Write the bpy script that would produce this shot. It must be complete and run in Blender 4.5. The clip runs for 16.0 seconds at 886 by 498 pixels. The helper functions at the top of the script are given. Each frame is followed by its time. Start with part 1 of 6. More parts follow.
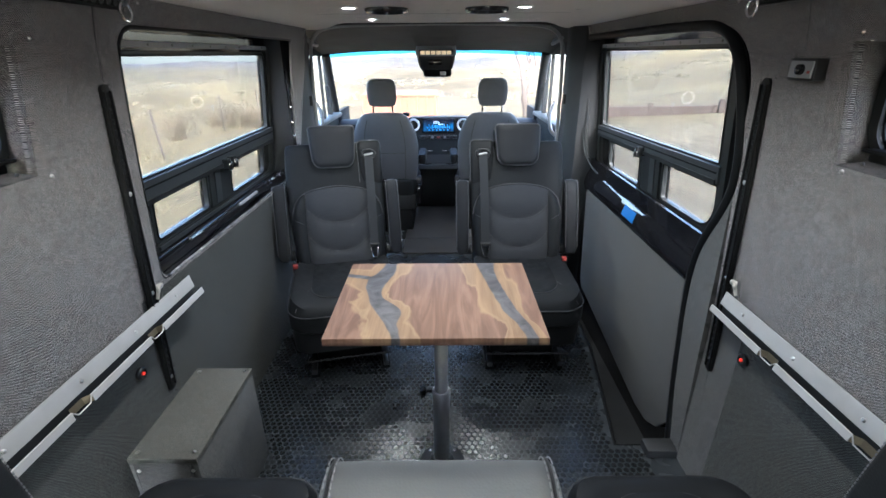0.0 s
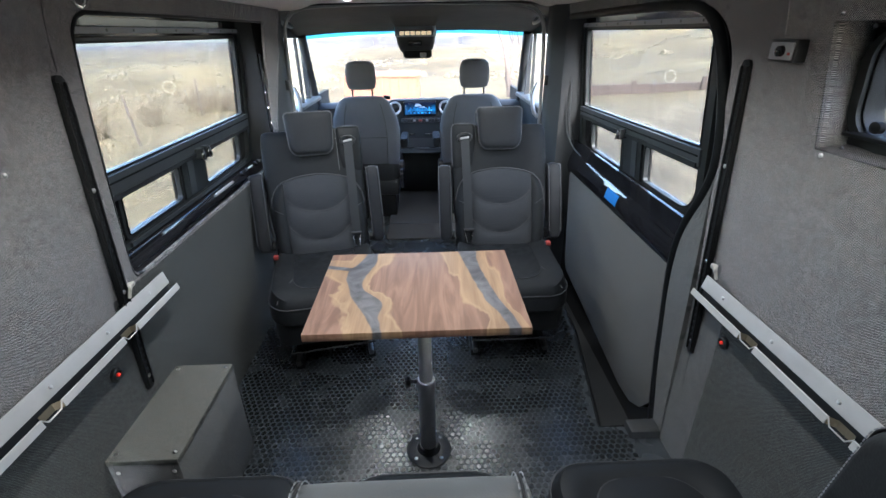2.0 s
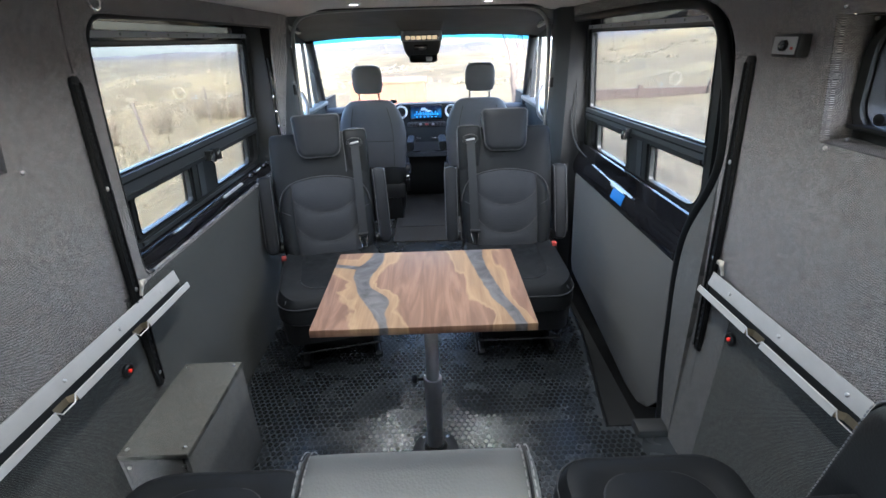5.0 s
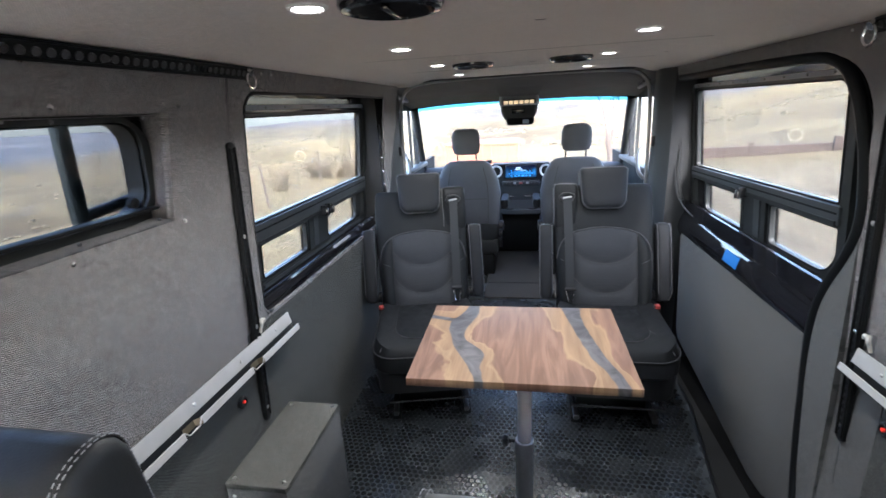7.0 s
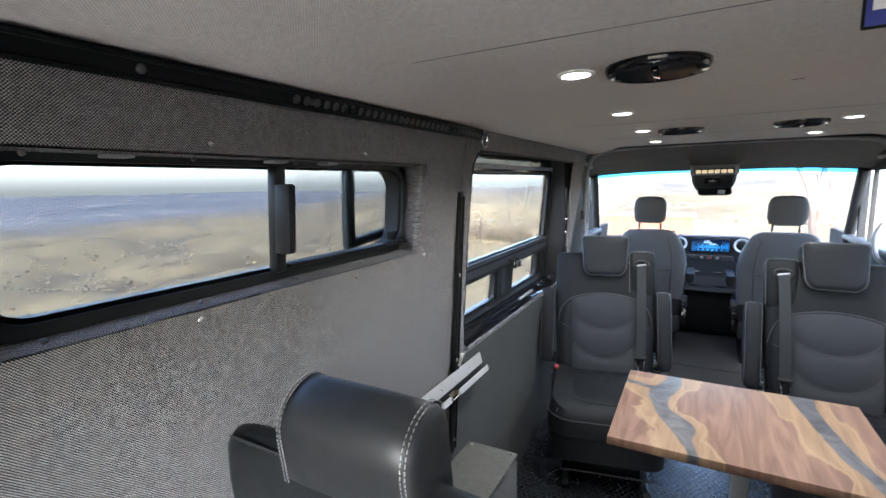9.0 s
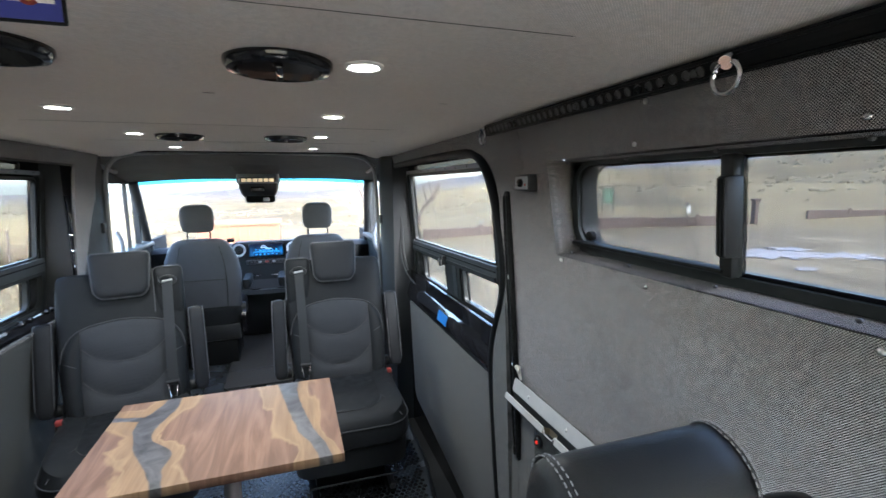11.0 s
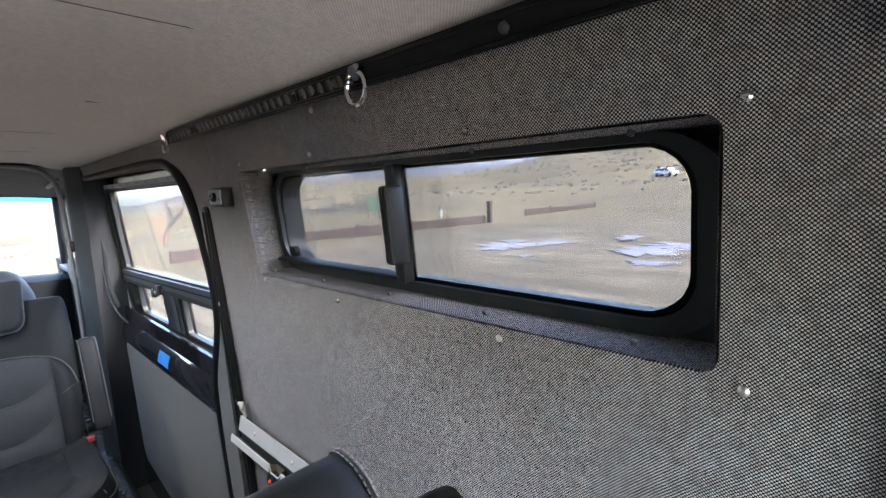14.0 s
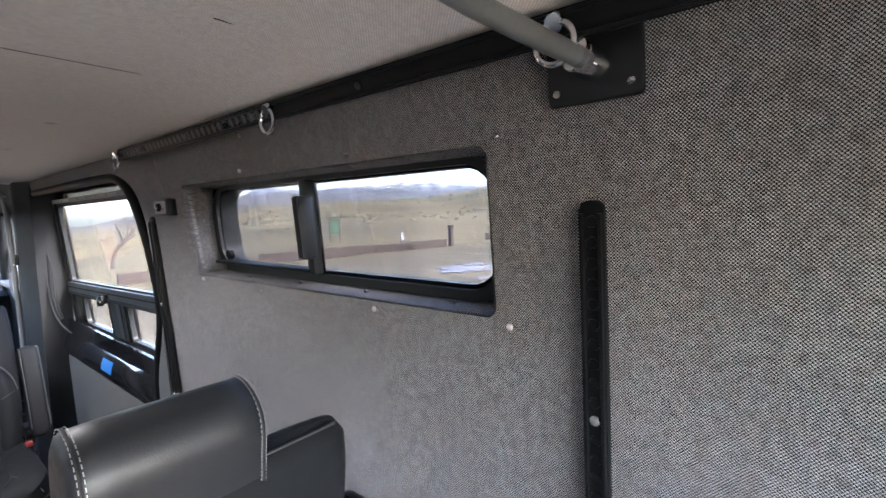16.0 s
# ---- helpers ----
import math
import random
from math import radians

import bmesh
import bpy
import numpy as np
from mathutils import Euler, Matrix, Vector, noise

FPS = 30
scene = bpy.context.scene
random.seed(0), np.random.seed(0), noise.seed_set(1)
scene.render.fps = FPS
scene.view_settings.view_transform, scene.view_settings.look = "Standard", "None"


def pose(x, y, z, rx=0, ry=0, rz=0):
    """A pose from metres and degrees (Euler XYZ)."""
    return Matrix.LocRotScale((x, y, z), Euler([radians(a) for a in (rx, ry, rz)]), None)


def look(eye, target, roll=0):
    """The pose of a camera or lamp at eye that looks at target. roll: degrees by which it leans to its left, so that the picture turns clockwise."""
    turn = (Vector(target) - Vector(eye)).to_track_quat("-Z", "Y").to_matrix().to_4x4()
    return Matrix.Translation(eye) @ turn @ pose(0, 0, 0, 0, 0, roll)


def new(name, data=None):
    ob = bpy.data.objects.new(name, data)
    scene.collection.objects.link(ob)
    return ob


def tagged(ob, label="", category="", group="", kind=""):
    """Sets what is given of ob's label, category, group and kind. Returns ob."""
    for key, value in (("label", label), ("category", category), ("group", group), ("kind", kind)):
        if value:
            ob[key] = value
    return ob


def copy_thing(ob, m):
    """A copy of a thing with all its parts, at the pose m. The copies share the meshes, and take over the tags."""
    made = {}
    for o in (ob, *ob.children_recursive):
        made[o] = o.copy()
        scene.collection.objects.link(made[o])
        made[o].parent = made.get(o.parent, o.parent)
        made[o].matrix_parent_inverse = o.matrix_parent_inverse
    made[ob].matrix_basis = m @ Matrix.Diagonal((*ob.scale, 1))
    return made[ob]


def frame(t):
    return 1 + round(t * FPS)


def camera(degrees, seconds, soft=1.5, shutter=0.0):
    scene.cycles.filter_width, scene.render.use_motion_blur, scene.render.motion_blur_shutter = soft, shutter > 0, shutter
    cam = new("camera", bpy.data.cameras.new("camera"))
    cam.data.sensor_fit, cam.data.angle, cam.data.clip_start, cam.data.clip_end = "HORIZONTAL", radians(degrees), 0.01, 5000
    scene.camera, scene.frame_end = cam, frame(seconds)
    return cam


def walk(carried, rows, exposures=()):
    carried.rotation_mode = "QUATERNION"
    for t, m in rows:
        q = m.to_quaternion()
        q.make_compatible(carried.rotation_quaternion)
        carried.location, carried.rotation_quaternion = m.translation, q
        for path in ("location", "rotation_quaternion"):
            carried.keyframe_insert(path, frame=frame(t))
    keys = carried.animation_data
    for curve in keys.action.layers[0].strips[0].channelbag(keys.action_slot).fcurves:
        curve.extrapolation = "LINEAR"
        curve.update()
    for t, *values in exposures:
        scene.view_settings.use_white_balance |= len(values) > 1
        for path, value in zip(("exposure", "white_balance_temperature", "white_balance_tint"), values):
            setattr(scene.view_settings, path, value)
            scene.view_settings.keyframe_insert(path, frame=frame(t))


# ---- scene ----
cam = camera(88.4, 16.0, 1.5, 0.12)
PATH = [
    (0, (0.024, 0.104, 1.438), (0.02, 1.942, 0.65), -0.4),
    (0.5, (0.023, 0.109, 1.443), (0.028, 1.922, 0.6), -0.4),
    (1, (0.03, 0.128, 1.454), (0.052, 1.934, 0.594), -0.5),
    (1.5, (0.039, 0.133, 1.45), (0.078, 1.94, 0.592), -0.7),
    (2, (0.044, 0.135, 1.45), (0.095, 1.94, 0.59), -1.0),
    (2.5, (0.043, 0.132, 1.444), (0.106, 1.932, 0.575), -1.1),
    (3, (0.049, 0.134, 1.435), (0.119, 1.931, 0.559), -1.3),
    (3.5, (0.056, 0.136, 1.434), (0.12, 1.938, 0.57), -1.4),
    (4, (0.051, 0.128, 1.438), (0.094, 1.935, 0.583), -1.5),
    (6.3, (0.039, 0.106, 1.425), (-0.008, 1.963, 0.683), -2.0),
    (6.5, (0.037, 0.105, 1.433), (-0.06, 1.971, 0.721), -2.2),
    (7, (0.014, 0.087, 1.433), (-0.339, 1.965, 0.843), -3.3),
    (7.5, (-0.082, -0.018, 1.413), (-0.903, 1.76, 1.007), -3.5),
    (8, (-0.169, -0.081, 1.413), (-1.245, 1.578, 1.111), -2.2),
    (8.2, (-0.18, -0.095, 1.416), (-1.313, 1.529, 1.135), -1.9),
    (10.3, (0.09, 0.056, 1.374), (0.05, 2.033, 1.078), -0.4),
    (10.5, (0.13, 0.057, 1.382), (0.291, 2.029, 1.089), -0.5),
    (11, (0.217, 0.048, 1.399), (0.838, 1.928, 1.117), -0.6),
    (11.5, (0.296, 0.034, 1.395), (1.223, 1.785, 1.126), -0.8),
    (12, (0.344, 0.019, 1.402), (1.486, 1.641, 1.149), -1.1),
    (12.5, (0.377, 0.018, 1.4), (1.66, 1.531, 1.142), -1.7),
    (13, (0.383, 0.014, 1.4), (1.745, 1.453, 1.128), -2.1),
    (13.5, (0.396, 0.015, 1.399), (1.809, 1.403, 1.123), -2.3),
    (14, (0.396, 0.018, 1.4), (1.832, 1.386, 1.135), -2.3),
    (14.5, (0.378, 0.017, 1.398), (1.794, 1.409, 1.156), -1.9),
    (15, (0.37, -0.028, 1.387), (1.733, 1.42, 1.181), -1.7),
    (15.5, (0.373, -0.108, 1.378), (1.77, 1.312, 1.203), -1.6),
    (16, (0.326, -0.232, 1.367), (1.876, 1.021, 1.202), -1.6),
]
walk(cam, [(t, look(eye, target, roll)) for t, eye, target, roll in PATH], [(0.0, 5.12, 5750, 7), (4.2, 5.12, 5750, 7), (7.0, 5.25, 5850, 11), (8.2, 5.3, 5900, 11), (10.4, 5.1, 5750, 5), (12.5, 5.3, 5850, 11), (14.0, 5.35, 5900, 12), (16.0, 5.3, 5950, 14)])

# ---- light ----
SUN_EL, SUN_ROT = radians(46), radians(165)
world = bpy.data.worlds.new("sky")
scene.world = world
world.use_nodes = True
wn = world.node_tree.nodes
sky = wn.new("ShaderNodeTexSky")
sky.sky_type, sky.sun_disc = "NISHITA", False
sky.sun_elevation, sky.sun_rotation = SUN_EL, SUN_ROT
sky.dust_density, sky.ozone_density, sky.air_density = 3.0, 1.0, 1.0
wn["Background"].inputs["Strength"].default_value = 0.17
world.node_tree.links.new(sky.outputs[0], wn["Background"].inputs["Color"])

sun_data = bpy.data.lights.new("sun", "SUN")
sun_data.energy, sun_data.angle, sun_data.color = 0.55, radians(30), (1.0, 0.95, 0.88)
sun = new("sun", sun_data)
sun.matrix_world = Matrix.Translation((0, 0, 30)) @ Euler((radians(90) - SUN_EL, 0, math.pi - SUN_ROT)).to_matrix().to_4x4()

LAMP_X, LAMP_Y, CEIL = 0.355, (0.912, 1.547, 2.176, 2.85), 1.613


def downlight(x, y):
    data = bpy.data.lights.new("downlight_glow", "AREA")
    data.shape, data.size, data.energy, data.color = "DISK", 0.05, 0.13, (1.0, 0.95, 0.88)
    data.spread = radians(140)
    ob = new("downlight_glow", data)
    ob.location = (x, y, CEIL - 0.012)
    return ob


for lamp_y in LAMP_Y:
    for lamp_x in (-LAMP_X, LAMP_X):
        downlight(lamp_x, lamp_y)


# ---- materials ----
class Nodes:
    """A small writer of node materials."""

    def __init__(self, name):
        self.mat = bpy.data.materials.new(name)
        self.mat.use_nodes = True
        self.n, self.l = self.mat.node_tree.nodes, self.mat.node_tree.links
        self.bsdf = self.n["Principled BSDF"]
        self.out = self.n["Material Output"]

    def put(self, socket, value):
        if isinstance(value, bpy.types.NodeSocket):
            self.l.new(value, socket)
        elif value is not None:
            socket.default_value = value

    def coord(self, kind="Object"):
        return self.n.new("ShaderNodeTexCoord").outputs[kind]

    def scaled(self, vec, s):
        m = self.n.new("ShaderNodeMapping")
        m.inputs["Scale"].default_value = s if hasattr(s, "__len__") else (s, s, s)
        self.l.new(vec, m.inputs["Vector"])
        return m.outputs[0]

    def noise(self, vec, scale, detail=4.0, rough=0.55, distort=0.0):
        t = self.n.new("ShaderNodeTexNoise")
        self.l.new(vec, t.inputs["Vector"])
        t.inputs["Scale"].default_value, t.inputs["Detail"].default_value = scale, detail
        t.inputs["Roughness"].default_value, t.inputs["Distortion"].default_value = rough, distort
        return t.outputs["Fac"]

    def math(self, op, a, b=0.0, c=None, clamp=False):
        m = self.n.new("ShaderNodeMath")
        m.operation, m.use_clamp = op, clamp
        self.put(m.inputs[0], a), self.put(m.inputs[1], b)
        if c is not None:
            self.put(m.inputs[2], c)
        return m.outputs[0]

    def mapped(self, value, a, b, c=0.0, d=1.0, smooth=False):
        m = self.n.new("ShaderNodeMapRange")
        m.interpolation_type = "SMOOTHSTEP" if smooth else "LINEAR"
        self.put(m.inputs["Value"], value)
        for k, v in (("From Min", a), ("From Max", b), ("To Min", c), ("To Max", d)):
            self.put(m.inputs[k], v)
        return m.outputs[0]

    def mix(self, fac, a, b):
        m = self.n.new("ShaderNodeMix")
        m.data_type = "RGBA"
        self.put(m.inputs["Factor"], fac)
        self.put(m.inputs[6], a if isinstance(a, bpy.types.NodeSocket) else (*a, 1.0))
        self.put(m.inputs[7], b if isinstance(b, bpy.types.NodeSocket) else (*b, 1.0))
        return m.outputs[2]

    def split(self, vec):
        s = self.n.new("ShaderNodeSeparateXYZ")
        self.l.new(vec, s.inputs[0])
        return s.outputs

    def bump(self, height, strength=0.3, distance=0.002):
        b = self.n.new("ShaderNodeBump")
        b.inputs["Strength"].default_value, b.inputs["Distance"].default_value = strength, distance
        self.l.new(height, b.inputs["Height"])
        self.l.new(b.outputs[0], self.bsdf.inputs["Normal"])

    def set(self, color=None, rough=None, metal=None, **more):
        for k, v in (("Base Color", color), ("Roughness", rough), ("Metallic", metal), *more.items()):
            if isinstance(v, tuple) and len(v) == 3:
                v = (*v, 1.0)
            self.put(self.bsdf.inputs[k.replace("_", " ")], v)
        return self

    def curve(self, value, points):
        c = self.n.new("ShaderNodeFloatCurve")
        line = c.mapping.curves[0]
        line.points[0].location, line.points[1].location = points[0], points[-1]
        for p in points[1:-1]:
            line.points.new(*p)
        c.mapping.update()
        self.put(c.inputs["Value"], value)
        return c.outputs[0]


def plain(name, color, rough, metal=0.0, grain=0.0, scale=200.0, bump=0.0, **more):
    """A surface of one colour with fine variation at two scales."""
    m = Nodes(name)
    v = m.coord()
    fine, broad = m.noise(v, scale), m.noise(v, 6.0, 3.0)
    both = m.math("ADD", m.math("MULTIPLY", fine, 0.5), m.math("MULTIPLY", broad, 0.5))
    g = max(grain, 0.08)
    m.set(m.mix(both, tuple(c * (1 - g) for c in color), tuple(min(1, c * (1 + g)) for c in color)),
          m.mapped(broad, 0.3, 0.7, max(0.02, rough - 0.06), min(1, rough + 0.06)), metal, **more)
    if bump:
        m.bump(fine, bump, 0.001)
    return m.mat


def weave(name, u, v, pitch, dark, light, tone=1.0):
    """Tweed-like woven cloth: light and dark threads in the plane of axes u and v."""
    m = Nodes(name)
    c = m.coord()
    ax = m.split(c)
    wob = m.noise(c, 22.0, 3.0)
    k = 2 * math.pi / pitch
    pu = m.math("MULTIPLY_ADD", wob, 2.2, m.math("MULTIPLY", ax[u], k))
    pv = m.math("MULTIPLY_ADD", wob, 2.6, m.math("MULTIPLY", ax[v], k))
    su, sv = m.math("SINE", pu), m.math("SINE", pv)
    knots = m.math("MULTIPLY", su, sv)
    speck = m.noise(m.scaled(c, 1.0 / pitch), 0.9, 2.0, 0.7)
    fac = m.mapped(m.math("MULTIPLY_ADD", m.math("SUBTRACT", speck, 0.5), 0.22, m.math("MULTIPLY_ADD", sv, 0.12, knots)), -0.06, 0.38, 0, 1, True)
    warm = m.noise(c, 45.0, 2.0)
    lightc = m.mix(m.mapped(warm, 0.4, 0.65), light, (light[0] * 1.0, light[1] * 0.94, light[2] * 0.91))
    col = m.mix(fac, dark, lightc)
    broad = m.noise(c, 3.0, 4.0)
    col = m.mix(m.mapped(broad, 0.35, 0.7, 0.0, 0.14), col, tuple(x * 0.8 for x in dark))
    slub = m.noise(c, 85.0, 4.0, 0.8)
    col = m.mix(m.mapped(slub, 0.42, 0.62, 0.0, 0.36), col, tuple(x * 0.75 for x in dark))
    m.set(col, 0.92, 0.0)
    m.bsdf.inputs["Specular IOR Level"].default_value = 0.2
    m.bump(fac, 0.5, 0.0012)
    return m.mat


M = {}
M["wall_cloth"] = weave("wall_cloth", 1, 2, 0.0040, (0.012, 0.0123, 0.0128), (0.53, 0.517, 0.514))
M["ledge_cloth"] = weave("ledge_cloth", 0, 1, 0.0040, (0.015, 0.0155, 0.016), (0.48, 0.468, 0.465))
# the wall's tweed with its light threads darkened, as shade in the recess
M["cheek_shade_cloth"] = weave("recess_shade_cloth", 0, 2, 0.0040, (0.012, 0.0123, 0.0128), (0.40, 0.39, 0.385))
M["ceil_cloth"] = weave("ceil_cloth", 0, 1, 0.0048, (0.60, 0.562, 0.538), (0.86, 0.813, 0.782))
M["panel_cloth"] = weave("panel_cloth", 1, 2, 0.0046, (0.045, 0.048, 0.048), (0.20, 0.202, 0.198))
# threads darkened partly to stand in for weaker light low on the wall
M["lower_cloth_dimmed"] = weave("lower_cloth_dimmed", 1, 2, 0.0046, (0.014, 0.0155, 0.015), (0.150, 0.158, 0.152))
M["end_cloth"] = weave("end_cloth", 0, 2, 0.0045, (0.045, 0.047, 0.047), (0.20, 0.20, 0.195))
M["top_cloth"] = weave("top_cloth", 0, 1, 0.0046, (0.028, 0.030, 0.027), (0.22, 0.22, 0.20))


def leather(name, color, rough=0.42):
    m = Nodes(name)
    c = m.coord()
    vor = m.n.new("ShaderNodeTexVoronoi")
    vor.inputs["Scale"].default_value = 420
    m.l.new(c, vor.inputs["Vector"])
    broad, mid = m.noise(c, 5.0, 4.0), m.noise(c, 28.0, 4.0)
    m.set(m.mix(broad, tuple(x * 0.8 for x in color), tuple(x * 1.2 for x in color)),
          m.mapped(mid, 0.3, 0.7, rough - 0.07, rough + 0.1), Specular_IOR_Level=0.07)
    m.bump(m.math("MULTIPLY_ADD", mid, 0.5, vor.outputs["Distance"]), 0.16, 0.0008)
    return m.mat


def perforated(name, color):
    m = Nodes(name)
    c = m.coord()
    vor = m.n.new("ShaderNodeTexVoronoi")
    vor.inputs["Scale"].default_value, vor.inputs["Randomness"].default_value = 260, 0.0
    m.l.new(c, vor.inputs["Vector"])
    holes = m.mapped(vor.outputs["Distance"], 0.12, 0.3)
    broad = m.noise(c, 7.0, 4.0)
    base = m.mix(broad, tuple(x * 0.85 for x in color), tuple(x * 1.15 for x in color))
    m.set(m.mix(holes, tuple(x * 0.4 for x in color), base), 0.6, Specular_IOR_Level=0.06)
    m.bump(holes, 0.3, 0.0008)
    return m.mat


M["leather"] = leather("black_leather", (0.0115, 0.0125, 0.0135), 0.44)
M["leather_hood"] = leather("black_leather_smooth", (0.016, 0.017, 0.019), 0.44)
M["hood_bench"] = leather("grey_black_headrest", (0.013, 0.014, 0.0155), 0.42)
M["hood_bench"].node_tree.nodes["Principled BSDF"].inputs["Specular IOR Level"].default_value = 0.42
# black leather coloured pale grey for the rear daylight shining on it
M["hood_sheen"] = leather("sheen_grey_headrest", (0.15, 0.157, 0.16), 0.45)
M["insert"] = perforated("perforated_leather", (0.031, 0.033, 0.036))
M["stitch"] = plain("pale_stitching", (0.26, 0.26, 0.27), 0.8)
M["stitch_dim"] = plain("grey_stitching", (0.028, 0.029, 0.031), 0.8)
M["seam"] = plain("dark_seam", (0.008, 0.008, 0.009), 0.6)
M["edge"] = plain("grey_piping", (0.018, 0.019, 0.021), 0.6)
M["black"] = plain("black_plastic", (0.011, 0.012, 0.013), 0.45, grain=0.2, bump=0.15, Specular_IOR_Level=0.3)
M["black_soft"] = plain("black_rubber", (0.007, 0.0075, 0.008), 0.5, grain=0.2, Specular_IOR_Level=0.08)
# coloured paler than the studs, for the light caught along their edges
M["rubber_floor"] = plain("rubber_floor", (0.028, 0.032, 0.035), 0.27, grain=0.12, scale=40, Specular_IOR_Level=0.5)
M["gloss"] = plain("gloss_black_paint", (0.006, 0.006, 0.007), 0.09, Coat_Weight=0.2, Coat_Roughness=0.03, Specular_IOR_Level=0.4)
M["anod"] = plain("black_anodised_metal", (0.008, 0.0085, 0.009), 0.5, 0.0, grain=0.25, Specular_IOR_Level=0.1)
M["frame"] = plain("black_window_frame", (0.013, 0.0145, 0.0145), 0.4, 0.0, grain=0.2, Specular_IOR_Level=0.3)
M["frame_grey"] = plain("charcoal_window_bar", (0.028, 0.031, 0.034), 0.36, 0.0, grain=0.15)
M["trim"] = plain("dark_grey_trim", (0.016, 0.017, 0.0185), 0.65, grain=0.15, bump=0.2, Specular_IOR_Level=0.25)
M["trim_light"] = plain("grey_trim", (0.22, 0.225, 0.235), 0.5, grain=0.1)
M["trim_mid"] = plain("mid_grey_trim", (0.19, 0.193, 0.20), 0.5, grain=0.1)
M["dash"] = plain("dash_plastic", (0.018, 0.0195, 0.0215), 0.65, grain=0.2, bump=0.2, Specular_IOR_Level=0.12)
M["dash_mid"] = plain("dash_lower_plastic", (0.036, 0.038, 0.041), 0.5, grain=0.15, bump=0.15, Specular_IOR_Level=0.25)
M["chrome"] = plain("chrome", (0.75, 0.75, 0.76), 0.12, 1.0)
M["screw_dark"] = plain("dark_screw", (0.10, 0.10, 0.10), 0.35, 0.9)
M["silver"] = plain("satin_silver_ring", (0.55, 0.55, 0.56), 0.35, 0.35)
M["screw"] = plain("screw_steel", (0.55, 0.54, 0.52), 0.28, 1.0)
M["zinc"] = plain("grey_zinc_tube", (0.17, 0.175, 0.17), 0.42, 0.5, grain=0.25, scale=160, bump=0.2)
M["steel"] = plain("steel_tube", (0.42, 0.42, 0.43), 0.36, 0.75, grain=0.15)
M["headliner"] = plain("dark_headliner", (0.013, 0.0135, 0.015), 0.9, grain=0.2, scale=500, bump=0.3)
M["belt"] = plain("seat_belt", (0.026, 0.0275, 0.029), 0.7, grain=0.2, scale=700, bump=0.3, Specular_IOR_Level=0.08)
M["red"] = plain("red_plastic", (0.22, 0.03, 0.025), 0.5)
M["tape"] = plain("blue_tape", (0.015, 0.15, 0.48), 0.6, grain=0.15)
M["white"] = plain("white_lamp_rim", (0.75, 0.74, 0.72), 0.4)
M["carpet"] = plain("grey_carpet", (0.026, 0.025, 0.0235), 0.95, grain=0.8, scale=90, bump=1.0)
M["well"] = plain("step_well_rubber", (0.012, 0.013, 0.0135), 0.65, grain=0.4, scale=60, bump=0.3)


def brushed():
    m = Nodes("brushed_aluminium")
    c = m.coord()
    streak = m.noise(m.scaled(c, (60, 3, 240)), 6.0, 3.0)
    broad = m.noise(c, 14.0, 4.0)
    m.set(m.mix(broad, (0.38, 0.37, 0.352), (0.52, 0.508, 0.485)), m.mapped(streak, 0.3, 0.7, 0.38, 0.55), 0.35)
    m.bump(streak, 0.08, 0.0005)
    return m.mat


M["alu"] = brushed()


def glowing(name, color, strength):
    m = Nodes(name)
    m.set(color, 0.4, Emission_Color=color, Emission_Strength=strength)
    return m.mat


M["led"] = glowing("lit_led_disc", (1.0, 0.96, 0.9), 2.0)
M["amber"] = glowing("lit_map_light", (1.0, 0.74, 0.45), 0.015)
M["redled"] = glowing("lit_red_dot", (1.0, 0.05, 0.03), 0.0025)


def glass(name, tint, extra=None):
    """A pane that lets light through and mirrors at grazing angles."""
    m = Nodes(name)
    clear, gloss, mixs = m.n.new("ShaderNodeBsdfTransparent"), m.n.new("ShaderNodeBsdfGlossy"), m.n.new("ShaderNodeMixShader")
    clear.inputs["Color"].default_value = (*tint, 1)
    gloss.inputs["Roughness"].default_value = 0.0
    fres = m.n.new("ShaderNodeFresnel")
    fres.inputs["IOR"].default_value = 1.45
    m.l.new(m.math("MULTIPLY", fres.outputs[0], 0.28), mixs.inputs[0])
    m.l.new(clear.outputs[0], mixs.inputs[1]), m.l.new(gloss.outputs[0], mixs.inputs[2])
    m.l.new(mixs.outputs[0], m.out.inputs["Surface"])
    return m.mat


# side pane and windshield tints are darkened to hold down the outside's brightness
M["glass"] = glass("side_glass", (0.49, 0.495, 0.50))
M["glass_cab"] = glass("cab_door_glass", (0.86, 0.87, 0.87))
M["glass_slot"] = glass("dark_vent_glass", (0.13, 0.125, 0.12))
M["glass_rear"] = glass("tinted_side_glass", (0.33, 0.335, 0.345))
M["windshield"] = glass("windshield_glass", (0.43, 0.415, 0.41))
M["tintband"] = glass("blue_sunband_glass", (0.06, 0.28, 0.46))


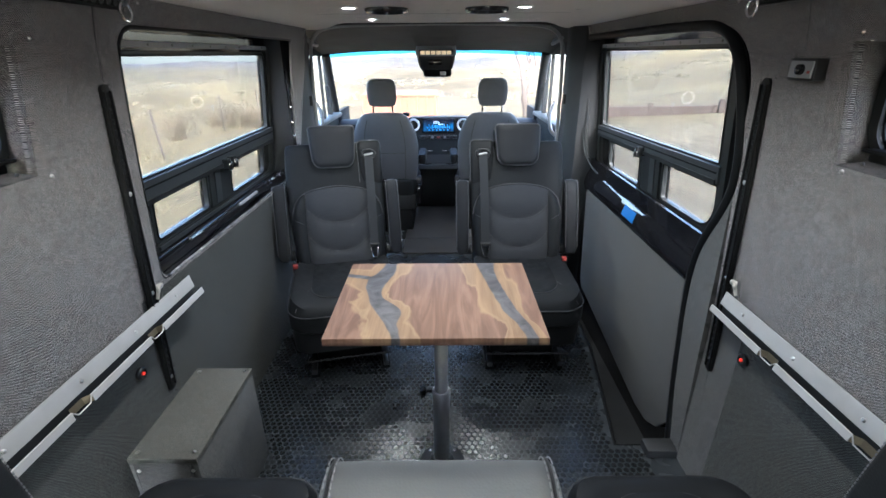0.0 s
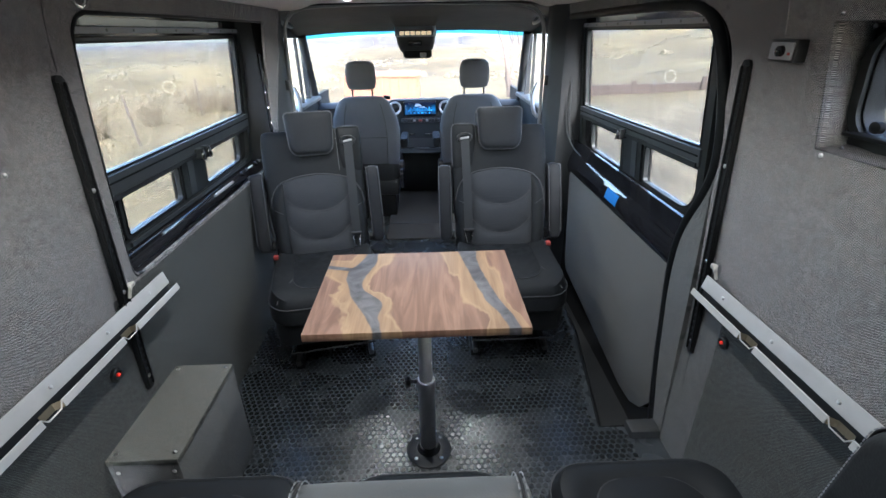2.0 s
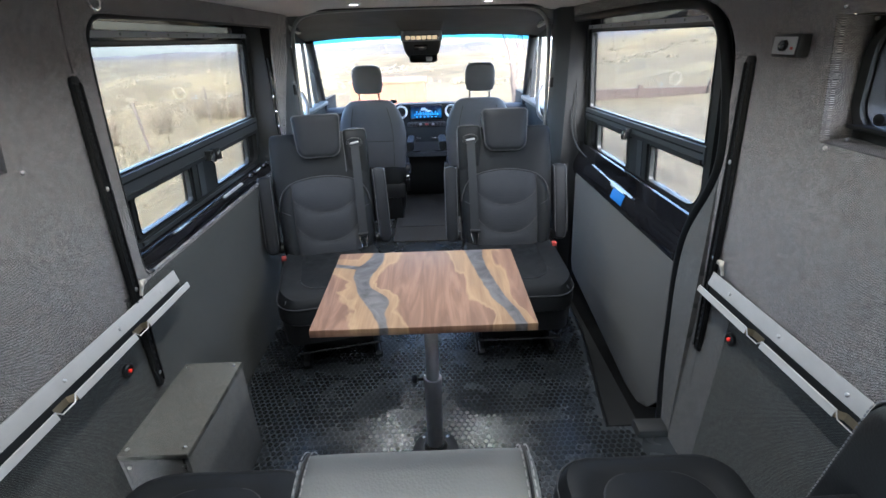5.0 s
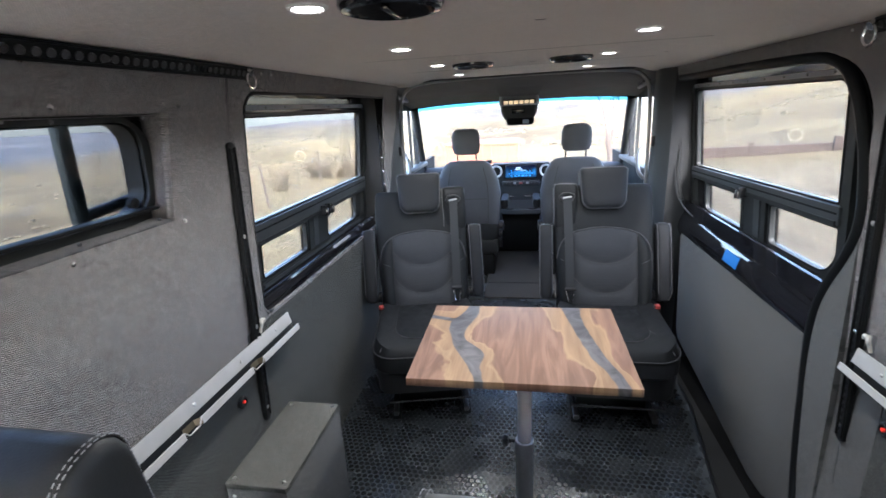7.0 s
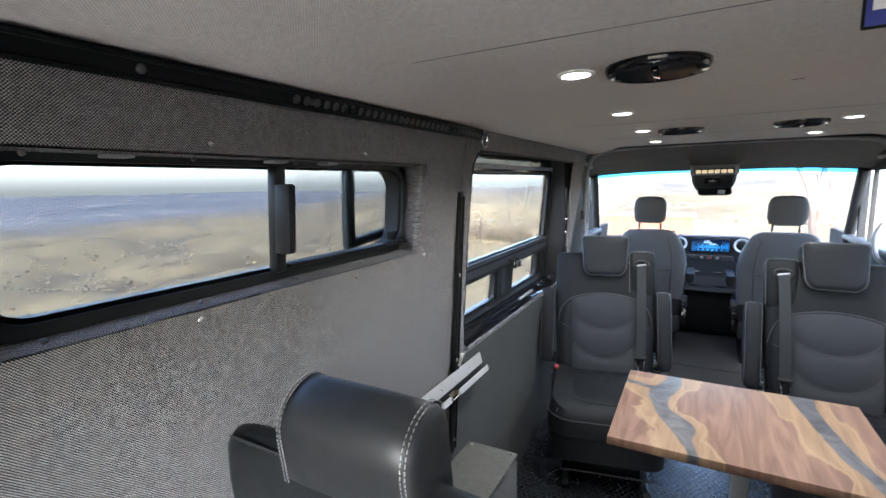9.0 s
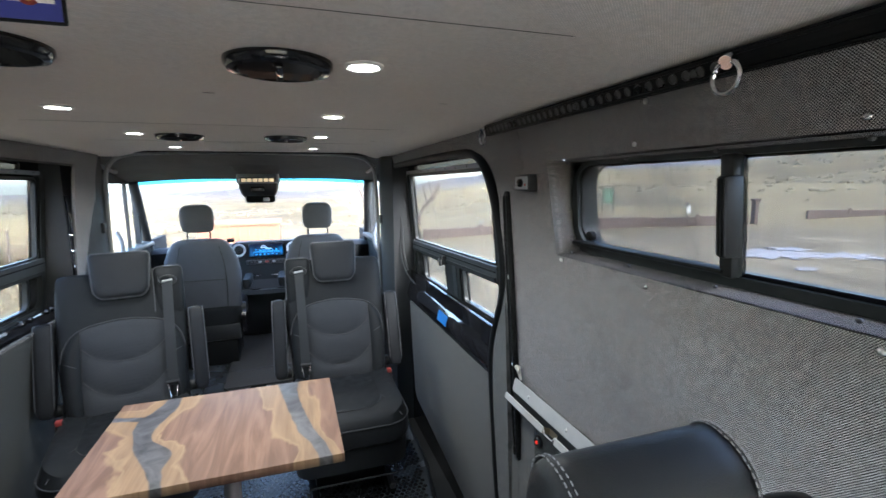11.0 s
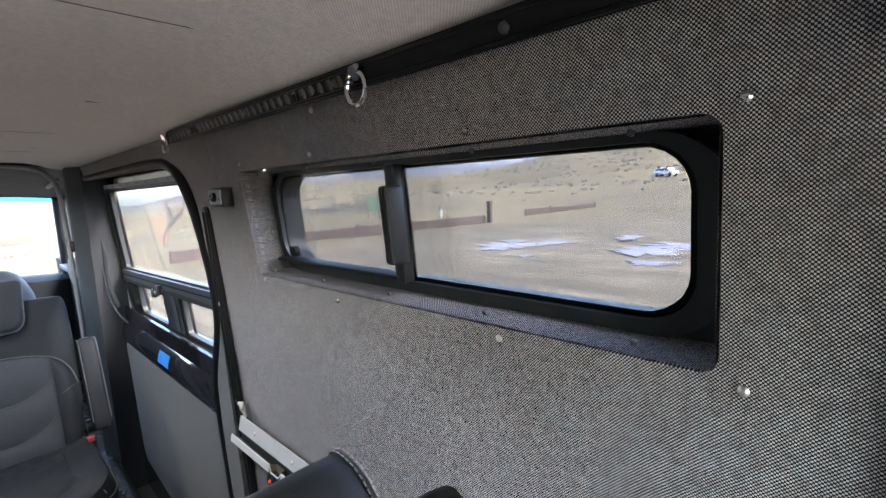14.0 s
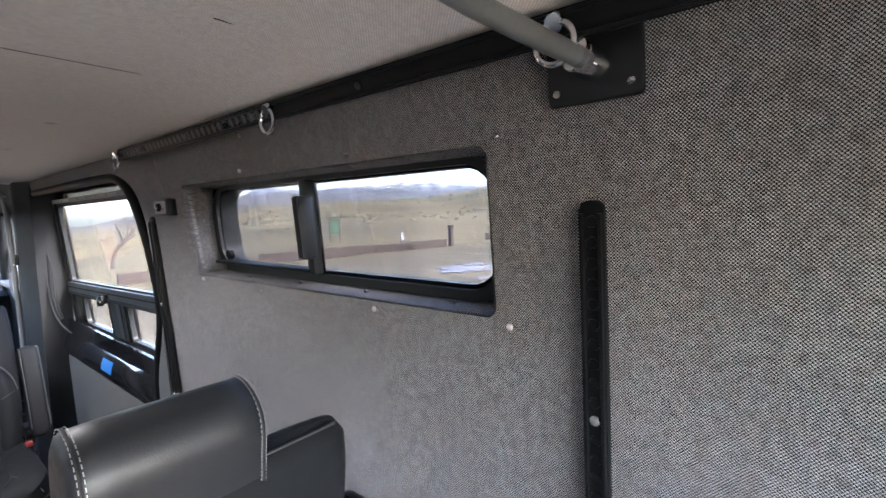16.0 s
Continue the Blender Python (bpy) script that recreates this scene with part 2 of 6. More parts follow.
def walnut():
    """Walnut slab with pale sapwood and two grey resin rivers; the top's own x is across, y from the front edge to the back."""
    m = Nodes("walnut_and_resin")
    c = m.coord()
    ax = m.split(c)
    wob = m.math("MULTIPLY", m.math("SUBTRACT", m.noise(c, 9.0, 2.0), 0.5), 0.035)
    u = m.math("ADD", m.math("ADD", m.math("DIVIDE", ax[0], 0.622), 0.5), wob)
    v = m.math("ADD", m.math("DIVIDE", ax[1], 0.484), 0.5)
    c1 = m.curve(v, [(0, 0.325), (0.15, 0.292), (0.306, 0.262), (0.484, 0.185), (0.724, 0.18), (0.85, 0.215), (1, 0.228)])
    w1 = m.curve(v, [(0, 0.018), (0.15, 0.028), (0.306, 0.062), (0.40, 0.05), (0.484, 0.034), (0.724, 0.058), (0.85, 0.045), (1, 0.035)])
    c2 = m.curve(v, [(0, 0.928), (0.152, 0.90), (0.306, 0.856), (0.484, 0.832), (0.724, 0.794), (1, 0.78)])
    w2 = m.curve(v, [(0, 0.028), (0.152, 0.028), (0.306, 0.033), (0.484, 0.031), (0.724, 0.036), (1, 0.053)])
    d1 = m.math("SUBTRACT", m.math("ABSOLUTE", m.math("SUBTRACT", u, c1)), w1)
    d2 = m.math("SUBTRACT", m.math("ABSOLUTE", m.math("SUBTRACT", u, c2)), w2)
    # a side arm of the first river towards the slab's edge
    arm_v = m.math("SUBTRACT", m.math("ABSOLUTE", m.math("SUBTRACT", v, m.math("MULTIPLY_ADD", u, -0.35, 0.80))), 0.026)
    d3 = m.math("MAXIMUM", arm_v, m.math("SUBTRACT", u, 0.15))
    d = m.math("MINIMUM", m.math("MINIMUM", d1, d2), d3)
    river = m.mapped(d, -0.004, 0.004, 1, 0)
    # sapwood round the rivers, bounded by flowing grain lines
    flow = m.noise(m.scaled(c, (5.0, 2.2, 1)), 1.0, 3.0, 0.5, 1.2)
    sap = m.mapped(m.math("ADD", d, m.math("MULTIPLY", m.math("SUBTRACT", flow, 0.5), 0.34)), 0.045, 0.085, 1, 0, True)
    rings = m.noise(m.scaled(c, (17.0, 2.0, 1)), 1.2, 4.0, 0.5, 1.8)
    fine = m.noise(m.scaled(c, (240.0, 10.0, 1)), 1.0, 3.0)
    heart = m.mix(m.mapped(rings, 0.35, 0.65), (0.108, 0.060, 0.040), (0.185, 0.108, 0.072))
    pale = m.mix(m.mapped(rings, 0.35, 0.65), (0.165, 0.104, 0.060), (0.235, 0.152, 0.085))
    wood = m.mix(sap, heart, pale)
    edge_line = m.mapped(m.math("ABSOLUTE", m.math("SUBTRACT", sap, 0.5)), 0.1, 0.45, 1, 0)
    wood = m.mix(m.math("MULTIPLY", edge_line, 0.55), wood, (0.28, 0.195, 0.105))
    wood = m.mix(m.mapped(fine, 0.45, 0.75, 0, 0.25), wood, (0.12, 0.055, 0.03))
    swirl = m.noise(c, 11.0, 4.0, 0.6, 1.5)
    resin = m.mix(m.mapped(swirl, 0.35, 0.7), (0.034, 0.033, 0.036), (0.105, 0.102, 0.108))
    m.set(m.mix(river, wood, resin), m.mapped(river, 0, 1, 0.55, 0.42), Specular_IOR_Level=0.22)
    m.bump(fine, 0.05, 0.0004)
    return m.mat


M["walnut"] = walnut()


# ---- mesh helpers ----
def finish(bm, name, material, sharp=38):
    bmesh.ops.recalc_face_normals(bm, faces=bm.faces[:])
    me = bpy.data.meshes.new(name)
    bm.to_mesh(me)
    bm.free()
    for p in me.polygons:
        p.use_smooth = True
    me.set_sharp_from_angle(angle=radians(sharp))
    for m in material if isinstance(material, (list, tuple)) else [material]:
        me.materials.append(m)
    return me


def part(name, bm, material, parent=None, label="", sharp=38):
    ob = new(name, finish(bm, name, material, sharp))
    if parent is not None:
        ob.parent = parent
    return tagged(ob, label) if label else ob


def thing(name, at, label, category, group=""):
    ob = new(name)
    ob.location, ob.empty_display_size = at, 0.05
    return tagged(ob, label, category, group)


def setting(name, bm, material, label, category="", sharp=38):
    return tagged(part(name, bm, material, None, label, sharp), label, category, kind="structure")


def box(x0, x1, y0, y1, z0, z1, bevel=0.0, seg=2, bm=None):
    bm = bm or bmesh.new()
    m = Matrix.Translation(((x0 + x1) / 2, (y0 + y1) / 2, (z0 + z1) / 2)) @ Matrix.Diagonal((abs(x1 - x0), abs(y1 - y0), abs(z1 - z0), 1))
    made = bmesh.ops.create_cube(bm, size=1, matrix=m)["verts"]
    if bevel:
        edges = list({e for v in made for e in v.link_edges})
        bmesh.ops.bevel(bm, geom=edges, offset=bevel, segments=seg, profile=0.5, affect="EDGES", clamp_overlap=True)
    return bm


def rrect(u0, u1, v0, v1, r, n=6):
    """A rounded rectangle, counter-clockwise, 4 * (n + 1) points."""
    rs = r if hasattr(r, "__len__") else (r,) * 4
    out = []
    for k, (cu, cv) in enumerate(((u1, v1), (u0, v1), (u0, v0), (u1, v0))):
        q = rs[k]
        cu += -q if cu == u1 else q
        cv += -q if cv == v1 else q
        for i in range(n + 1):
            a = radians(90 * k + 90 * i / n)
            out.append((cu + q * math.cos(a), cv + q * math.sin(a)))
    return out


def loft(rings, cap=True, closed=True, bm=None):
    bm = bm or bmesh.new()
    rows = [[bm.verts.new(p) for p in ring] for ring in rings]
    n = len(rows[0])
    for a, b in zip(rows, rows[1:]):
        for i in range(n if closed else n - 1):
            j = (i + 1) % n
            bm.faces.new((a[i], a[j], b[j], b[i]))
    if cap and closed:
        bm.faces.new(rows[0][::-1]), bm.faces.new(rows[-1])
    return bm


def prism(points, where, d0, d1, bevel=0.0, seg=2):
    """A flat outline given depth: where(u, v, d) gives the place."""
    bm = loft([[where(u, v, d) for u, v in points] for d in (d0, d1)])
    if bevel:
        ends = [e for e in bm.edges if len(e.link_faces) == 2 and any(len(f.verts) > 4 for f in e.link_faces)]
        bmesh.ops.bevel(bm, geom=ends, offset=bevel, segments=seg, profile=0.5, affect="EDGES", clamp_overlap=True)
    return bm


def ringframe(outer, inner, where, d0, d1, steps=1, lip=0.0):
    """A frame between two outlines of as many points, given depth."""
    bm = bmesh.new()
    n = len(outer)

    def row(f, d):
        return [bm.verts.new(where(o[0] + (i[0] - o[0]) * f, o[1] + (i[1] - o[1]) * f, d)) for o, i in zip(outer, inner)]

    loop = [row(k / steps, d0 + (lip * (k / steps))) for k in range(steps + 1)] + [row(1 - k / steps, d1) for k in range(steps + 1)]
    loop.append(loop[0])
    for a, b in zip(loop, loop[1:]):
        for i in range(n):
            bm.faces.new((a[i], a[(i + 1) % n], b[(i + 1) % n], b[i]))
    return bm


def tube(points, r, n=10, bm=None, closed=False, flat=1.0, ease=0):
    """A round bar along points; ease smooths the way by that many passes."""
    pts = [Vector(p) for p in points]
    for _ in range(ease):
        out = [pts[0]]
        for a, b in zip(pts, pts[1:]):
            out += [a * 0.75 + b * 0.25, a * 0.25 + b * 0.75]
        pts = out + [pts[-1]]
    rings, up = [], None
    for i, p in enumerate(pts):
        a, b = pts[i - 1] if i or closed else p, pts[(i + 1) % len(pts)] if i + 1 < len(pts) or closed else p
        t = (b - a).normalized()
        up = (up - t * up.dot(t)) if up else t.orthogonal()
        up.normalize()
        side = t.cross(up)
        rings.append([p + r * (math.cos(k) * up + math.sin(k) * side * flat) for k in (2 * math.pi * j / n for j in range(n))])
    if closed:
        rings.append(rings[0])
    return loft(rings, not closed, True, bm)


def turned(profile, n=20, m=None, bm=None):
    """A body turned about its z axis from (radius, height) pairs."""
    m = m or Matrix()
    return loft([[m @ Vector((r * math.cos(2 * math.pi * k / n), r * math.sin(2 * math.pi * k / n), z)) for k in range(n)] for r, z in profile], True, True, bm)


def oval(w, t, n=24, power=3.2):
    """A superellipse outline of full width w and thickness t."""
    out = []
    for k in range(n):
        a = 2 * math.pi * k / n
        c, s = math.cos(a), math.sin(a)
        out.append((math.copysign(abs(c) ** (2 / power), c) * w / 2, math.copysign(abs(s) ** (2 / power), s) * t / 2))
    return out


def dense(a, b, k=8):
    """Two outlines of as many points, both with k points to each of their edges."""
    def more(loop):
        return [(p[0] + (q[0] - p[0]) * i / k, p[1] + (q[1] - p[1]) * i / k) for p, q in zip(loop, loop[1:] + loop[:1]) for i in range(k)]
    return more(a), more(b)


def sheet(us, vs, keep, where, d0, d1):
    """A plate over a grid of lines, with cells left out where keep(u, v) is false."""
    bm, at = bmesh.new(), {}

    def v(i, j, d):
        if (i, j, d) not in at:
            at[i, j, d] = bm.verts.new(where(us[i], vs[j], d))
        return at[i, j, d]

    nu, nv = len(us) - 1, len(vs) - 1
    kept = {(i, j) for i in range(nu) for j in range(nv) if keep((us[i] + us[i + 1]) / 2, (vs[j] + vs[j + 1]) / 2)}
    for i, j in kept:
        for d in (d0, d1):
            bm.faces.new((v(i, j, d), v(i + 1, j, d), v(i + 1, j + 1, d), v(i, j + 1, d)))
        for di, dj, a, b in ((-1, 0, (i, j), (i, j + 1)), (1, 0, (i + 1, j), (i + 1, j + 1)), (0, -1, (i, j), (i + 1, j)), (0, 1, (i, j + 1), (i + 1, j + 1))):
            if (i + di, j + dj) not in kept:
                bm.faces.new((v(*a, d0), v(*b, d0), v(*b, d1), v(*a, d1)))
    return bm


def steps(a, b, n):
    return [a + (b - a) * k / n for k in range(n + 1)]


# ---- the van's shell ----
CX = 0.030
CXF = -0.030  # the cab's middle
WALL = ((-0.3, 0.885), (0.0, 0.885), (0.6, 0.890), (0.75, 0.881), (1.2, 0.850), (1.46, 0.830), (1.62, 0.798))


def half(z):
    """Half of the room's width at height z."""
    return float(np.interp(z, [p[0] for p in WALL], [p[1] for p in WALL]))


def on_wall(s):
    """Places on a side wall (s = 1 or -1): along, height, depth outwards."""
    return lambda y, z, d: Vector((CX + s * (half(z) + d), y, z))


def at_plane(x):
    """Places on the upright plane at x: along, height, depth outwards."""
    return lambda y, z, d: Vector((x + math.copysign(d, x), y, z))


REC = {1: (0.118, 1.09, 1.209, 1.457), -1: (0.098, 1.035, 1.209, 1.457)}  # the rear windows' recesses: along, height
REAR_X = {1: 0.925, -1: 0.915}
OPEN = {1: (1.425, 2.95, -0.24, 1.513), -1: (1.365, 2.80, 0.795, 1.513)}
ROUND = {1: (0.02, 0.19, 0.02, 0.02), -1: (0.03, 0.06, 0.05, 0.03)}
SIDE = {1: "right", -1: "left"}
Z_LINES = sorted(set(steps(0.735, 1.209, 6) + steps(1.209, 1.457, 4) + steps(1.457, 1.615, 3)))

def darken_below(ob, z):
    """Darker panel cloth on all faces under height z, for low light there."""
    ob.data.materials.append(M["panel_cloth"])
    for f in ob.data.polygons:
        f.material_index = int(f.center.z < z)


def slant(s, z):
    """The front edge of a rear window's recess leans forward towards its top."""
    return 0.030 * max(0.0, min(1.0, (z - REC[s][2]) / (REC[s][3] - REC[s][2])))


for s in (1, -1):
    hand = SIDE[s]
    rec = REC[s]
    ys = sorted(set(steps(-1.30, rec[0], 4) + steps(rec[0], rec[1], 4) + [1.25]))
    wall = setting(f"wall_{hand}", sheet(ys, Z_LINES, lambda y, z: not (rec[0] < y < rec[1] and rec[2] < z < rec[3]), lambda y, z, d, s=s: on_wall(s)(y + (slant(s, z) if abs(y - REC[s][1]) < 1e-4 else 0.0), z, d), 0.0, 0.02),
                   M["wall_cloth"], "side wall lined with grey tweed cloth", "wall")
    # plainer cloth below the rail, coloured darker also for the dim light there
    lower_end = 1.25 if s > 0 else 3.06
    setting(f"wall_{hand}_lower", sheet(sorted({*steps(-1.30, 1.25, 5), *steps(1.25, lower_end, 4)}), [*steps(-0.05, 0.735, 8), 0.782], lambda y, z: z < 0.735 or y > 1.25, on_wall(s), 0.0, 0.02), M["lower_cloth_dimmed"], "lower side wall lined with plain cloth, coloured darker for dim light", "wall")
    o = OPEN[s]
    outer, inner = dense(rrect(1.25, 3.06, -0.25 if s > 0 else 0.782, 1.615, 0.001, 8), rrect(*o, ROUND[s], 8), 10)
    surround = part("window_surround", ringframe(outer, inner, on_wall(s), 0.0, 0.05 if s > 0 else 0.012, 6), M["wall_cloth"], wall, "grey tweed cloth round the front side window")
    darken_below(surround, 0.735)
    # the lining of the rear window's recess, its cheeks coloured darker for shade
    for z in (rec[2] + 0.003, rec[3] - 0.003):
        part("recess_ledge", loft([[on_wall(s)(y, z, d) for y in steps(rec[0], rec[1] + slant(s, z) + 0.03 * d / 0.11, 6)] for d in (0.0, 0.06, 0.125)], False, False), M["ledge_cloth"], wall)
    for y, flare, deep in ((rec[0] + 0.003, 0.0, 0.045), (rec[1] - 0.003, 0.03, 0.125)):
        part("recess_cheek", loft([[on_wall(s)(y + (flare > 0) * slant(s, z) + flare * d / 0.11, z, d) for z in steps(rec[2], rec[3], 4)] for d in steps(0.0, deep, 3)], False, False), M["cheek_shade_cloth"], wall)
    # the cloth turns into the recess with rounded corners
    for cy, cz, dy, dz in ((rec[0], rec[2], 1, 1), (rec[0], rec[3], 1, -1)):
        q = 0.020
        arc = [(cy + dy * (q - q * math.cos(e)), cz + dz * (q - q * math.sin(e))) for e in steps(0.0, math.pi / 2, 8)]
        out = [(cy - dy * 0.002, cz - dz * 0.002)] + arc
        part("recess_corner", prism(out if dy * dz < 0 else out[::-1], on_wall(s), -0.0005, 0.075), M["wall_cloth"], wall)
    if s < 0:
        joint = [on_wall(s)(1.288, z, -0.0006) for z in steps(1.38, 1.60, 6)]
        part("cloth_joint", tube(joint, 0.0016, 5), M["seam"], wall)

# outer skins that carry the windows; the glass leans inwards towards the roof
UP = {1: (1.645, 2.865, 1.068, 1.450), -1: (1.500, 2.735, 1.064, 1.440)}
LOW = {1: ((1.63, 2.05, 0.838, 0.995), (2.30, 2.73, 0.832, 0.990)), -1: ((1.60, 1.985, 0.834, 0.974), (2.22, 2.64, 0.832, 0.977))}


def on_glass(s):
    """Places on a front side window's pane: along, height, depth outwards. The door's cross bar falls slightly forwards."""
    def where(y, z, d):
        fall = 0.032 * (y - 2.2) * float(np.interp(z, (0.80, 1.04, 1.45), (0.25, 1.0, 0.0))) if s > 0 else 0.0
        return Vector((s * (0.943 + (1.455 - z) * 0.09 + d), y, z - fall))
    return where


for s in (1, -1):
    up, lows = UP[s], LOW[s]
    slot = (up[0] + 0.12, up[1] - 0.10, 1.484, 1.508)
    holes = [up, slot, *lows]
    ys = sorted({1.2, 3.3, *(v for h in holes for v in h[:2])})
    zs = sorted({0.55, 1.62, *(v for h in holes for v in h[2:])})
    skin = setting(f"trim_{SIDE[s]}", sheet(ys, zs, lambda y, z: not any(h[0] < y < h[1] and h[2] < z < h[3] for h in holes), on_glass(s), 0.0, 0.02),
                   M["gloss"], "gloss black painted body panel round the side window", "body panel")
    setting(f"trim_rear_{SIDE[s]}", ringframe(rrect(-1.32, 1.2, -0.3, 1.62, 0.001), rrect(REC[s][0] + 0.042, 1.105 if s > 0 else 1.05, 1.236, 1.446, 0.055), at_plane(CX + s * (REAR_X[s] + 0.013)), 0.0, 0.01),
            M["black"], "black body panel behind the wall lining", "body panel")

def ceil_z(x):
    """The ceiling bends down towards the tracks along the walls."""
    e = max(0.0, min(1.0, (abs(x - CX) - 0.60) / 0.18))
    return CEIL - 0.034 * e * e * (3 - 2 * e)


ceil = setting("ceiling", sheet(steps(-0.86, 0.90, 44), steps(-1.32, 3.23, 10), lambda x, y: True, lambda x, y, d: Vector((x, y, ceil_z(x) + d)), 0.0, 0.03),
               M["ceil_cloth"], "ceiling lined with light grey cloth", "ceiling")
for y, x0, x1 in ((0.66, -0.8, 0.85), (1.86, -0.8, 0.85), (2.52, -0.8, 0.85)):
    part("ceiling_seam", box(x0, x1, y - 0.0006, y + 0.0006, CEIL - 0.0006, CEIL + 0.004), M["seam"], ceil)
for k in range(9):
    x, y = (-0.6, 0.05, 0.62)[k % 3], (0.35, 1.25, 2.35)[k // 3]
    part("ceiling_pucker", box(x - 0.012, x + 0.012, y - 0.0008, y + 0.0008, CEIL - 0.001, CEIL + 0.003), M["seam"], ceil)

# open back doors assumed; this unseen opening is sized to balance the light inside
setting("wall_rear", ringframe(rrect(-0.95, 1.01, -0.3, 1.64, 0.001, 4), rrect(-0.76, 0.82, 0.52, 1.47, 0.06, 4), lambda x, z, d: Vector((x, -1.31 - d, z)), 0.0, 0.05), M["end_cloth"], "unseen grey cloth-lined rear frame round open back doors, sized for daylight", "wall")


def floor_outline():
    return [(-0.90, -1.31), (0.93, -1.31), (0.93, 1.47), (0.705, 1.47), (0.80, 2.12), (0.82, 3.0), (0.93, 3.0), (0.93, 4.6), (-0.93, 4.6), (-0.93, 3.0)]


floor = setting("floor", prism(floor_outline(), lambda x, y, d: Vector((x, y, d)), -0.06, 0.0), M["rubber_floor"], "black rubber floor with raised hexagon studs", "floor")
setting("floor_well", box(0.66, 1.0, 1.40, 3.05, -0.30, -0.20), M["well"], "black rubber floor of the door's step well", "floor")
part("well_lip", tube([(0.93, 1.465, -0.004), (0.702, 1.465, -0.004), (0.795, 2.12, -0.004), (0.815, 3.0, -0.004)], 0.008, 8), M["black_soft"], floor)
part("well_side", loft([[(0.93, 1.45, z), (0.715, 1.475, z), (0.81, 2.12, z), (0.83, 3.0, z)] for z in (-0.30, -0.01)], False, False), M["well"], floor)


def hexes():
    """Raised studs of the rubber floor."""
    verts, faces = [], []
    r, h = 0.0113, 0.0022
    pitch = 0.0253
    ring = [(math.cos(radians(60 * k + 30)), math.sin(radians(60 * k + 30))) for k in range(6)]
    j, y = 0, 0.93
    while y < 3.3:
        x = -0.88 + (j % 2) * pitch / 2
        while x < 0.80:
            edge = 0.695 + max(0, min(1, (y - 1.47) / 0.65)) * 0.09 if y > 1.45 else 0.9
            if x < edge - 0.02:
                b = len(verts)
                verts += [(x + r * c, y + r * d, 0.0002) for c, d in ring] + [(x + r * 0.84 * c, y + r * 0.84 * d, h) for c, d in ring]
                faces += [tuple(b + 6 + k for k in range(6))] + [(b + k, b + (k + 1) % 6, b + 6 + (k + 1) % 6, b + 6 + k) for k in range(6)]
            x += pitch
        y += pitch * 0.866
        j += 1
    me = bpy.data.meshes.new("floor_studs")
    me.from_pydata(verts, [], faces)
    me.materials.append(M["stud"])
    ob = new("floor_studs", me)
    ob.parent = floor
    return tagged(ob, "raised hexagon studs of worn black rubber", kind="stuff")


M["stud"] = plain("worn_rubber_stud", (0.007, 0.0085, 0.0095), 0.26, grain=0.2, scale=60)
hexes()

# ---- cab shell ----
for s in (1, -1):
    back_y = 2.93 if s > 0 else 2.80
    pts = [(0.800, 3.04), (0.845, back_y), (0.975, back_y - 0.01), (0.975, 3.42), (0.90, 3.42), (0.815, 3.24)]
    pil = prism(pts, lambda u, v, d: Vector((CXF + 0.02 + s * u, v, d)), -0.25, 1.62, 0.012)
    setting(f"trim_pillar_{SIDE[s]}", pil, M["trim"], "dark grey plastic trim of the door pillar", "pillar")
arch = [(-0.822, 3.235, 0.3), (-0.822, 3.235, 0.9), (-0.815, 3.235, 1.42), (-0.795, 3.235, 1.53), (-0.72, 3.235, 1.592), (-0.5, 3.235, 1.606), (-0.015, 3.235, 1.612)]
arch = arch + [(2 * (CXF + 0.015) - x, y, z) for x, y, z in arch[-2::-1]]
setting("trim_arch", tube(arch, 0.0115, 10, ease=2), M["trim_mid"], "grey rubber edging round the cab opening", "trim")


def head_z(x, y):
    t = (y - 3.2) / 1.2
    return 1.607 - 0.142 * t ** 1.3 - 0.03 * max(0, abs(x - CXF) - 0.35) ** 2.2 / 0.6 ** 2.2


bm = sheet(steps(CXF - 0.97, CXF + 0.99, 24), steps(3.2, 4.42, 12), lambda x, y: True, lambda x, y, d: Vector((x, y - (0.135 * ((x - CXF) / 0.95) ** 2 * (y - 3.2) / 1.2), head_z(x, y) + d)), 0.0, 0.03)
head = setting("ceiling_cab", bm, M["headliner"], "dark cab headliner above the windshield", "ceiling")

# windshield: a curved pane, with a blue sun band along its top
def pane_pt(u, t, d=0.0):
    """u across (-1..1), t from the top (0) to the dash (1)."""
    bow = 0.30 * u * u
    return Vector((CXF - 0.005 + u * (0.925 + 0.05 * t), 4.40 + 0.62 * t - bow * (0.45 + 0.55 * t), 1.475 - 0.62 * t - 0.035 * u * u + d))


def strip(t0, t1):
    return loft([[pane_pt(u, t) for u in steps(-1, 1, 24)] for t in steps(t0, t1, 4)], False, False)


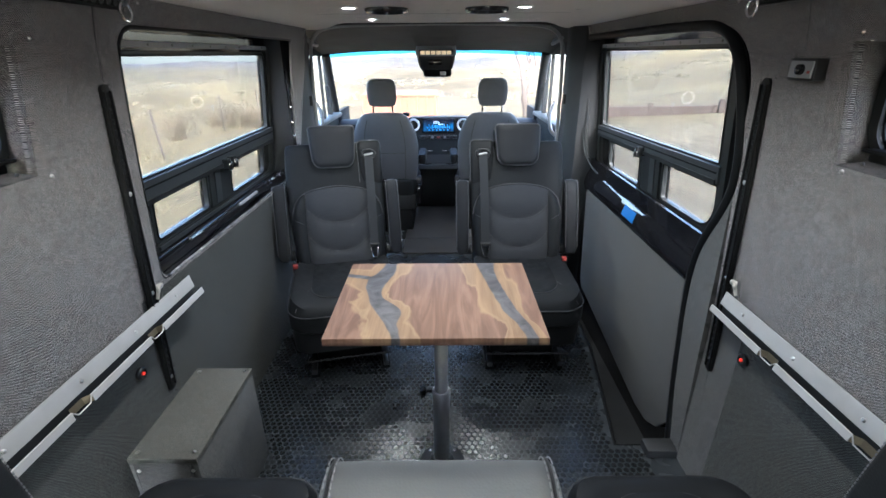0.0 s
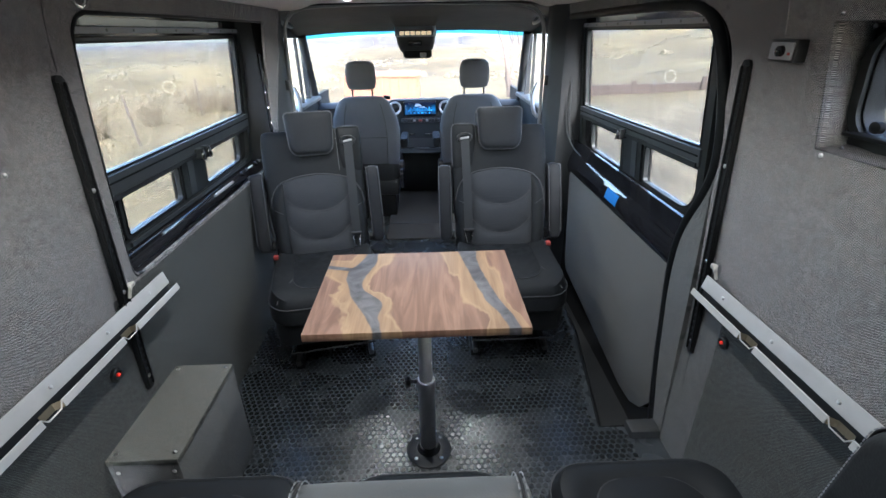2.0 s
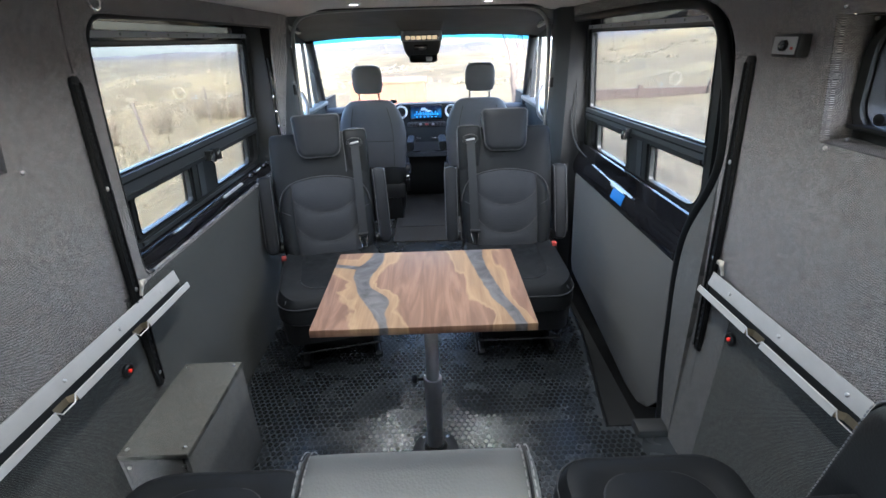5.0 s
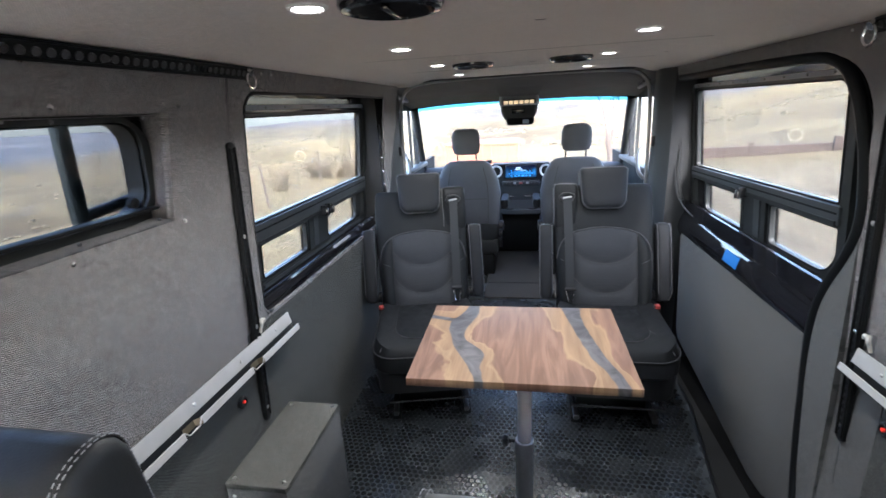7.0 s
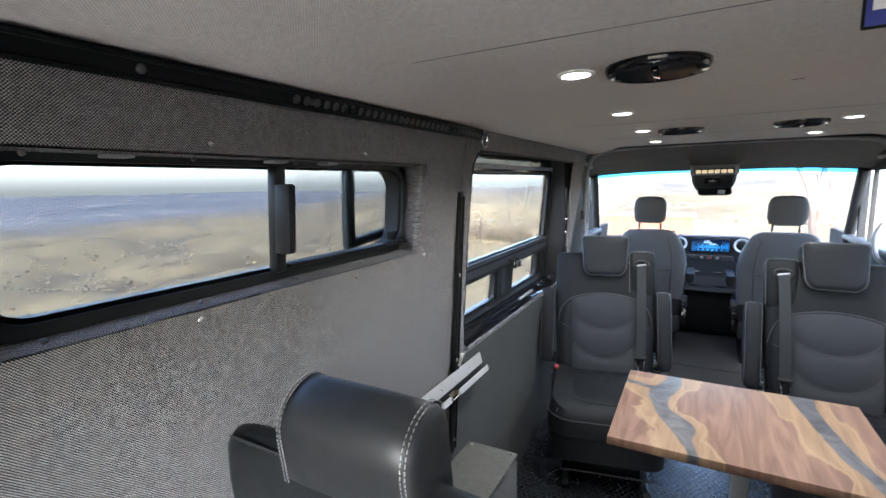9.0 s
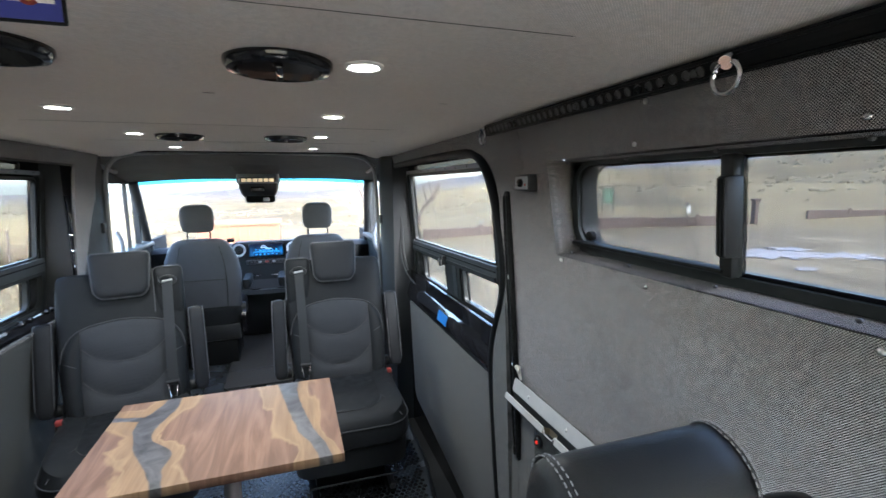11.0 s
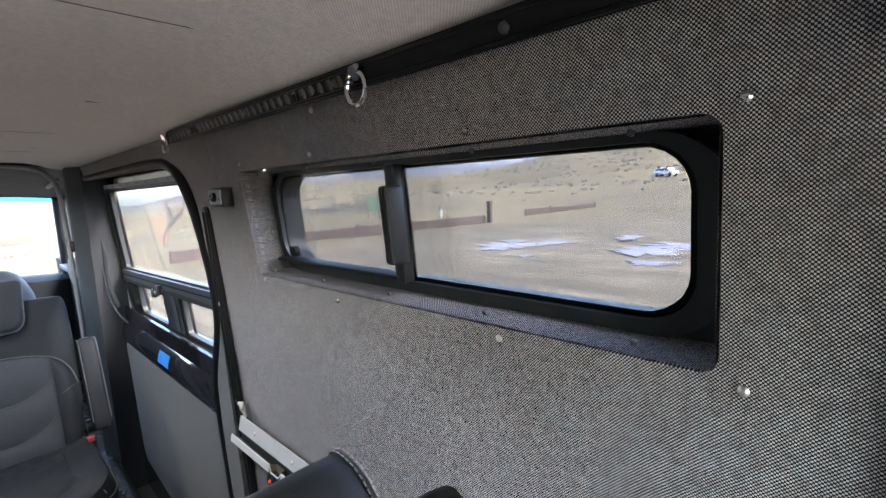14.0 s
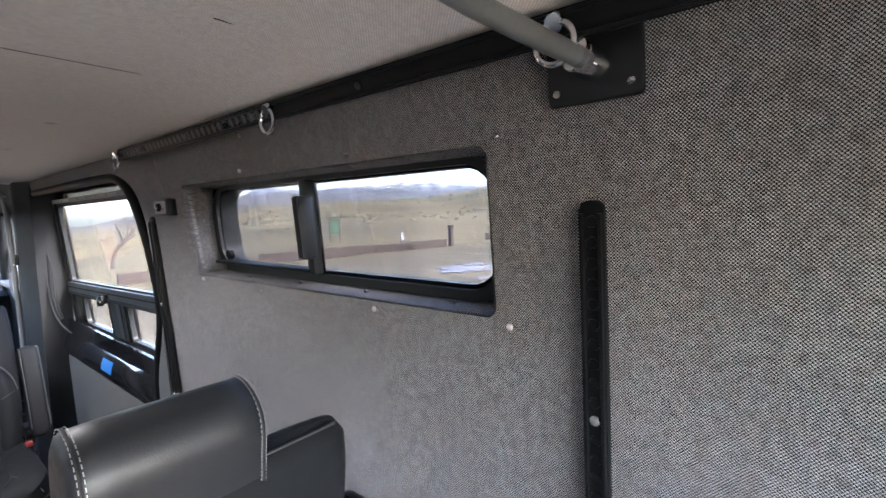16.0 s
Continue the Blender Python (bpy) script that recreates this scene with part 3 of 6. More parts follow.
shield = setting("window_windshield", strip(0.052, 1.12), M["windshield"], "curved windshield, tinted darker to tone down the bright outside", "windshield")
part("sun_band", strip(0.0, 0.05), M["tintband"], shield, "blue tinted sun band")
for ob in (shield, *shield.children):
    ob.visible_shadow = False
for s in (1, -1):
    pts = [pane_pt(s * 0.985, t) + Vector((s * 0.012, -0.02, 0)) for t in (0, 0.25, 0.5, 0.75, 1.05)]
    setting(f"trim_windshield_{SIDE[s]}", tube(pts, 0.036, 12), M["trim"], "dark grey windshield pillar trim", "pillar")
    # cab door: lower panel, window rail, pane
    x = CXF + s * 0.955
    hole = (3.46, 4.40, 0.93, 1.425)
    lo = sheet([3.35, 3.46, 4.40, 4.44, 5.2], [-0.3, 0.93, 1.425, 1.6], lambda y, z: not (hole[0] < y < hole[1] and hole[2] < z < hole[3]) and not (y > 4.44 and z > 0.93), at_plane(x), 0.0, 0.04)
    door = setting(f"door_cab_{SIDE[s]}", lo, M["dash"], "dark plastic lined cab door", "door")
    part("window_sill", box(x - 0.05, x + 0.05, 3.40, 4.6, 0.90, 0.935, 0.012), M["dash_mid"], door, "grey window sill")
    part("window_bar", box(x - 0.012, x + 0.012, 4.12, 4.14, 0.93, 1.43), M["black"], door)
    p = part("pane", box(x - 0.003 + s * 0.02, x + 0.003 + s * 0.02, 3.44, 4.44, 0.92, 1.42), M["glass_cab"], door)
    p.visible_shadow = False
    grip = tube([(x - s * 0.05, 3.64, 0.86), (x - s * 0.09, 3.64, 0.90), (x - s * 0.10, 3.66, 1.02), (x - s * 0.06, 3.68, 1.10)], 0.014, 8, ease=2)
    part("grab_handle", grip, M["trim_light"], door, "light grey grab handle")
setting("bulkhead_front", box(-1.0, 1.05, 5.14, 5.18, -0.3, 0.79), M["black"], "black bulkhead below the windshield", "bulkhead")
setting("floor_cab_mat", prism(rrect(-0.30, 0.27, 3.36, 4.55, 0.03), lambda x, y, d: Vector((x, y, d)), 0.003, 0.014, 0.003), M["carpet"], "grey ribbed carpet in the cab aisle", "carpet")
part("carpet_seam", tube([(-0.30, 3.66, 0.015), (0.27, 3.66, 0.015)], 0.006, 8), M["seam"], bpy.data.objects["floor_cab_mat"])


# ---- windows ----
def side_window(s):
    """The long front side window: an upper pane over two small sliding panes."""
    up, lows = UP[s], LOW[s]
    gx = 0.943
    win = thing(f"window_{SIDE[s]}_front", (s * gx, (up[0] + up[1]) / 2, 0.81), "long side window with black frame and sliding lower panes", "window")
    win["kind"] = "structure"
    inv = Matrix.Translation(-win.location)
    w = on_glass(s)

    def add(name, bm, mat, parent=win, label=""):
        bmesh.ops.transform(bm, matrix=inv, verts=bm.verts[:])
        return part(name, bm, mat, parent, label)

    def bar(y0, y1, z0, z1, d0, d1, bevel=0.003):
        return prism([(y0, z0), (y1, z0), (y1, z1), (y0, z1)], w, d0, d1, bevel)

    y0, y1 = up[0] - 0.03, up[1] + 0.03
    near = 0.10 if s > 0 else 0.02
    for h, r in ((up, (0.03, 0.045, 0.012, 0.02)), (lows[0], (0.012, 0.012, near, 0.02)), (lows[1], (0.02, 0.012, 0.02, 0.035))):
        # rounded rebate round each pane
        rim = add("window_frame", ringframe(rrect(h[0] - 0.016, h[1] + 0.016, h[2] - 0.014, h[3] + 0.012, [q + 0.010 for q in r]), rrect(h[0] + 0.003, h[1] - 0.003, h[2] + 0.003, h[3] - 0.003, r), w, -0.012, 0.006), M["frame"])
        add("rubber_lip", tube([w(u, v, -0.013) for u, v in rrect(h[0] + 0.001, h[1] - 0.001, h[2] + 0.001, h[3] - 0.001, r)], 0.0032, 6, closed=True), M["black_soft"], rim)
        p = add("pane", prism(rrect(h[0] - 0.005, h[1] + 0.005, h[2] - 0.005, h[3] + 0.005, 0.01), w, 0.006, 0.011), M["glass"])
        p.visible_shadow = False
    add("outer_frame", ringframe(rrect(y0 - 0.03, y1 + 0.035, 0.790, 1.478, (0.05, 0.10, 0.13 if s > 0 else 0.06, 0.07)), rrect(y0 + 0.010, y1 - 0.010, 0.822, 1.462, (0.03, 0.07, 0.10 if s > 0 else 0.04, 0.05)), w, -0.022, 0.0), M["frame"], win, "black rubber-edged window frame")
    zb = lows[0][3] + 0.012
    add("cross_bar", bar(y0, y1, zb, up[2] - 0.004, -0.030, 0.002, 0.006), M["frame_grey"])
    add("bar_groove", bar(y0 + 0.01, y1 - 0.01, up[2] - 0.030, up[2] - 0.024, -0.033, -0.026, 0.001), M["anod"])
    add("bar_channel", bar(y0 + 0.01, y1 - 0.01, zb - 0.004, zb + 0.012, -0.036, -0.028, 0.002), M["black"])
    my = (lows[0][1] + lows[1][0]) / 2
    add("mullion", bar(my - 0.095, my + 0.095, lows[0][2] - 0.01, zb + 0.006, -0.016, 0.002), M["frame"])
    add("mullion_strip", bar(my - 0.055, my - 0.005, lows[0][2], zb, -0.021, -0.014), M["frame_grey"])
    add("lower_rail", bar(lows[0][0] - 0.02, lows[1][1] + 0.03, lows[0][2] - 0.030, lows[0][2] - 0.016, -0.030, -0.004), M["frame_grey"])
    for dy in (0.02, 0.075) if s < 0 else (0.06,):
        latch = add("latch", bar(my + dy - 0.016, my + dy + 0.016, zb - 0.012, zb + 0.030, -0.056, -0.026, 0.006), M["black"])
        add("latch_knob", turned([(0.004, -0.034), (0.013, -0.030), (0.014, -0.004), (0.009, 0.010)], 12, Matrix.Translation(w(my + dy, zb + 0.012, -0.056))), M["gloss"], latch)
    add("top_rail", bar(y0 + 0.02, y1 - 0.02, 1.462, 1.480, -0.027, -0.021, 0.002), M["trim_light"], win, "pale grey rail along the window's top")
    for k in range(9):
        y = y0 + 0.08 + k * (y1 - y0 - 0.16) / 8
        add("screw", turned([(0.0045, -0.002), (0.0045, 0.002), (0.002, 0.003)], 8, Matrix.Translation(w(y, 1.471, -0.027)) @ Euler((0, -s * radians(90), 0)).to_matrix().to_4x4()), M["screw_dark"])
    for k in range(6):
        y = lows[0][0] + 0.03 + k * (lows[1][1] - lows[0][0] - 0.06) / 5
        add("screw", turned([(0.0045, -0.002), (0.0045, 0.002), (0.002, 0.003)], 8, Matrix.Translation(w(y, 0.806, -0.023)) @ Euler((0, -s * radians(90), 0)).to_matrix().to_4x4()), M["screw"])
    slot = (up[0] + 0.12, up[1] - 0.10, 1.484, 1.508)
    p = add("pane", prism(rrect(slot[0], slot[1], slot[2], slot[3], 0.004), w, 0.006, 0.011), M["glass_slot"])
    p.visible_shadow = False
    # bowed black sill that slopes into the room
    z_in, x_in = (0.675, CX + s * 0.888) if s > 0 else (0.60, CX + s * 0.895)
    z_out, x_out = 0.800, s * 1.000
    span = abs(x_out - x_in)
    prof = [(x_out - s * (0.004 + span * math.sin(q) ** 0.9), z_out - (z_out - z_in) * (1 - math.cos(q)) ** 0.9) for q in steps(0.0, math.pi / 2, 10)] + [(x_in + s * 0.01, z_in - 0.04)]
    add("sill", loft([[Vector((px, y, pz)) for px, pz in prof] for y in steps(y0 - 0.06, y1 + 0.07, 16)], False, False), M["gloss"], win, "gloss black sloping window sill")
    if s > 0:
        strip_pts = [(px - 0.002, pz + 0.001) for px, pz in prof[6:10]]
        add("masking_tape", loft([[Vector((px, y, pz)) for px, pz in strip_pts + [(px + 0.0015, pz - 0.001) for px, pz in strip_pts[::-1]]] for y in (2.13, 2.27)]), M["tape"], win, "strip of blue masking tape")
    return win


for s in (1, -1):
    side_window(s)


def rear_window(s):
    """A low sliding window with rounded corners in a cloth-lined recess."""
    x = CX + s * REAR_X[s]
    stretch = 1.068 if s > 0 else 1.036
    w = at_plane(x)
    win = thing(f"window_{SIDE[s]}_rear", (x, 0.62, 1.18), "low sliding side window in a black frame", "window")
    win["kind"] = "structure"
    inv = Matrix.Translation(-win.location)

    def add(name, bm, mat, label="", parent=win):
        for v in bm.verts:
            v.co.y = REC[s][0] + (v.co.y - 0.112) * stretch
            v.co.x -= s * (0.012 + (v.co.z - 1.33) * 0.08)
        bmesh.ops.transform(bm, matrix=inv, verts=bm.verts[:])
        return part(name, bm, mat, parent, label)

    mid = 0.596 if s > 0 else 0.582
    if s < 0:
        for y in (0.30, 0.565, 0.70):
            add("clip", box(x + 0.014, x + 0.045, y - 0.016, y + 0.016, 1.4475, 1.4525, 0.001), M["trim_light"], "pale plastic clip")
    add("window_frame", ringframe(rrect(0.1145, 1.0475, 1.2125, 1.4535, 0.082, 8), rrect(0.148, 1.026, 1.232, 1.4425, 0.058, 8), w, -0.064, 0.0, 2, 0.002), M["frame"], "black aluminium window frame")
    add("inner_frame", ringframe(rrect(0.138, 1.038, 1.222, 1.452, 0.058), rrect(0.157, 1.022, 1.2395, 1.438, 0.052), w, -0.030, 0.012), M["frame"])
    add("bottom_track", box(x - s * 0.026, x + s * 0.008, 0.60, 1.02, 1.238, 1.246, 0.002), M["anod"])
    add("divider", box(x - s * 0.022, x + s * 0.004, mid - 0.012, mid + 0.012, 1.232, 1.445, 0.004), M["frame"])
    add("slider_handle", box(x - s * 0.056, x - s * 0.018, 0.568, 0.586, 1.272, 1.408, 0.004), M["black"], "black ribbed sliding handle")
    for k in range(3):
        add("handle_rib", box(x - s * 0.059, x - s * 0.054, 0.569 + k * 0.006, 0.5715 + k * 0.006, 1.276, 1.404), M["trim"])
    for y0, y1, d in ((0.15, 0.60, 0.010), (0.58, 1.035, 0.002)):
        p = add("pane", prism(rrect(y0, y1, 1.232, 1.446, 0.01), w, d, d + 0.004), M["glass_rear"])
    add("lock_knob", turned([(0.012, 0.0), (0.012, 0.012), (0.006, 0.016)], 14, Matrix.Translation((x - s * 0.004, 0.962, 1.264)) @ Euler((0, -s * radians(90), 0)).to_matrix().to_4x4()), M["black_soft"], "round black knob")
    for k in range(5):
        for z in (1.2235, 1.4475):
            y = 0.19 + k * 0.195
            add("screw", turned([(0.0038, -0.002), (0.0038, 0.0015), (0.002, 0.0025)], 8, Matrix.Translation((x - s * 0.065, y, z)) @ Euler((0, -s * radians(90), 0)).to_matrix().to_4x4()), M["screw_dark"])
    return win


for s in (1, -1):
    rear_window(s)

# right sliding door: lower panel, seal
panel = [(1.595, 0.690), (2.86, 0.662), (2.88, 0.63), (2.79, 0.08), (2.75, 0.03), (1.80, -0.09), (1.68, -0.08), (1.59, -0.03), (1.525, 0.06), (1.498, 0.20), (1.520, 0.45), (1.56, 0.65), (1.575, 0.68)]
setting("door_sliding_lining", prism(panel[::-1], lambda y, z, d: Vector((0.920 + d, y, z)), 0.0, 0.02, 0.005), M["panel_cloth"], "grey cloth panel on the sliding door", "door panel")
setting("door_sliding_core", box(0.942, 0.955, 1.42, 3.0, -0.3, 0.84), M["gloss"], "gloss black sliding door behind its cloth panel", "door")
seal = [(2.90, 1.516), (1.72, 1.520), (1.565, 1.50), (1.49, 1.41), (1.437, 1.25), (1.420, 1.10), (1.447, 1.00), (1.540, 0.85), (1.580, 0.72), (1.582, 0.58), (1.560, 0.44), (1.540, 0.30), (1.505, 0.13), (1.47, -0.02), (1.45, -0.12)]
# the edge strip takes the darker panel cloth too, for the weaker light
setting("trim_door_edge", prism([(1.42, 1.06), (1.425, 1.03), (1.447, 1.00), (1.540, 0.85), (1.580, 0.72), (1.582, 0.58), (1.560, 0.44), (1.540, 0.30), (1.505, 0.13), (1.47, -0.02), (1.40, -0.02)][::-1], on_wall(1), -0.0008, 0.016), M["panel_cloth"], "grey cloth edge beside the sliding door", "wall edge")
setting("trim_door_seal", tube([on_wall(1)(y, z, 0.004) for y, z in seal], 0.017, 10, ease=2), M["black_soft"], "black rubber door seal", "door seal")
setting("trim_window_seal_left", tube([on_wall(-1)(y, z, 0.006) for y, z in ((2.80, 1.512), (1.44, 1.514), (1.378, 1.49), (1.363, 1.40), (1.361, 1.0), (1.363, 0.84), (1.372, 0.800), (1.41, 0.793))], 0.007, 8, ease=1), M["black_soft"], "black rubber window seal", "seal")
# small cover panel behind the door
part("panel_joint", tube([on_wall(1)(y, z, -0.0004) for y, z in ((1.352, 0.70), (1.375, 0.66), (1.365, 0.48), (1.350, 0.30))], 0.0007, 5), M["seam"], bpy.data.objects["wall_right"])
setting("trim_step", box(0.80, 0.93, 1.40, 1.47, -0.2, 0.035, 0.01), M["well"], "black plastic step trim beside the door", "trim")


# ---- screws on the wall cloth ----
def screw_at(s, y, z, r=0.0052):
    c = on_wall(s)(y, z, -0.0006)
    m = Matrix.Translation(c) @ Euler((0, -s * radians(90), 0)).to_matrix().to_4x4()
    return part("screw", turned([(r, -0.002), (r, 0.001), (r * 0.6, 0.0032), (r * 0.2, 0.0036)], 12, m), M["screw"], bpy.data.objects[f"wall_{SIDE[s]}"])


for s in (1, -1):
    for y, z in ((0.102, 1.466), (0.41, 1.472), (0.79, 1.472), (1.10, 1.472), (0.097, 1.200), (0.38, 1.194), (0.765, 1.191), (1.068, 1.200), (1.40, 1.565), (1.46, 1.565), (1.52, 1.565), (-0.3, 1.47), (-0.5, 1.0), (0.75, 1.545)):
        screw_at(s, y, z)


# ---- tracks, rails, fittings ----
def logistic_track(name, a, b, width, normal, across, label):
    """A black track with a row of round sockets between a and b."""
    a, b, normal, across = (Vector(v) for v in (a, b, normal, across))
    along = (b - a).normalized()
    length = (b - a).length
    t = thing(name, a, label, "track", "tie-down tracks")

    def w(u, v, d):
        return along * u + across * v + normal * d

    part("rail", prism(rrect(0, length, -width / 2, width / 2, width * 0.35, 5), w, -0.004, 0.008, 0.002), M["anod"], t)
    for v in (-width * 0.36, width * 0.36):
        lip = loft([[w(u, v + e, d) for e, d in ((-0.003, 0.007), (0.003, 0.007), (0.002, 0.013), (-0.002, 0.013))] for u in (0.015, length - 0.015)])
        part("lip", lip, M["anod"], t)
    n = min(120, int((length - 0.03) / 0.0254))
    sock, dark = bmesh.new(), bmesh.new()
    rot = Matrix((along.to_tuple(), across.to_tuple(), normal.to_tuple())).transposed().to_4x4()
    for k in range(n) if length < 1.5 else range(n - 32, n):
        c = Matrix.Translation(w(length - 0.025 - (n - 1 - k) * 0.0254, 0, 0.0082)) @ rot
        turned([(0.0082, 0.0), (0.0082, 0.0022), (0.0068, 0.0022), (0.0064, 0.0004)], 10, c, sock)
    ob = part("perforation", sock, M["socket"] if length > 1.5 else M["anod"], t)
    tagged(ob, kind="stuff")
    for u in [0.05 + k * 0.30 for k in range(int((length - 0.05) / 0.30) + 1)]:
        part("screw", turned([(0.0065, 0.0), (0.0065, 0.002), (0.003, 0.0045)], 10, Matrix.Translation(w(u, 0, 0.0085)) @ rot), M["screw_dark"] if length > 1.5 else M["screw"], t)
    return t


M["socket"] = plain("socket_metal", (0.10, 0.10, 0.10), 0.3, 0.8)
for s in (1, -1):
    x = CX + s * (0.772 if s > 0 else 0.803)
    nrm = Vector((-s * 0.93, 0, -0.36)).normalized()
    acr = Vector((-s * 0.36, 0, 0.93)).normalized()
    logistic_track("ceiling_track", (x, -1.25, 1.5605), (x, 1.375, 1.5605), 0.034, nrm, acr, "black metal tie-down track along the ceiling's edge")
    for y, z0, z1 in ((1.358 if s > 0 else 1.280, 0.45, 1.375),) + ((-0.028, 0.45, 1.375),):
        base = on_wall(s)(y, z0, 0.0)
        top = on_wall(s)(y, z1, 0.0)
        up = (top - base).normalized()
        n2 = Vector((-s, 0, 0))
        n2 = (n2 - up * n2.dot(up)).normalized()
        logistic_track("wall_track", base, top, 0.031, n2, up.cross(n2), "upright black metal tie-down track on the cloth wall")


def tie_ring(at, s, r=0.021):
    t = thing("tie_ring", at, "chrome tie-down ring hanging from the ceiling track", "tie ring", "tie rings")
    part("ring", tube([(0, r * math.sin(a), -r + r * math.cos(a)) for a in (2 * math.pi * k / 20 for k in range(20))], 0.0036, 8, closed=True), M["chrome"], t)
    part("stud", turned([(0.010, -0.004), (0.010, 0.006), (0.006, 0.012), (0.004, 0.02)], 14, Euler((0, s * radians(60), 0)).to_matrix().to_4x4()), M["chrome"], t)
    return t


for s in (1, -1):
    for y in (1.36, 0.535, -0.02) if s > 0 else (1.36, 0.05):
        tie_ring((CX + s * (0.752 if s > 0 else 0.783), y, 1.558), s)


def rope_tie(s):
    t = thing("rope_knot", on_wall(s)(1.298, 0.786, -0.024), "short knotted white cord on the wall rail", "cord")
    path = [(0.0, 0.02, 0.015), (0, 0.0, 0.03), (-s * 0.012, -0.012, 0.02), (0, -0.004, 0.004), (s * 0.008, 0.014, 0.008), (-s * 0.006, 0.016, 0.026), (-s * 0.008, -0.004, 0.03), (0, -0.012, -0.01)]
    part("cord", tube(path, 0.005, 8, ease=2), M["cord"], t)
    return t


M["cord"] = plain("white_cord", (0.42, 0.40, 0.36), 0.85, grain=0.3, scale=500, bump=0.5)


def wall_rail(s, y1, y0=0.50):
    """A notched aluminium bracket rail along the wall."""
    c = on_wall(s)(y1, 0.684, 0)
    t = thing("wall_rail", c, "brushed aluminium notched bracket rail bolted along the wall", "rail", "wall rails")

    def w(y, z, d):
        return Vector((s * (d - 0.006), y - y1, z - 0.70))

    upper = [(-0.017, 0.778), (-0.020, 0.778), (-0.029, 0.741), (-0.029, 0.737), (-0.024, 0.737), (-0.017, 0.765)]
    part("flange", loft([[w(y, z, d) for d, z in upper] for y in (y0, y1)]), M["alu"], t)
    # web and shelf are coloured black as the shade inside the metal channel
    part("web", loft([[w(y, z, d) for d, z in ((-0.027, 0.740), (-0.027, 0.700), (0.0, 0.700), (0.0, 0.740))] for y in (y0, y1 - 0.01)]), M["black"], t)
    # the lip stands away from the wall; between its lengths the metal dips to the web
    y, k = y1 + 0.012, 0
    while y > y0 + 0.25:
        a, b = y, y - 0.235
        lip = [(-0.044, 0.728), (-0.047, 0.727), (-0.051, 0.709), (-0.047, 0.709)]
        part("lip", loft([[w(q, z, d) for d, z in lip] for q in (a, b)]), M["alu"], t)
        part("shelf", loft([[w(q, z, d) for d, z in ((-0.025, 0.711), (-0.049, 0.709), (-0.049, 0.706), (-0.025, 0.707))] for q in (a, b)]), M["black"], t)
        part("notch", loft([[w(q, z + dz, d + dd) for d, z in ((-0.0455, 0.728), (-0.048, 0.709))] for q, dd, dz in ((b, 0, 0), (b - 0.010, 0.016, -0.003), (b - 0.05, 0.016, -0.003), (b - 0.062, 0, 0))], False, False), M["brass"], t, "bare dull metal notch")
        part("notch_edge", tube([w(q, z, d) for q, z, d in ((b, 0.727, -0.046), (b - 0.012, 0.712, -0.049), (b - 0.05, 0.712, -0.049), (b - 0.062, 0.727, -0.046))], 0.0018, 6), M["alu"], t)
        y -= 0.297
    for q in [y1 - 0.10 - 0.205 * k for k in range(7)]:
        m = Matrix.Translation(w(q, 0.757, -0.0252)) @ Euler((0, -s * radians(70), 0)).to_matrix().to_4x4()
        part("bolt", turned([(0.0052, -0.002), (0.0052, 0.0012), (0.003, 0.003)], 12, m), M["screw"], t)
    return t


M["brass"] = plain("dull_cut_metal", (0.26, 0.22, 0.15), 0.4, 0.8, grain=0.3)
wall_rail(-1, 1.47), wall_rail(1, 1.335)
rope_tie(1), rope_tie(-1)


def red_switch(s, y):
    t = thing("red_switch", on_wall(s)(y, 0.592, 0), "round black socket with a lit red centre", "switch", "red switches")
    m = Euler((0, -s * radians(90), 0)).to_matrix().to_4x4()
    part("body", turned([(0.020, -0.002), (0.020, 0.010), (0.016, 0.014), (0.012, 0.014), (0.011, 0.009)], 22, m), M["black"], t)
    part("lens", turned([(0.0055, 0.007), (0.0055, 0.0145), (0.003, 0.016)], 14, m), M["redled"], t, "lit red lens")
    return t


red_switch(-1, 1.175), red_switch(1, 1.222)


def wall_control():
    t = thing("wall_control", on_wall(1)(1.215, 1.40, 0), "small control box with a pale plate and black knob", "control")
    part("body", box(-0.026, 0.004, -0.042, 0.042, -0.024, 0.024, 0.004), M["black"], t)
    part("plate", box(-0.030, -0.025, -0.036, 0.034, -0.018, 0.018, 0.002), M["trim_light"], t, "pale grey face plate")
    part("knob", turned([(0.012, 0.0), (0.011, 0.008), (0.008, 0.010)], 16, Matrix.Translation((-0.03, -0.004, 0)) @ Euler((0, radians(-90), 0)).to_matrix().to_4x4()), M["gloss"], t, "black knob")
    part("button", box(-0.033, -0.029, -0.032, -0.026, -0.008, -0.002, 0.001), M["red"], t, "small red button")
    return t


wall_control()


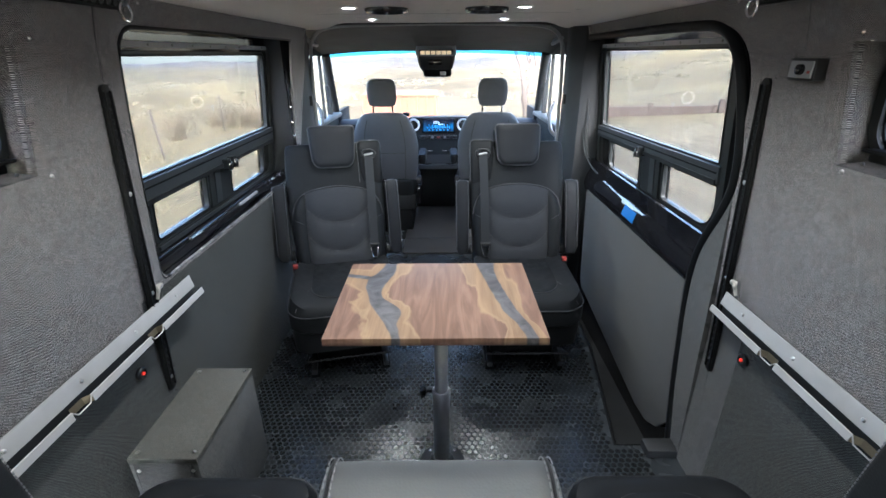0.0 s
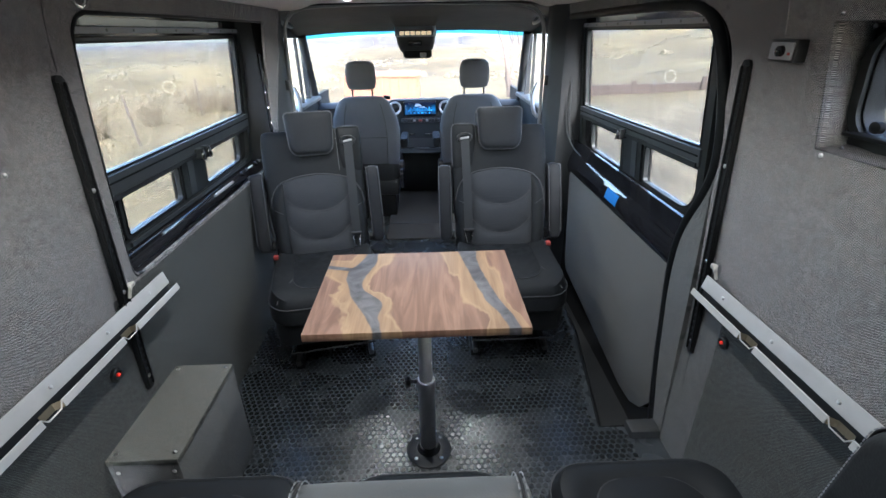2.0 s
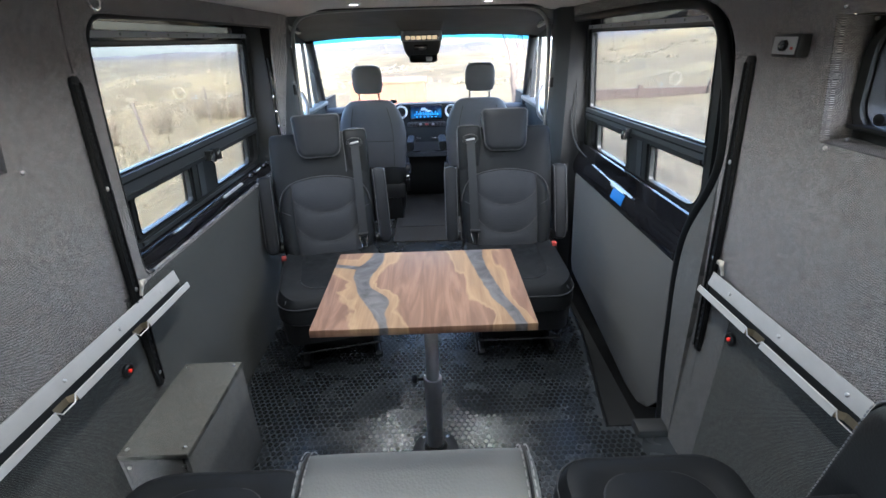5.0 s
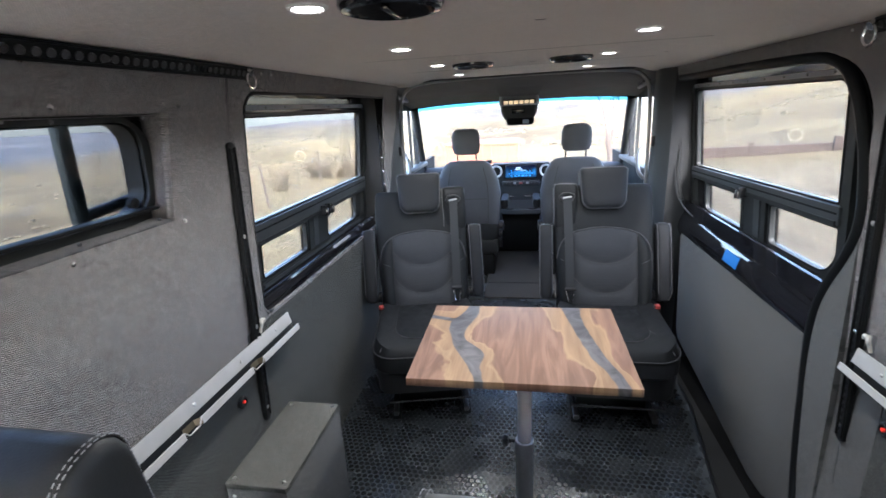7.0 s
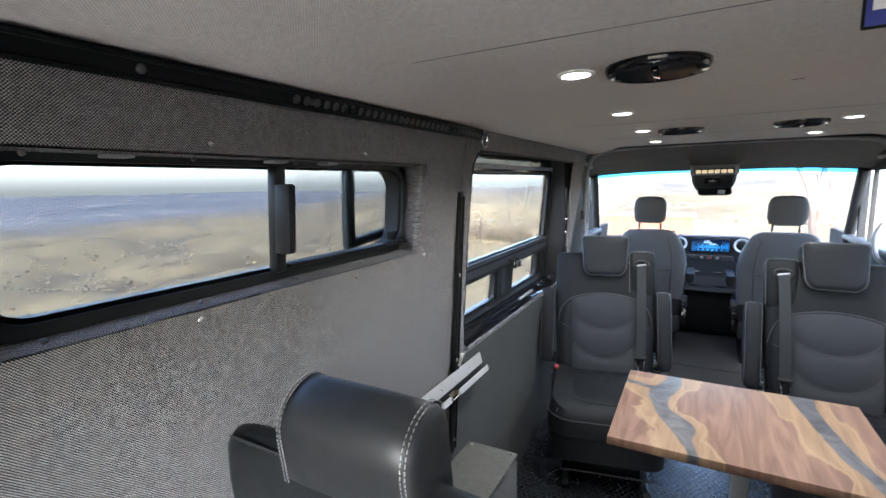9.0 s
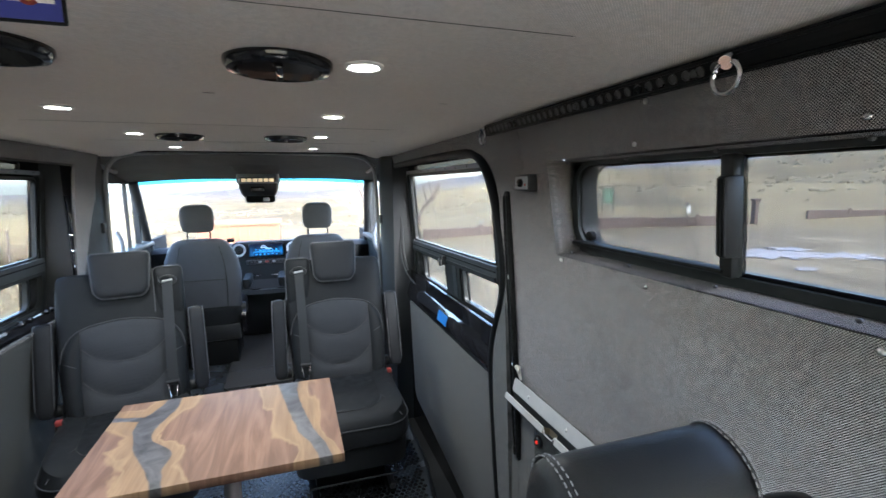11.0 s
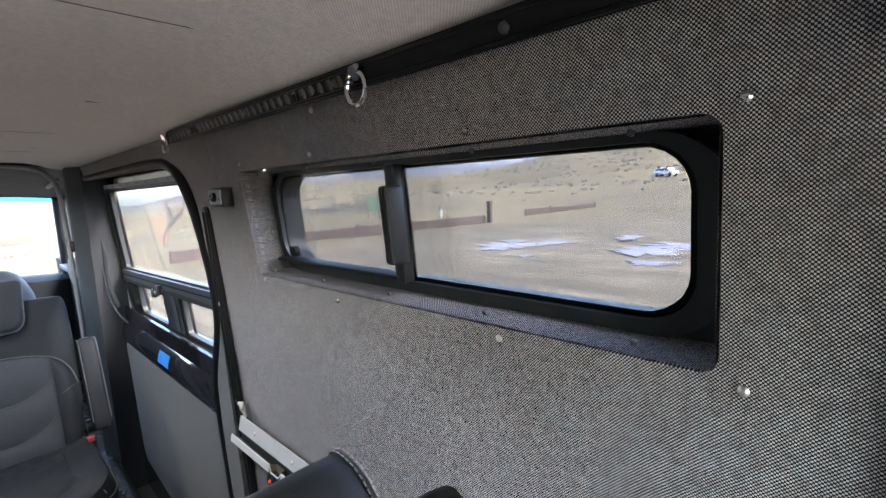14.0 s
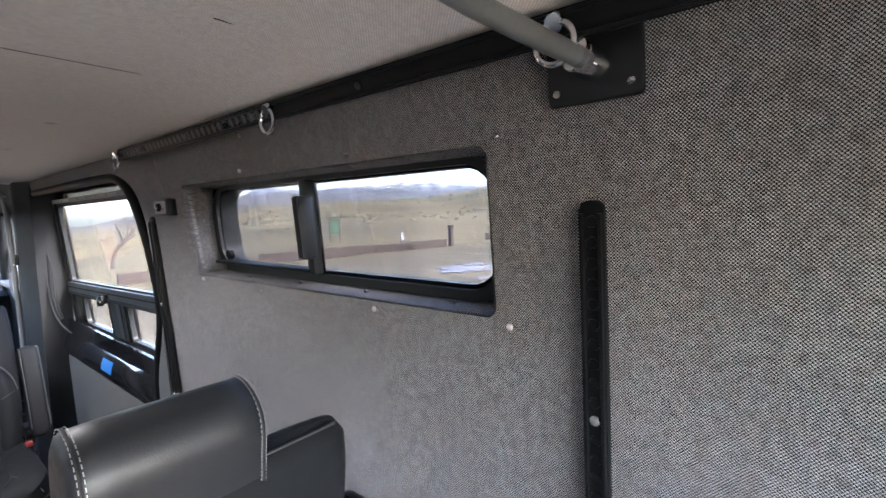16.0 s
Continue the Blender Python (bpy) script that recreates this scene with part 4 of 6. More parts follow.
def cross_bar():
    t = thing("hanging_bar", (CX, 0.0, 1.535), "grey steel bar across the van between wall plates", "bar")
    part("bar", tube([(0.80, -0.045, -0.014), (0.70, -0.02, -0.003), (0.60, 0.0, 0.008), (0.3, 0.0, 0.02), (-0.3, 0.0, 0.02), (-0.60, 0.0, 0.008), (-0.70, -0.02, -0.003), (-0.80, -0.045, -0.014)], 0.0110, 14, ease=1), M["zinc"], t)
    for s in (1, -1):
        part("collar", tube([(s * 0.765, -0.038, -0.010), (s * 0.798, -0.045, -0.014)], 0.018, 14), M["chrome"], t, "chrome collar")
        plate = part("plate", prism(rrect(-0.095, 0.012, -0.052, 0.022, 0.006, 3), lambda y, z, d: Vector((s * (0.797 - z * 0.12 + d), y, z)), 0.0, 0.008, 0.002), M["black"], t, "black wall plate")
        for y in (-0.083, 0.0):
            part("screw", turned([(0.0042, 0), (0.0042, 0.002), (0.002, 0.003)], 10, Matrix.Translation((s * 0.800, y, -0.038)) @ Euler((0, -s * radians(90), 0)).to_matrix().to_4x4()), M["screw"], t)
    return t


cross_bar()


# ---- ceiling things ----
def ceiling_lamp():
    t = thing("downlight", (-LAMP_X, LAMP_Y[0], CEIL), "lit round white downlight set in the ceiling", "ceiling light", "downlights")
    part("rim", turned([(0.036, 0.0), (0.036, -0.003), (0.030, -0.006), (0.026, -0.004), (0.026, 0.0)], 24), M["white"], t)
    part("disc", turned([(0.0265, -0.001), (0.0265, -0.004), (0.015, -0.005)], 20), M["led"], t, "glowing diffuser")
    return t


lamp = ceiling_lamp()
for y in LAMP_Y:
    for x in (-LAMP_X, LAMP_X):
        if (x, y) != (-LAMP_X, LAMP_Y[0]):
            copy_thing(lamp, Matrix.Translation((x, y, CEIL)))


def ceiling_vent():
    t = thing("ceiling_vent", (-0.21, 0.93, CEIL), "round black louvred air vent in the ceiling", "air vent", "ceiling vents")
    part("ring", turned([(0.092, 0.0), (0.092, -0.008), (0.086, -0.016), (0.076, -0.018), (0.070, -0.010), (0.070, 0.0)], 32), M["gloss"], t)
    part("cup", turned([(0.071, -0.001), (0.05, 0.004), (0.01, 0.006)], 24), M["black_soft"], t)
    for k, y in enumerate((-0.042, -0.014, 0.014, 0.042)):
        w = math.sqrt(0.069 ** 2 - y * y)
        bm = box(-w, w, -0.011, 0.011, -0.0015, 0.0015, 0.0006, 1)
        bmesh.ops.transform(bm, matrix=Matrix.Translation((0, y, -0.012)) @ Euler((radians(-32), 0, 0)).to_matrix().to_4x4(), verts=bm.verts[:])
        part("slat", bm, M["gloss"], t)
    part("knob", box(-0.006, 0.006, -0.05, 0.05, -0.021, -0.016, 0.002), M["gloss"], t)
    return t


vent = ceiling_vent()
for x, y in ((0.21, 0.93), (-0.21, 2.25), (0.21, 2.25)):
    copy_thing(vent, Matrix.Translation((x, y, CEIL)))


def flag_patch():
    t = thing("ceiling_patch", (0.020, 0.537, CEIL), "dark hanging badge with a blue, white and red striped flag", "badge")
    part("rose", turned([(0.042, 0.0), (0.042, -0.006), (0.034, -0.012), (0.008, -0.014)], 24), M["black_soft"], t, "round dark ceiling rose")
    part("stem", box(-0.006, 0.006, -0.004, 0.004, -0.040, -0.010, 0.002), M["black_soft"], t)
    part("holder", box(-0.0255, 0.0255, -0.003, 0.003, -0.078, -0.036, 0.002), M["black_soft"], t)
    part("flag_field", box(-0.0235, 0.0235, -0.004, -0.002, -0.076, -0.039), M["flag_blue"], t, "deep blue flag field")
    part("flag_stripe", box(-0.019, 0.019, -0.0048, -0.0035, -0.0625, -0.0525), M["flag_white"], t, "white stripe")
    arc = [(0.002 + 0.006 * math.cos(q), -0.0052, -0.0575 + 0.006 * math.sin(q)) for q in steps(radians(40), radians(320), 16)]
    part("flag_ring", tube(arc, 0.002, 6), M["red"], t, "red ring")
    part("flag_disc", turned([(0.0045, 0.0), (0.0045, 0.0007), (0.002, 0.0008)], 16, Matrix.Translation((0.002, -0.0049, -0.0575)) @ Euler((radians(90), 0, 0)).to_matrix().to_4x4()), M["flag_gold"], t, "golden disc")
    return t


M["flag_blue"], M["flag_white"], M["flag_gold"] = plain("flag_blue", (0.02, 0.03, 0.22), 0.6), plain("flag_white", (0.7, 0.7, 0.72), 0.6), plain("flag_gold", (0.8, 0.5, 0.05), 0.6)
flag_patch()


# ---- door and window hardware ----
def door_hardware():
    """Black latch arm and guide beside the sliding door's front edge."""
    t = thing("door_latch_arm", (0.875, 2.93, 0.85), "black sliding door latch arm beside the window", "door latch")
    part("arm", tube([(0.0, 0.03, 0.62), (-0.005, 0.02, 0.45), (0.015, 0.0, 0.30), (0.01, -0.01, 0.12), (0.03, -0.06, 0.0)], 0.011, 8, ease=2), M["black"], t)
    part("guide", box(-0.012, 0.010, 0.02, 0.05, 0.10, 0.60, 0.006), M["black"], t)
    part("knob", turned([(0.016, -0.012), (0.018, 0.0), (0.012, 0.014)], 14, Matrix.Translation((-0.012, 0.02, 0.30)) @ Euler((0, radians(-90), 0)).to_matrix().to_4x4()), M["black"], t)
    for z in (0.14, 0.40, 0.52):
        part("bolt", turned([(0.007, 0.0), (0.007, 0.004), (0.003, 0.006)], 8, Matrix.Translation((-0.014, 0.034, z)) @ Euler((0, radians(-90), 0)).to_matrix().to_4x4()), M["screw"], t)
    part("trim_strip", tube([(-0.004, 0.0, 0.20), (0.0, -0.04, 0.05), (0.012, -0.16, -0.02), (0.02, -0.30, -0.04)], 0.004, 8, ease=2), M["black"], t)
    return t


def sill_hardware():
    """Cables and a pale slide on the left window sill."""
    t = thing("sill_slide", (CX - 0.892, 2.10, 0.842), "black window slide with a pale handle strip", "window slide")
    part("strip", box(-0.006, 0.006, -0.10, 0.10, -0.006, 0.004, 0.003), M["trim_light"], t, "pale handle strip")
    part("rod", tube([(-0.01, -0.5, 0.0), (-0.01, 0.58, 0.002)], 0.006, 8), M["gloss"], t)
    for y in (0.22, 0.28, 0.42, 0.47):
        part("clip", turned([(0.012, -0.008), (0.013, 0.0), (0.010, 0.012)], 10, Matrix.Translation((-0.002, y, 0.002)) @ Euler((0, radians(90), 0)).to_matrix().to_4x4()), M["gloss"], t)
    c = thing("cable_loop", (CX - 0.875, 2.76, 0.86), "black looped cable beside the window", "cable")
    part("loop", tube([(0.0, 0.0, 0.0), (0.01, 0.02, 0.10), (0.0, 0.035, 0.22), (0.012, 0.03, 0.36), (0.0, 0.04, 0.50)], 0.009, 8, ease=2), M["gloss"], c)
    for z in (0.06, 0.14, 0.22, 0.30):
        part("clip", box(0.004, 0.016, 0.015, 0.035, z, z + 0.012, 0.003), M["chrome"], c)
    return t


door_hardware(), sill_hardware()


# ---- table and box ----
def river_table():
    t = thing("table", (0.0, 1.386, 0), "walnut slab table with grey resin rivers on a steel pedestal", "table")
    top = part("tabletop", box(-0.311, 0.311, -0.242, 0.242, -0.012, 0.012, 0.002), M["walnut"], t, "walnut slab top with two grey resin rivers")
    top.location = (0, 0, 0.716)
    post = part("post", turned([(0.030, 0.0), (0.030, 0.33), (0.0, 0.33)], 24, Matrix.Translation((0.012, 0, 0))), M["steel"], t, "dark brushed steel tube")
    part("inner_post", turned([(0.0235, 0.31), (0.0235, 0.69)], 24, Matrix.Translation((0.012, 0, 0))), M["steel"], t)
    part("collar", turned([(0.030, 0.316), (0.0325, 0.318), (0.0325, 0.346), (0.030, 0.350), (0.024, 0.350)], 24, Matrix.Translation((0.012, 0, 0))), M["steel"], t)
    part("upper_collar", turned([(0.024, 0.585), (0.034, 0.59), (0.036, 0.66), (0.06, 0.692), (0.09, 0.694)], 24, Matrix.Translation((0.012, 0, 0))), M["steel"], t)
    m = Matrix.Translation((-0.02, -0.004, 0.345)) @ Euler((0, radians(-90), 0)).to_matrix().to_4x4()
    knob = part("clamp_knob", turned([(0.006, 0.0), (0.006, 0.02), (0.018, 0.024), (0.021, 0.034), (0.016, 0.042)], 8, m), M["black"], t, "black clamp knob")
    part("clamp_lever", tube([(-0.052, -0.004, 0.345), (-0.056, -0.01, 0.322)], 0.006, 8), M["black"], knob)
    part("base_flange", turned([(0.085, 0.0), (0.085, 0.006), (0.078, 0.010), (0.045, 0.014), (0.036, 0.034), (0.030, 0.036)], 32, Matrix.Translation((0.012, 0, 0.001))), M["black"], t, "black floor flange")
    for k in range(4):
        a = radians(45 + 90 * k)
        part("bolt", turned([(0.007, 0.0), (0.007, 0.003), (0.003, 0.005)], 8, Matrix.Translation((0.012 + 0.066 * math.cos(a), 0.066 * math.sin(a), 0.0105))), M["screw"], t)
    part("rail_bracket", box(-0.19, 0.20, -0.02, 0.02, 0.674, 0.692, 0.002), M["black"], t)
    return t


river_table()


def cloth_box():
    t = thing("floor_box", (-0.762, 1.233, 0), "grey cloth-covered box standing against the wall", "box")
    part("lid", box(-0.100, 0.098, -0.199, 0.199, 0.392, 0.412, 0.004), M["top_cloth"], t)
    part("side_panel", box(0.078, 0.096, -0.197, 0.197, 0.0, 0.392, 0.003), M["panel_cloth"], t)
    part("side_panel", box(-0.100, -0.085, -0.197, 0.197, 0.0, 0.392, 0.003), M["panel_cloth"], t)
    for y in (-0.197, 0.180):
        part("end_panel", box(-0.085, 0.078, y, y + 0.017, 0.0, 0.392, 0.002), M["end_cloth"], t)
    for x in (-0.080, 0.080):
        for y in (-0.176, 0.178):
            part("screw", turned([(0.006, 0.0), (0.006, 0.0015), (0.002, 0.003)], 10, Matrix.Translation((x, y, 0.412))), M["screw"], t)
    for x in (-0.075, 0.078):
        for z in (0.365, 0.05):
            part("screw", turned([(0.006, 0.0), (0.006, 0.0015), (0.002, 0.003)], 10, Matrix.Translation((x, -0.197, z)) @ Euler((radians(90), 0, 0)).to_matrix().to_4x4()), M["screw"], t)
    return t


cloth_box()


# ---- seats ----
def ring3(outline, origin, ex, ey):
    return [origin + ex * u + ey * v for u, v in outline]


BACK = ((0.0, 0.40, 0.10), (0.06, 0.43, 0.125), (0.18, 0.46, 0.135), (0.28, 0.485, 0.13), (0.36, 0.515, 0.12), (0.44, 0.54, 0.105), (0.52, 0.545, 0.09), (0.57, 0.535, 0.075), (0.593, 0.50, 0.05), (0.60, 0.44, 0.02))


def bench_seat(m, label, drop, hood, slim, hood_mat, hood_label, buckle_side, arm=0):
    """One place of the rear bench, facing its own -y, with a headrest hooked over its low back."""
    t = thing("bench_seat", (0, 0, 0), label, "seat", "rear bench seats")
    t.matrix_world = m
    a = radians(7)
    up, fwd, ex = Vector((0, math.sin(a), math.cos(a))), Vector((0, -math.cos(a), math.sin(a))), Vector((1, 0, 0))
    base = Vector((0, 0.17, 0.40))

    def on_back(x, h, out=0.0):
        hs = [q[0] for q in BACK]
        wide, thick = (float(np.interp(h, hs, [q[k] for q in BACK])) for k in (1, 2))
        e = min(1.0, abs(x) / (wide * slim / 2))
        return base + up * h + ex * x + fwd * (thick / 2 * (1 - e ** 3.2) ** (1 / 3.2) + out)

    part("bench_base", box(-0.19, 0.19, -0.24, 0.15, -0.05, 0.31, 0.015), M["black"], t)
    rings = []
    for z, inset in ((0.31, 0.012), (0.325, 0.0), (0.370, 0.0), (0.396, 0.006), (0.416, 0.022), (0.428, 0.045), (0.424, 0.075), (0.416, 0.10)):
        rings.append([Vector((u, v, z + 0.022 * min(1, abs(u) / 0.2) ** 3 * (z > 0.4))) for u, v in rrect((-0.235 + inset) * slim, (0.235 - inset) * slim, -0.335 + inset, 0.185 - inset * 0.4, max(0.02, 0.10 - inset * 0.5), 6)])
    cushion = part("cushion", loft(rings), M["leather"], t, "black leather seat cushion with raised edges")
    ins = rrect(-0.135 * slim, 0.135 * slim, -0.262, 0.10, (0.02, 0.02, 0.085, 0.085), 8)

    def pad_z(v):
        return 0.424 - 0.10 * max(0, -v - 0.17) ** 1.5

    part("cushion_insert", prism(ins, lambda u, v, d: Vector((u, v, pad_z(v) + d)), -0.012, 0.006, 0.004, 3), M["leather"], cushion, "smooth leather middle")
    part("seam", tube([(u, v, pad_z(v) + 0.003) for u, v in ins], 0.0020, 6, closed=True), M["seam"], cushion)
    part("piping", tube([(u, v, 0.396) for u, v in rrect(-0.231 * slim, 0.231 * slim, -0.331, 0.18, 0.095, 6)], 0.0024, 6, closed=True), M["edge"], cushion)

    back = part("backrest", loft([ring3(oval(w * slim, th, 32), base + up * h, ex, fwd) for h, w, th in BACK]), M["leather"], t, "black leather backrest")
    part("seam", tube([on_back(x * slim, h, 0.001) for x, h in ((-0.238, 0.285), (-0.19, 0.325), (-0.15, 0.352), (-0.09, 0.380), (0.0, 0.392), (0.09, 0.380), (0.15, 0.352), (0.19, 0.325), (0.238, 0.285))], 0.0045, 6, ease=2), M["seam"], back)
    part("top_seam", tube([base + up * 0.597 + ex * (x * slim) + fwd * (-0.024) for x in steps(-0.235, 0.235, 12)], 0.0022, 6), M["edge"], back)

    pads, h0, h1 = [], 0.475 - min(drop, 0.02), 0.735 - drop
    bow, front_d = (0.03, 0.06, 0.02, 0.02), 0.058
    mid_h = (h0 + h1) / 2
    for x, k in ((-0.5, 0.74), (-0.494, 0.86), (-0.478, 0.95), (-0.45, 0.99), (-0.3, 1.0), (0.3, 1.0), (0.45, 0.99), (0.478, 0.95), (0.494, 0.86), (0.5, 0.74)):
        pads.append([base + ex * (x * hood) + up * (mid_h + (h - mid_h) * k) + fwd * (0.035 + (d - 0.035) * k) for d, h in rrect(-0.035, front_d, h0, h1, bow, 6)])
    hr = part("headrest", loft(pads), hood_mat, t, hood_label)
    for x in (-0.465, -0.435, 0.435, 0.465):
        path = [base + ex * (x * hood) + up * (mid_h + (h - mid_h) * 0.995) + fwd * (0.035 + (d - 0.035) * 0.995) for d, h in rrect(-0.037, front_d + 0.002, h0 - 0.002, h1 + 0.002, bow, 6)]
        dots = bmesh.new()
        for p, q in zip(path, path[1:] + path[:1]):
            n = max(1, int((q - p).length / 0.0055))
            for i in range(n):
                tube([p.lerp(q, (i + 0.1) / n), p.lerp(q, (i + 0.72) / n)], 0.0007, 4, dots)
        part("stitching", dots, M["stitch"], hr)
    for x in (-0.45, 0.45):
        path = [base + ex * (x * hood) + up * (mid_h + (h - mid_h) * 0.992) + fwd * (0.035 + (d - 0.035) * 0.992) for d, h in rrect(-0.036, front_d + 0.001, h0 - 0.001, h1 + 0.001, bow, 6)]
        part("seam", tube(path, 0.0016, 6, closed=True), M["seam"], hr)
    if arm:
        bm = loft([[Vector((arm * 0.314 + u, v + math.sin(a) * (z - 0.6), z)) for u, v in rrect(-w, w, 0.155 - dd, 0.155 + dd, 0.016, 4)] for z, w, dd in ((0.345, 0.014, 0.02), (0.36, 0.031, 0.04), (0.40, 0.037, 0.050), (0.70, 0.040, 0.055), (0.755, 0.037, 0.050), (0.775, 0.026, 0.032), (0.782, 0.012, 0.016))])
        rest = part("armrest", bm, M["leather"], t, "black armrest folded upright")
        part("pivot", turned([(0.028, -0.02), (0.028, 0.02)], 16, Matrix.Translation((arm * 0.275, 0.18, 0.45)) @ Euler((0, radians(90), 0)).to_matrix().to_4x4()), M["black"], rest)
    buckle = part("buckle", box(buckle_side * 0.235 - 0.014, buckle_side * 0.235 + 0.014, 0.06, 0.085, 0.40, 0.475, 0.004), M["black"], t)
    part("release_button", box(buckle_side * 0.235 - 0.011, buckle_side * 0.235 + 0.011, 0.0555, 0.08, 0.462, 0.479, 0.003), M["red"], buckle, "red release button")
    return t


SEAT_BACK = ((-0.03, 0.205, 0.10), (0.05, 0.228, 0.125), (0.18, 0.244, 0.135), (0.30, 0.250, 0.135), (0.40, 0.252, 0.125), (0.50, 0.252, 0.115), (0.575, 0.251, 0.102), (0.615, 0.248, 0.088), (0.634, 0.240, 0.066), (0.641, 0.222, 0.034))
ARCH = ((0.0, 0.407), (0.05, 0.404), (0.09, 0.398), (0.13, 0.389), (0.17, 0.373), (0.195, 0.352), (0.215, 0.322), (0.229, 0.285), (0.237, 0.24))


def captain_seat(m, inner, tilt, label):
    """A captain's chair facing its own -y; inner: the side (1 or -1) of its belt housing."""
    t = thing("captain_seat", (0, 0, 0), label, "seat", "captain seats")
    t.matrix_world = m
    a = radians(tilt)
    up, fwd, ex = Vector((0, math.sin(a), math.cos(a))), Vector((0, -math.cos(a), math.sin(a))), Vector((1, 0, 0))
    base = Vector((0, 0.17, 0.40))

    def at(x, h, out):
        return base + ex * x + up * h + fwd * out

    def on_back(x, h, out=0.0):
        hs = [q[0] for q in SEAT_BACK]
        wide, thick = (float(np.interp(h, hs, [q[k] for q in SEAT_BACK])) for k in (1, 2))
        e = min(1.0, abs(x) / wide)
        return at(x, h, thick / 2 * (1 - e ** 4.2) ** (1 / 4.2) + out)

    def arch_h(x):
        return float(np.interp(abs(x), [q[0] for q in ARCH], [q[1] for q in ARCH]))

    def dip(x, mid, rise):
        return mid + rise * min(1.0, abs(x) / 0.16) ** 2.6

    # base, pan and cushion
    part("seat_pan", loft([[Vector((u, v, z)) for u, v in rrect(-w, w, -0.315 + e, 0.17, r, 5)] for z, w, e, r in ((0.165, 0.215, 0.03, 0.06), (0.176, 0.240, 0.006, 0.07), (0.27, 0.247, 0.0, 0.08), (0.33, 0.245, 0.0, 0.08))]), M["black"], t)
    part("pedestal", box(-0.16, 0.16, -0.16, 0.15, 0.03, 0.17, 0.01), M["black_soft"], t)
    for x in (-0.17, 0.17):
        rail = part("floor_rail", box(x - 0.022, x + 0.022, -0.26, 0.24, 0.0, 0.035, 0.005), M["anod"], t)
        part("rail_lever", box(x - 0.012, x + 0.012, -0.285, -0.20, 0.036, 0.062, 0.004), M["screw_dark"], rail)
    part("slide_bar", tube([(-0.19, -0.10, 0.11), (-0.19, -0.315, 0.135), (0.19, -0.315, 0.135), (0.19, -0.10, 0.11)], 0.0045, 8), M["anod"], t)
    for x in (-0.11, 0.02, 0.12):
        part("bolt", turned([(0.012, 0.0), (0.012, 0.02), (0.006, 0.024)], 8, Matrix.Translation((x, -0.165, 0.115)) @ Euler((radians(90), 0, 0)).to_matrix().to_4x4()), M["screw"], t)
    rings = []
    for z, inset in ((0.31, 0.012), (0.325, 0.0), (0.370, 0.0), (0.398, 0.006), (0.418, 0.022), (0.430, 0.05), (0.434, 0.10)):
        rings.append([Vector((u, v, z + 0.028 * min(1, abs(u) / 0.22) ** 3 * (inset < 0.08) * (z > 0.4) - 0.02 * max(0, (-v - 0.2) / 0.14))) for u, v in rrect(-0.255 + inset, 0.255 - inset, -0.345 + inset, 0.185 - inset * 0.4, max(0.03, 0.11 - inset * 0.5), 6)])
    cushion = part("cushion", loft(rings), M["leather"], t, "black leather seat cushion")
    ins = rrect(-0.145, 0.145, -0.255, 0.10, (0.02, 0.02, 0.09, 0.09), 8)

    def pad_z(v):
        return 0.4335 - 0.02 * max(0, (-v - 0.2) / 0.14) ** 1.2

    part("cushion_insert", prism(ins, lambda u, v, d: Vector((u, v, pad_z(v) + d)), -0.006, 0.004, 0.003), M["leather"], cushion)
    part("seam", tube([(u, v, pad_z(v) + 0.002) for u, v in ins], 0.0016, 6, closed=True), M["stitch_dim"], cushion)
    part("piping", tube([(u, v, 0.394 - 0.014 * max(0, (-v - 0.2) / 0.14)) for u, v in rrect(-0.253, 0.253, -0.342, 0.18, 0.105, 8)], 0.0028, 6, closed=True), M["edge"], cushion)
    for sx in (1, -1):
        part("seam", tube([(sx * 0.145, -0.16, 0.437), (sx * 0.19, -0.24, 0.432), (sx * 0.21, -0.32, 0.405)], 0.0016, 6, ease=2), M["stitch_dim"], cushion)

    # backrest with its padded lower field under the arch
    back = part("backrest", loft([ring3(oval(w * 2, th, 40, 4.2), base + up * h, ex, fwd) for h, w, th in SEAT_BACK]), M["leather"], t, "black leather backrest with square shoulders")

    def field(x0, x1, cols, height):
        rows = []
        for k in range(41):
            row = []
            for x in steps(x0, x1, cols):
                h = -0.025 + (arch_h(x) + 0.022) * k / 40
                row.append(on_back(x, h, height(x, h, k / 40)))
            rows.append(row)
        return loft(rows, False, False)

    def middle(x, h, f):
        low, high, top = dip(x, 0.072, 0.088), dip(x, 0.222, 0.076), arch_h(x)
        g = (h + 0.05) / (low + 0.05) if h < low else (h - low) / (high - low) if h < high else (h - high) / max(0.02, top - high)
        puff = max(0.0, math.sin(math.pi * min(1, max(0.02, g)))) ** 0.5
        return 0.004 + 0.014 * puff * (1 - (abs(x) / 0.162) ** 8)

    def wing(x, h, f):
        e = (abs(x) - 0.16) / 0.077
        return 0.003 + 0.030 * max(0.0, math.sin(math.pi * min(1, max(0, e * 0.92 + 0.04)))) ** 0.6 * (1 - f ** 10)

    part("back_insert", field(-0.159, 0.159, 20, middle), M["insert"], back, "perforated leather middle")
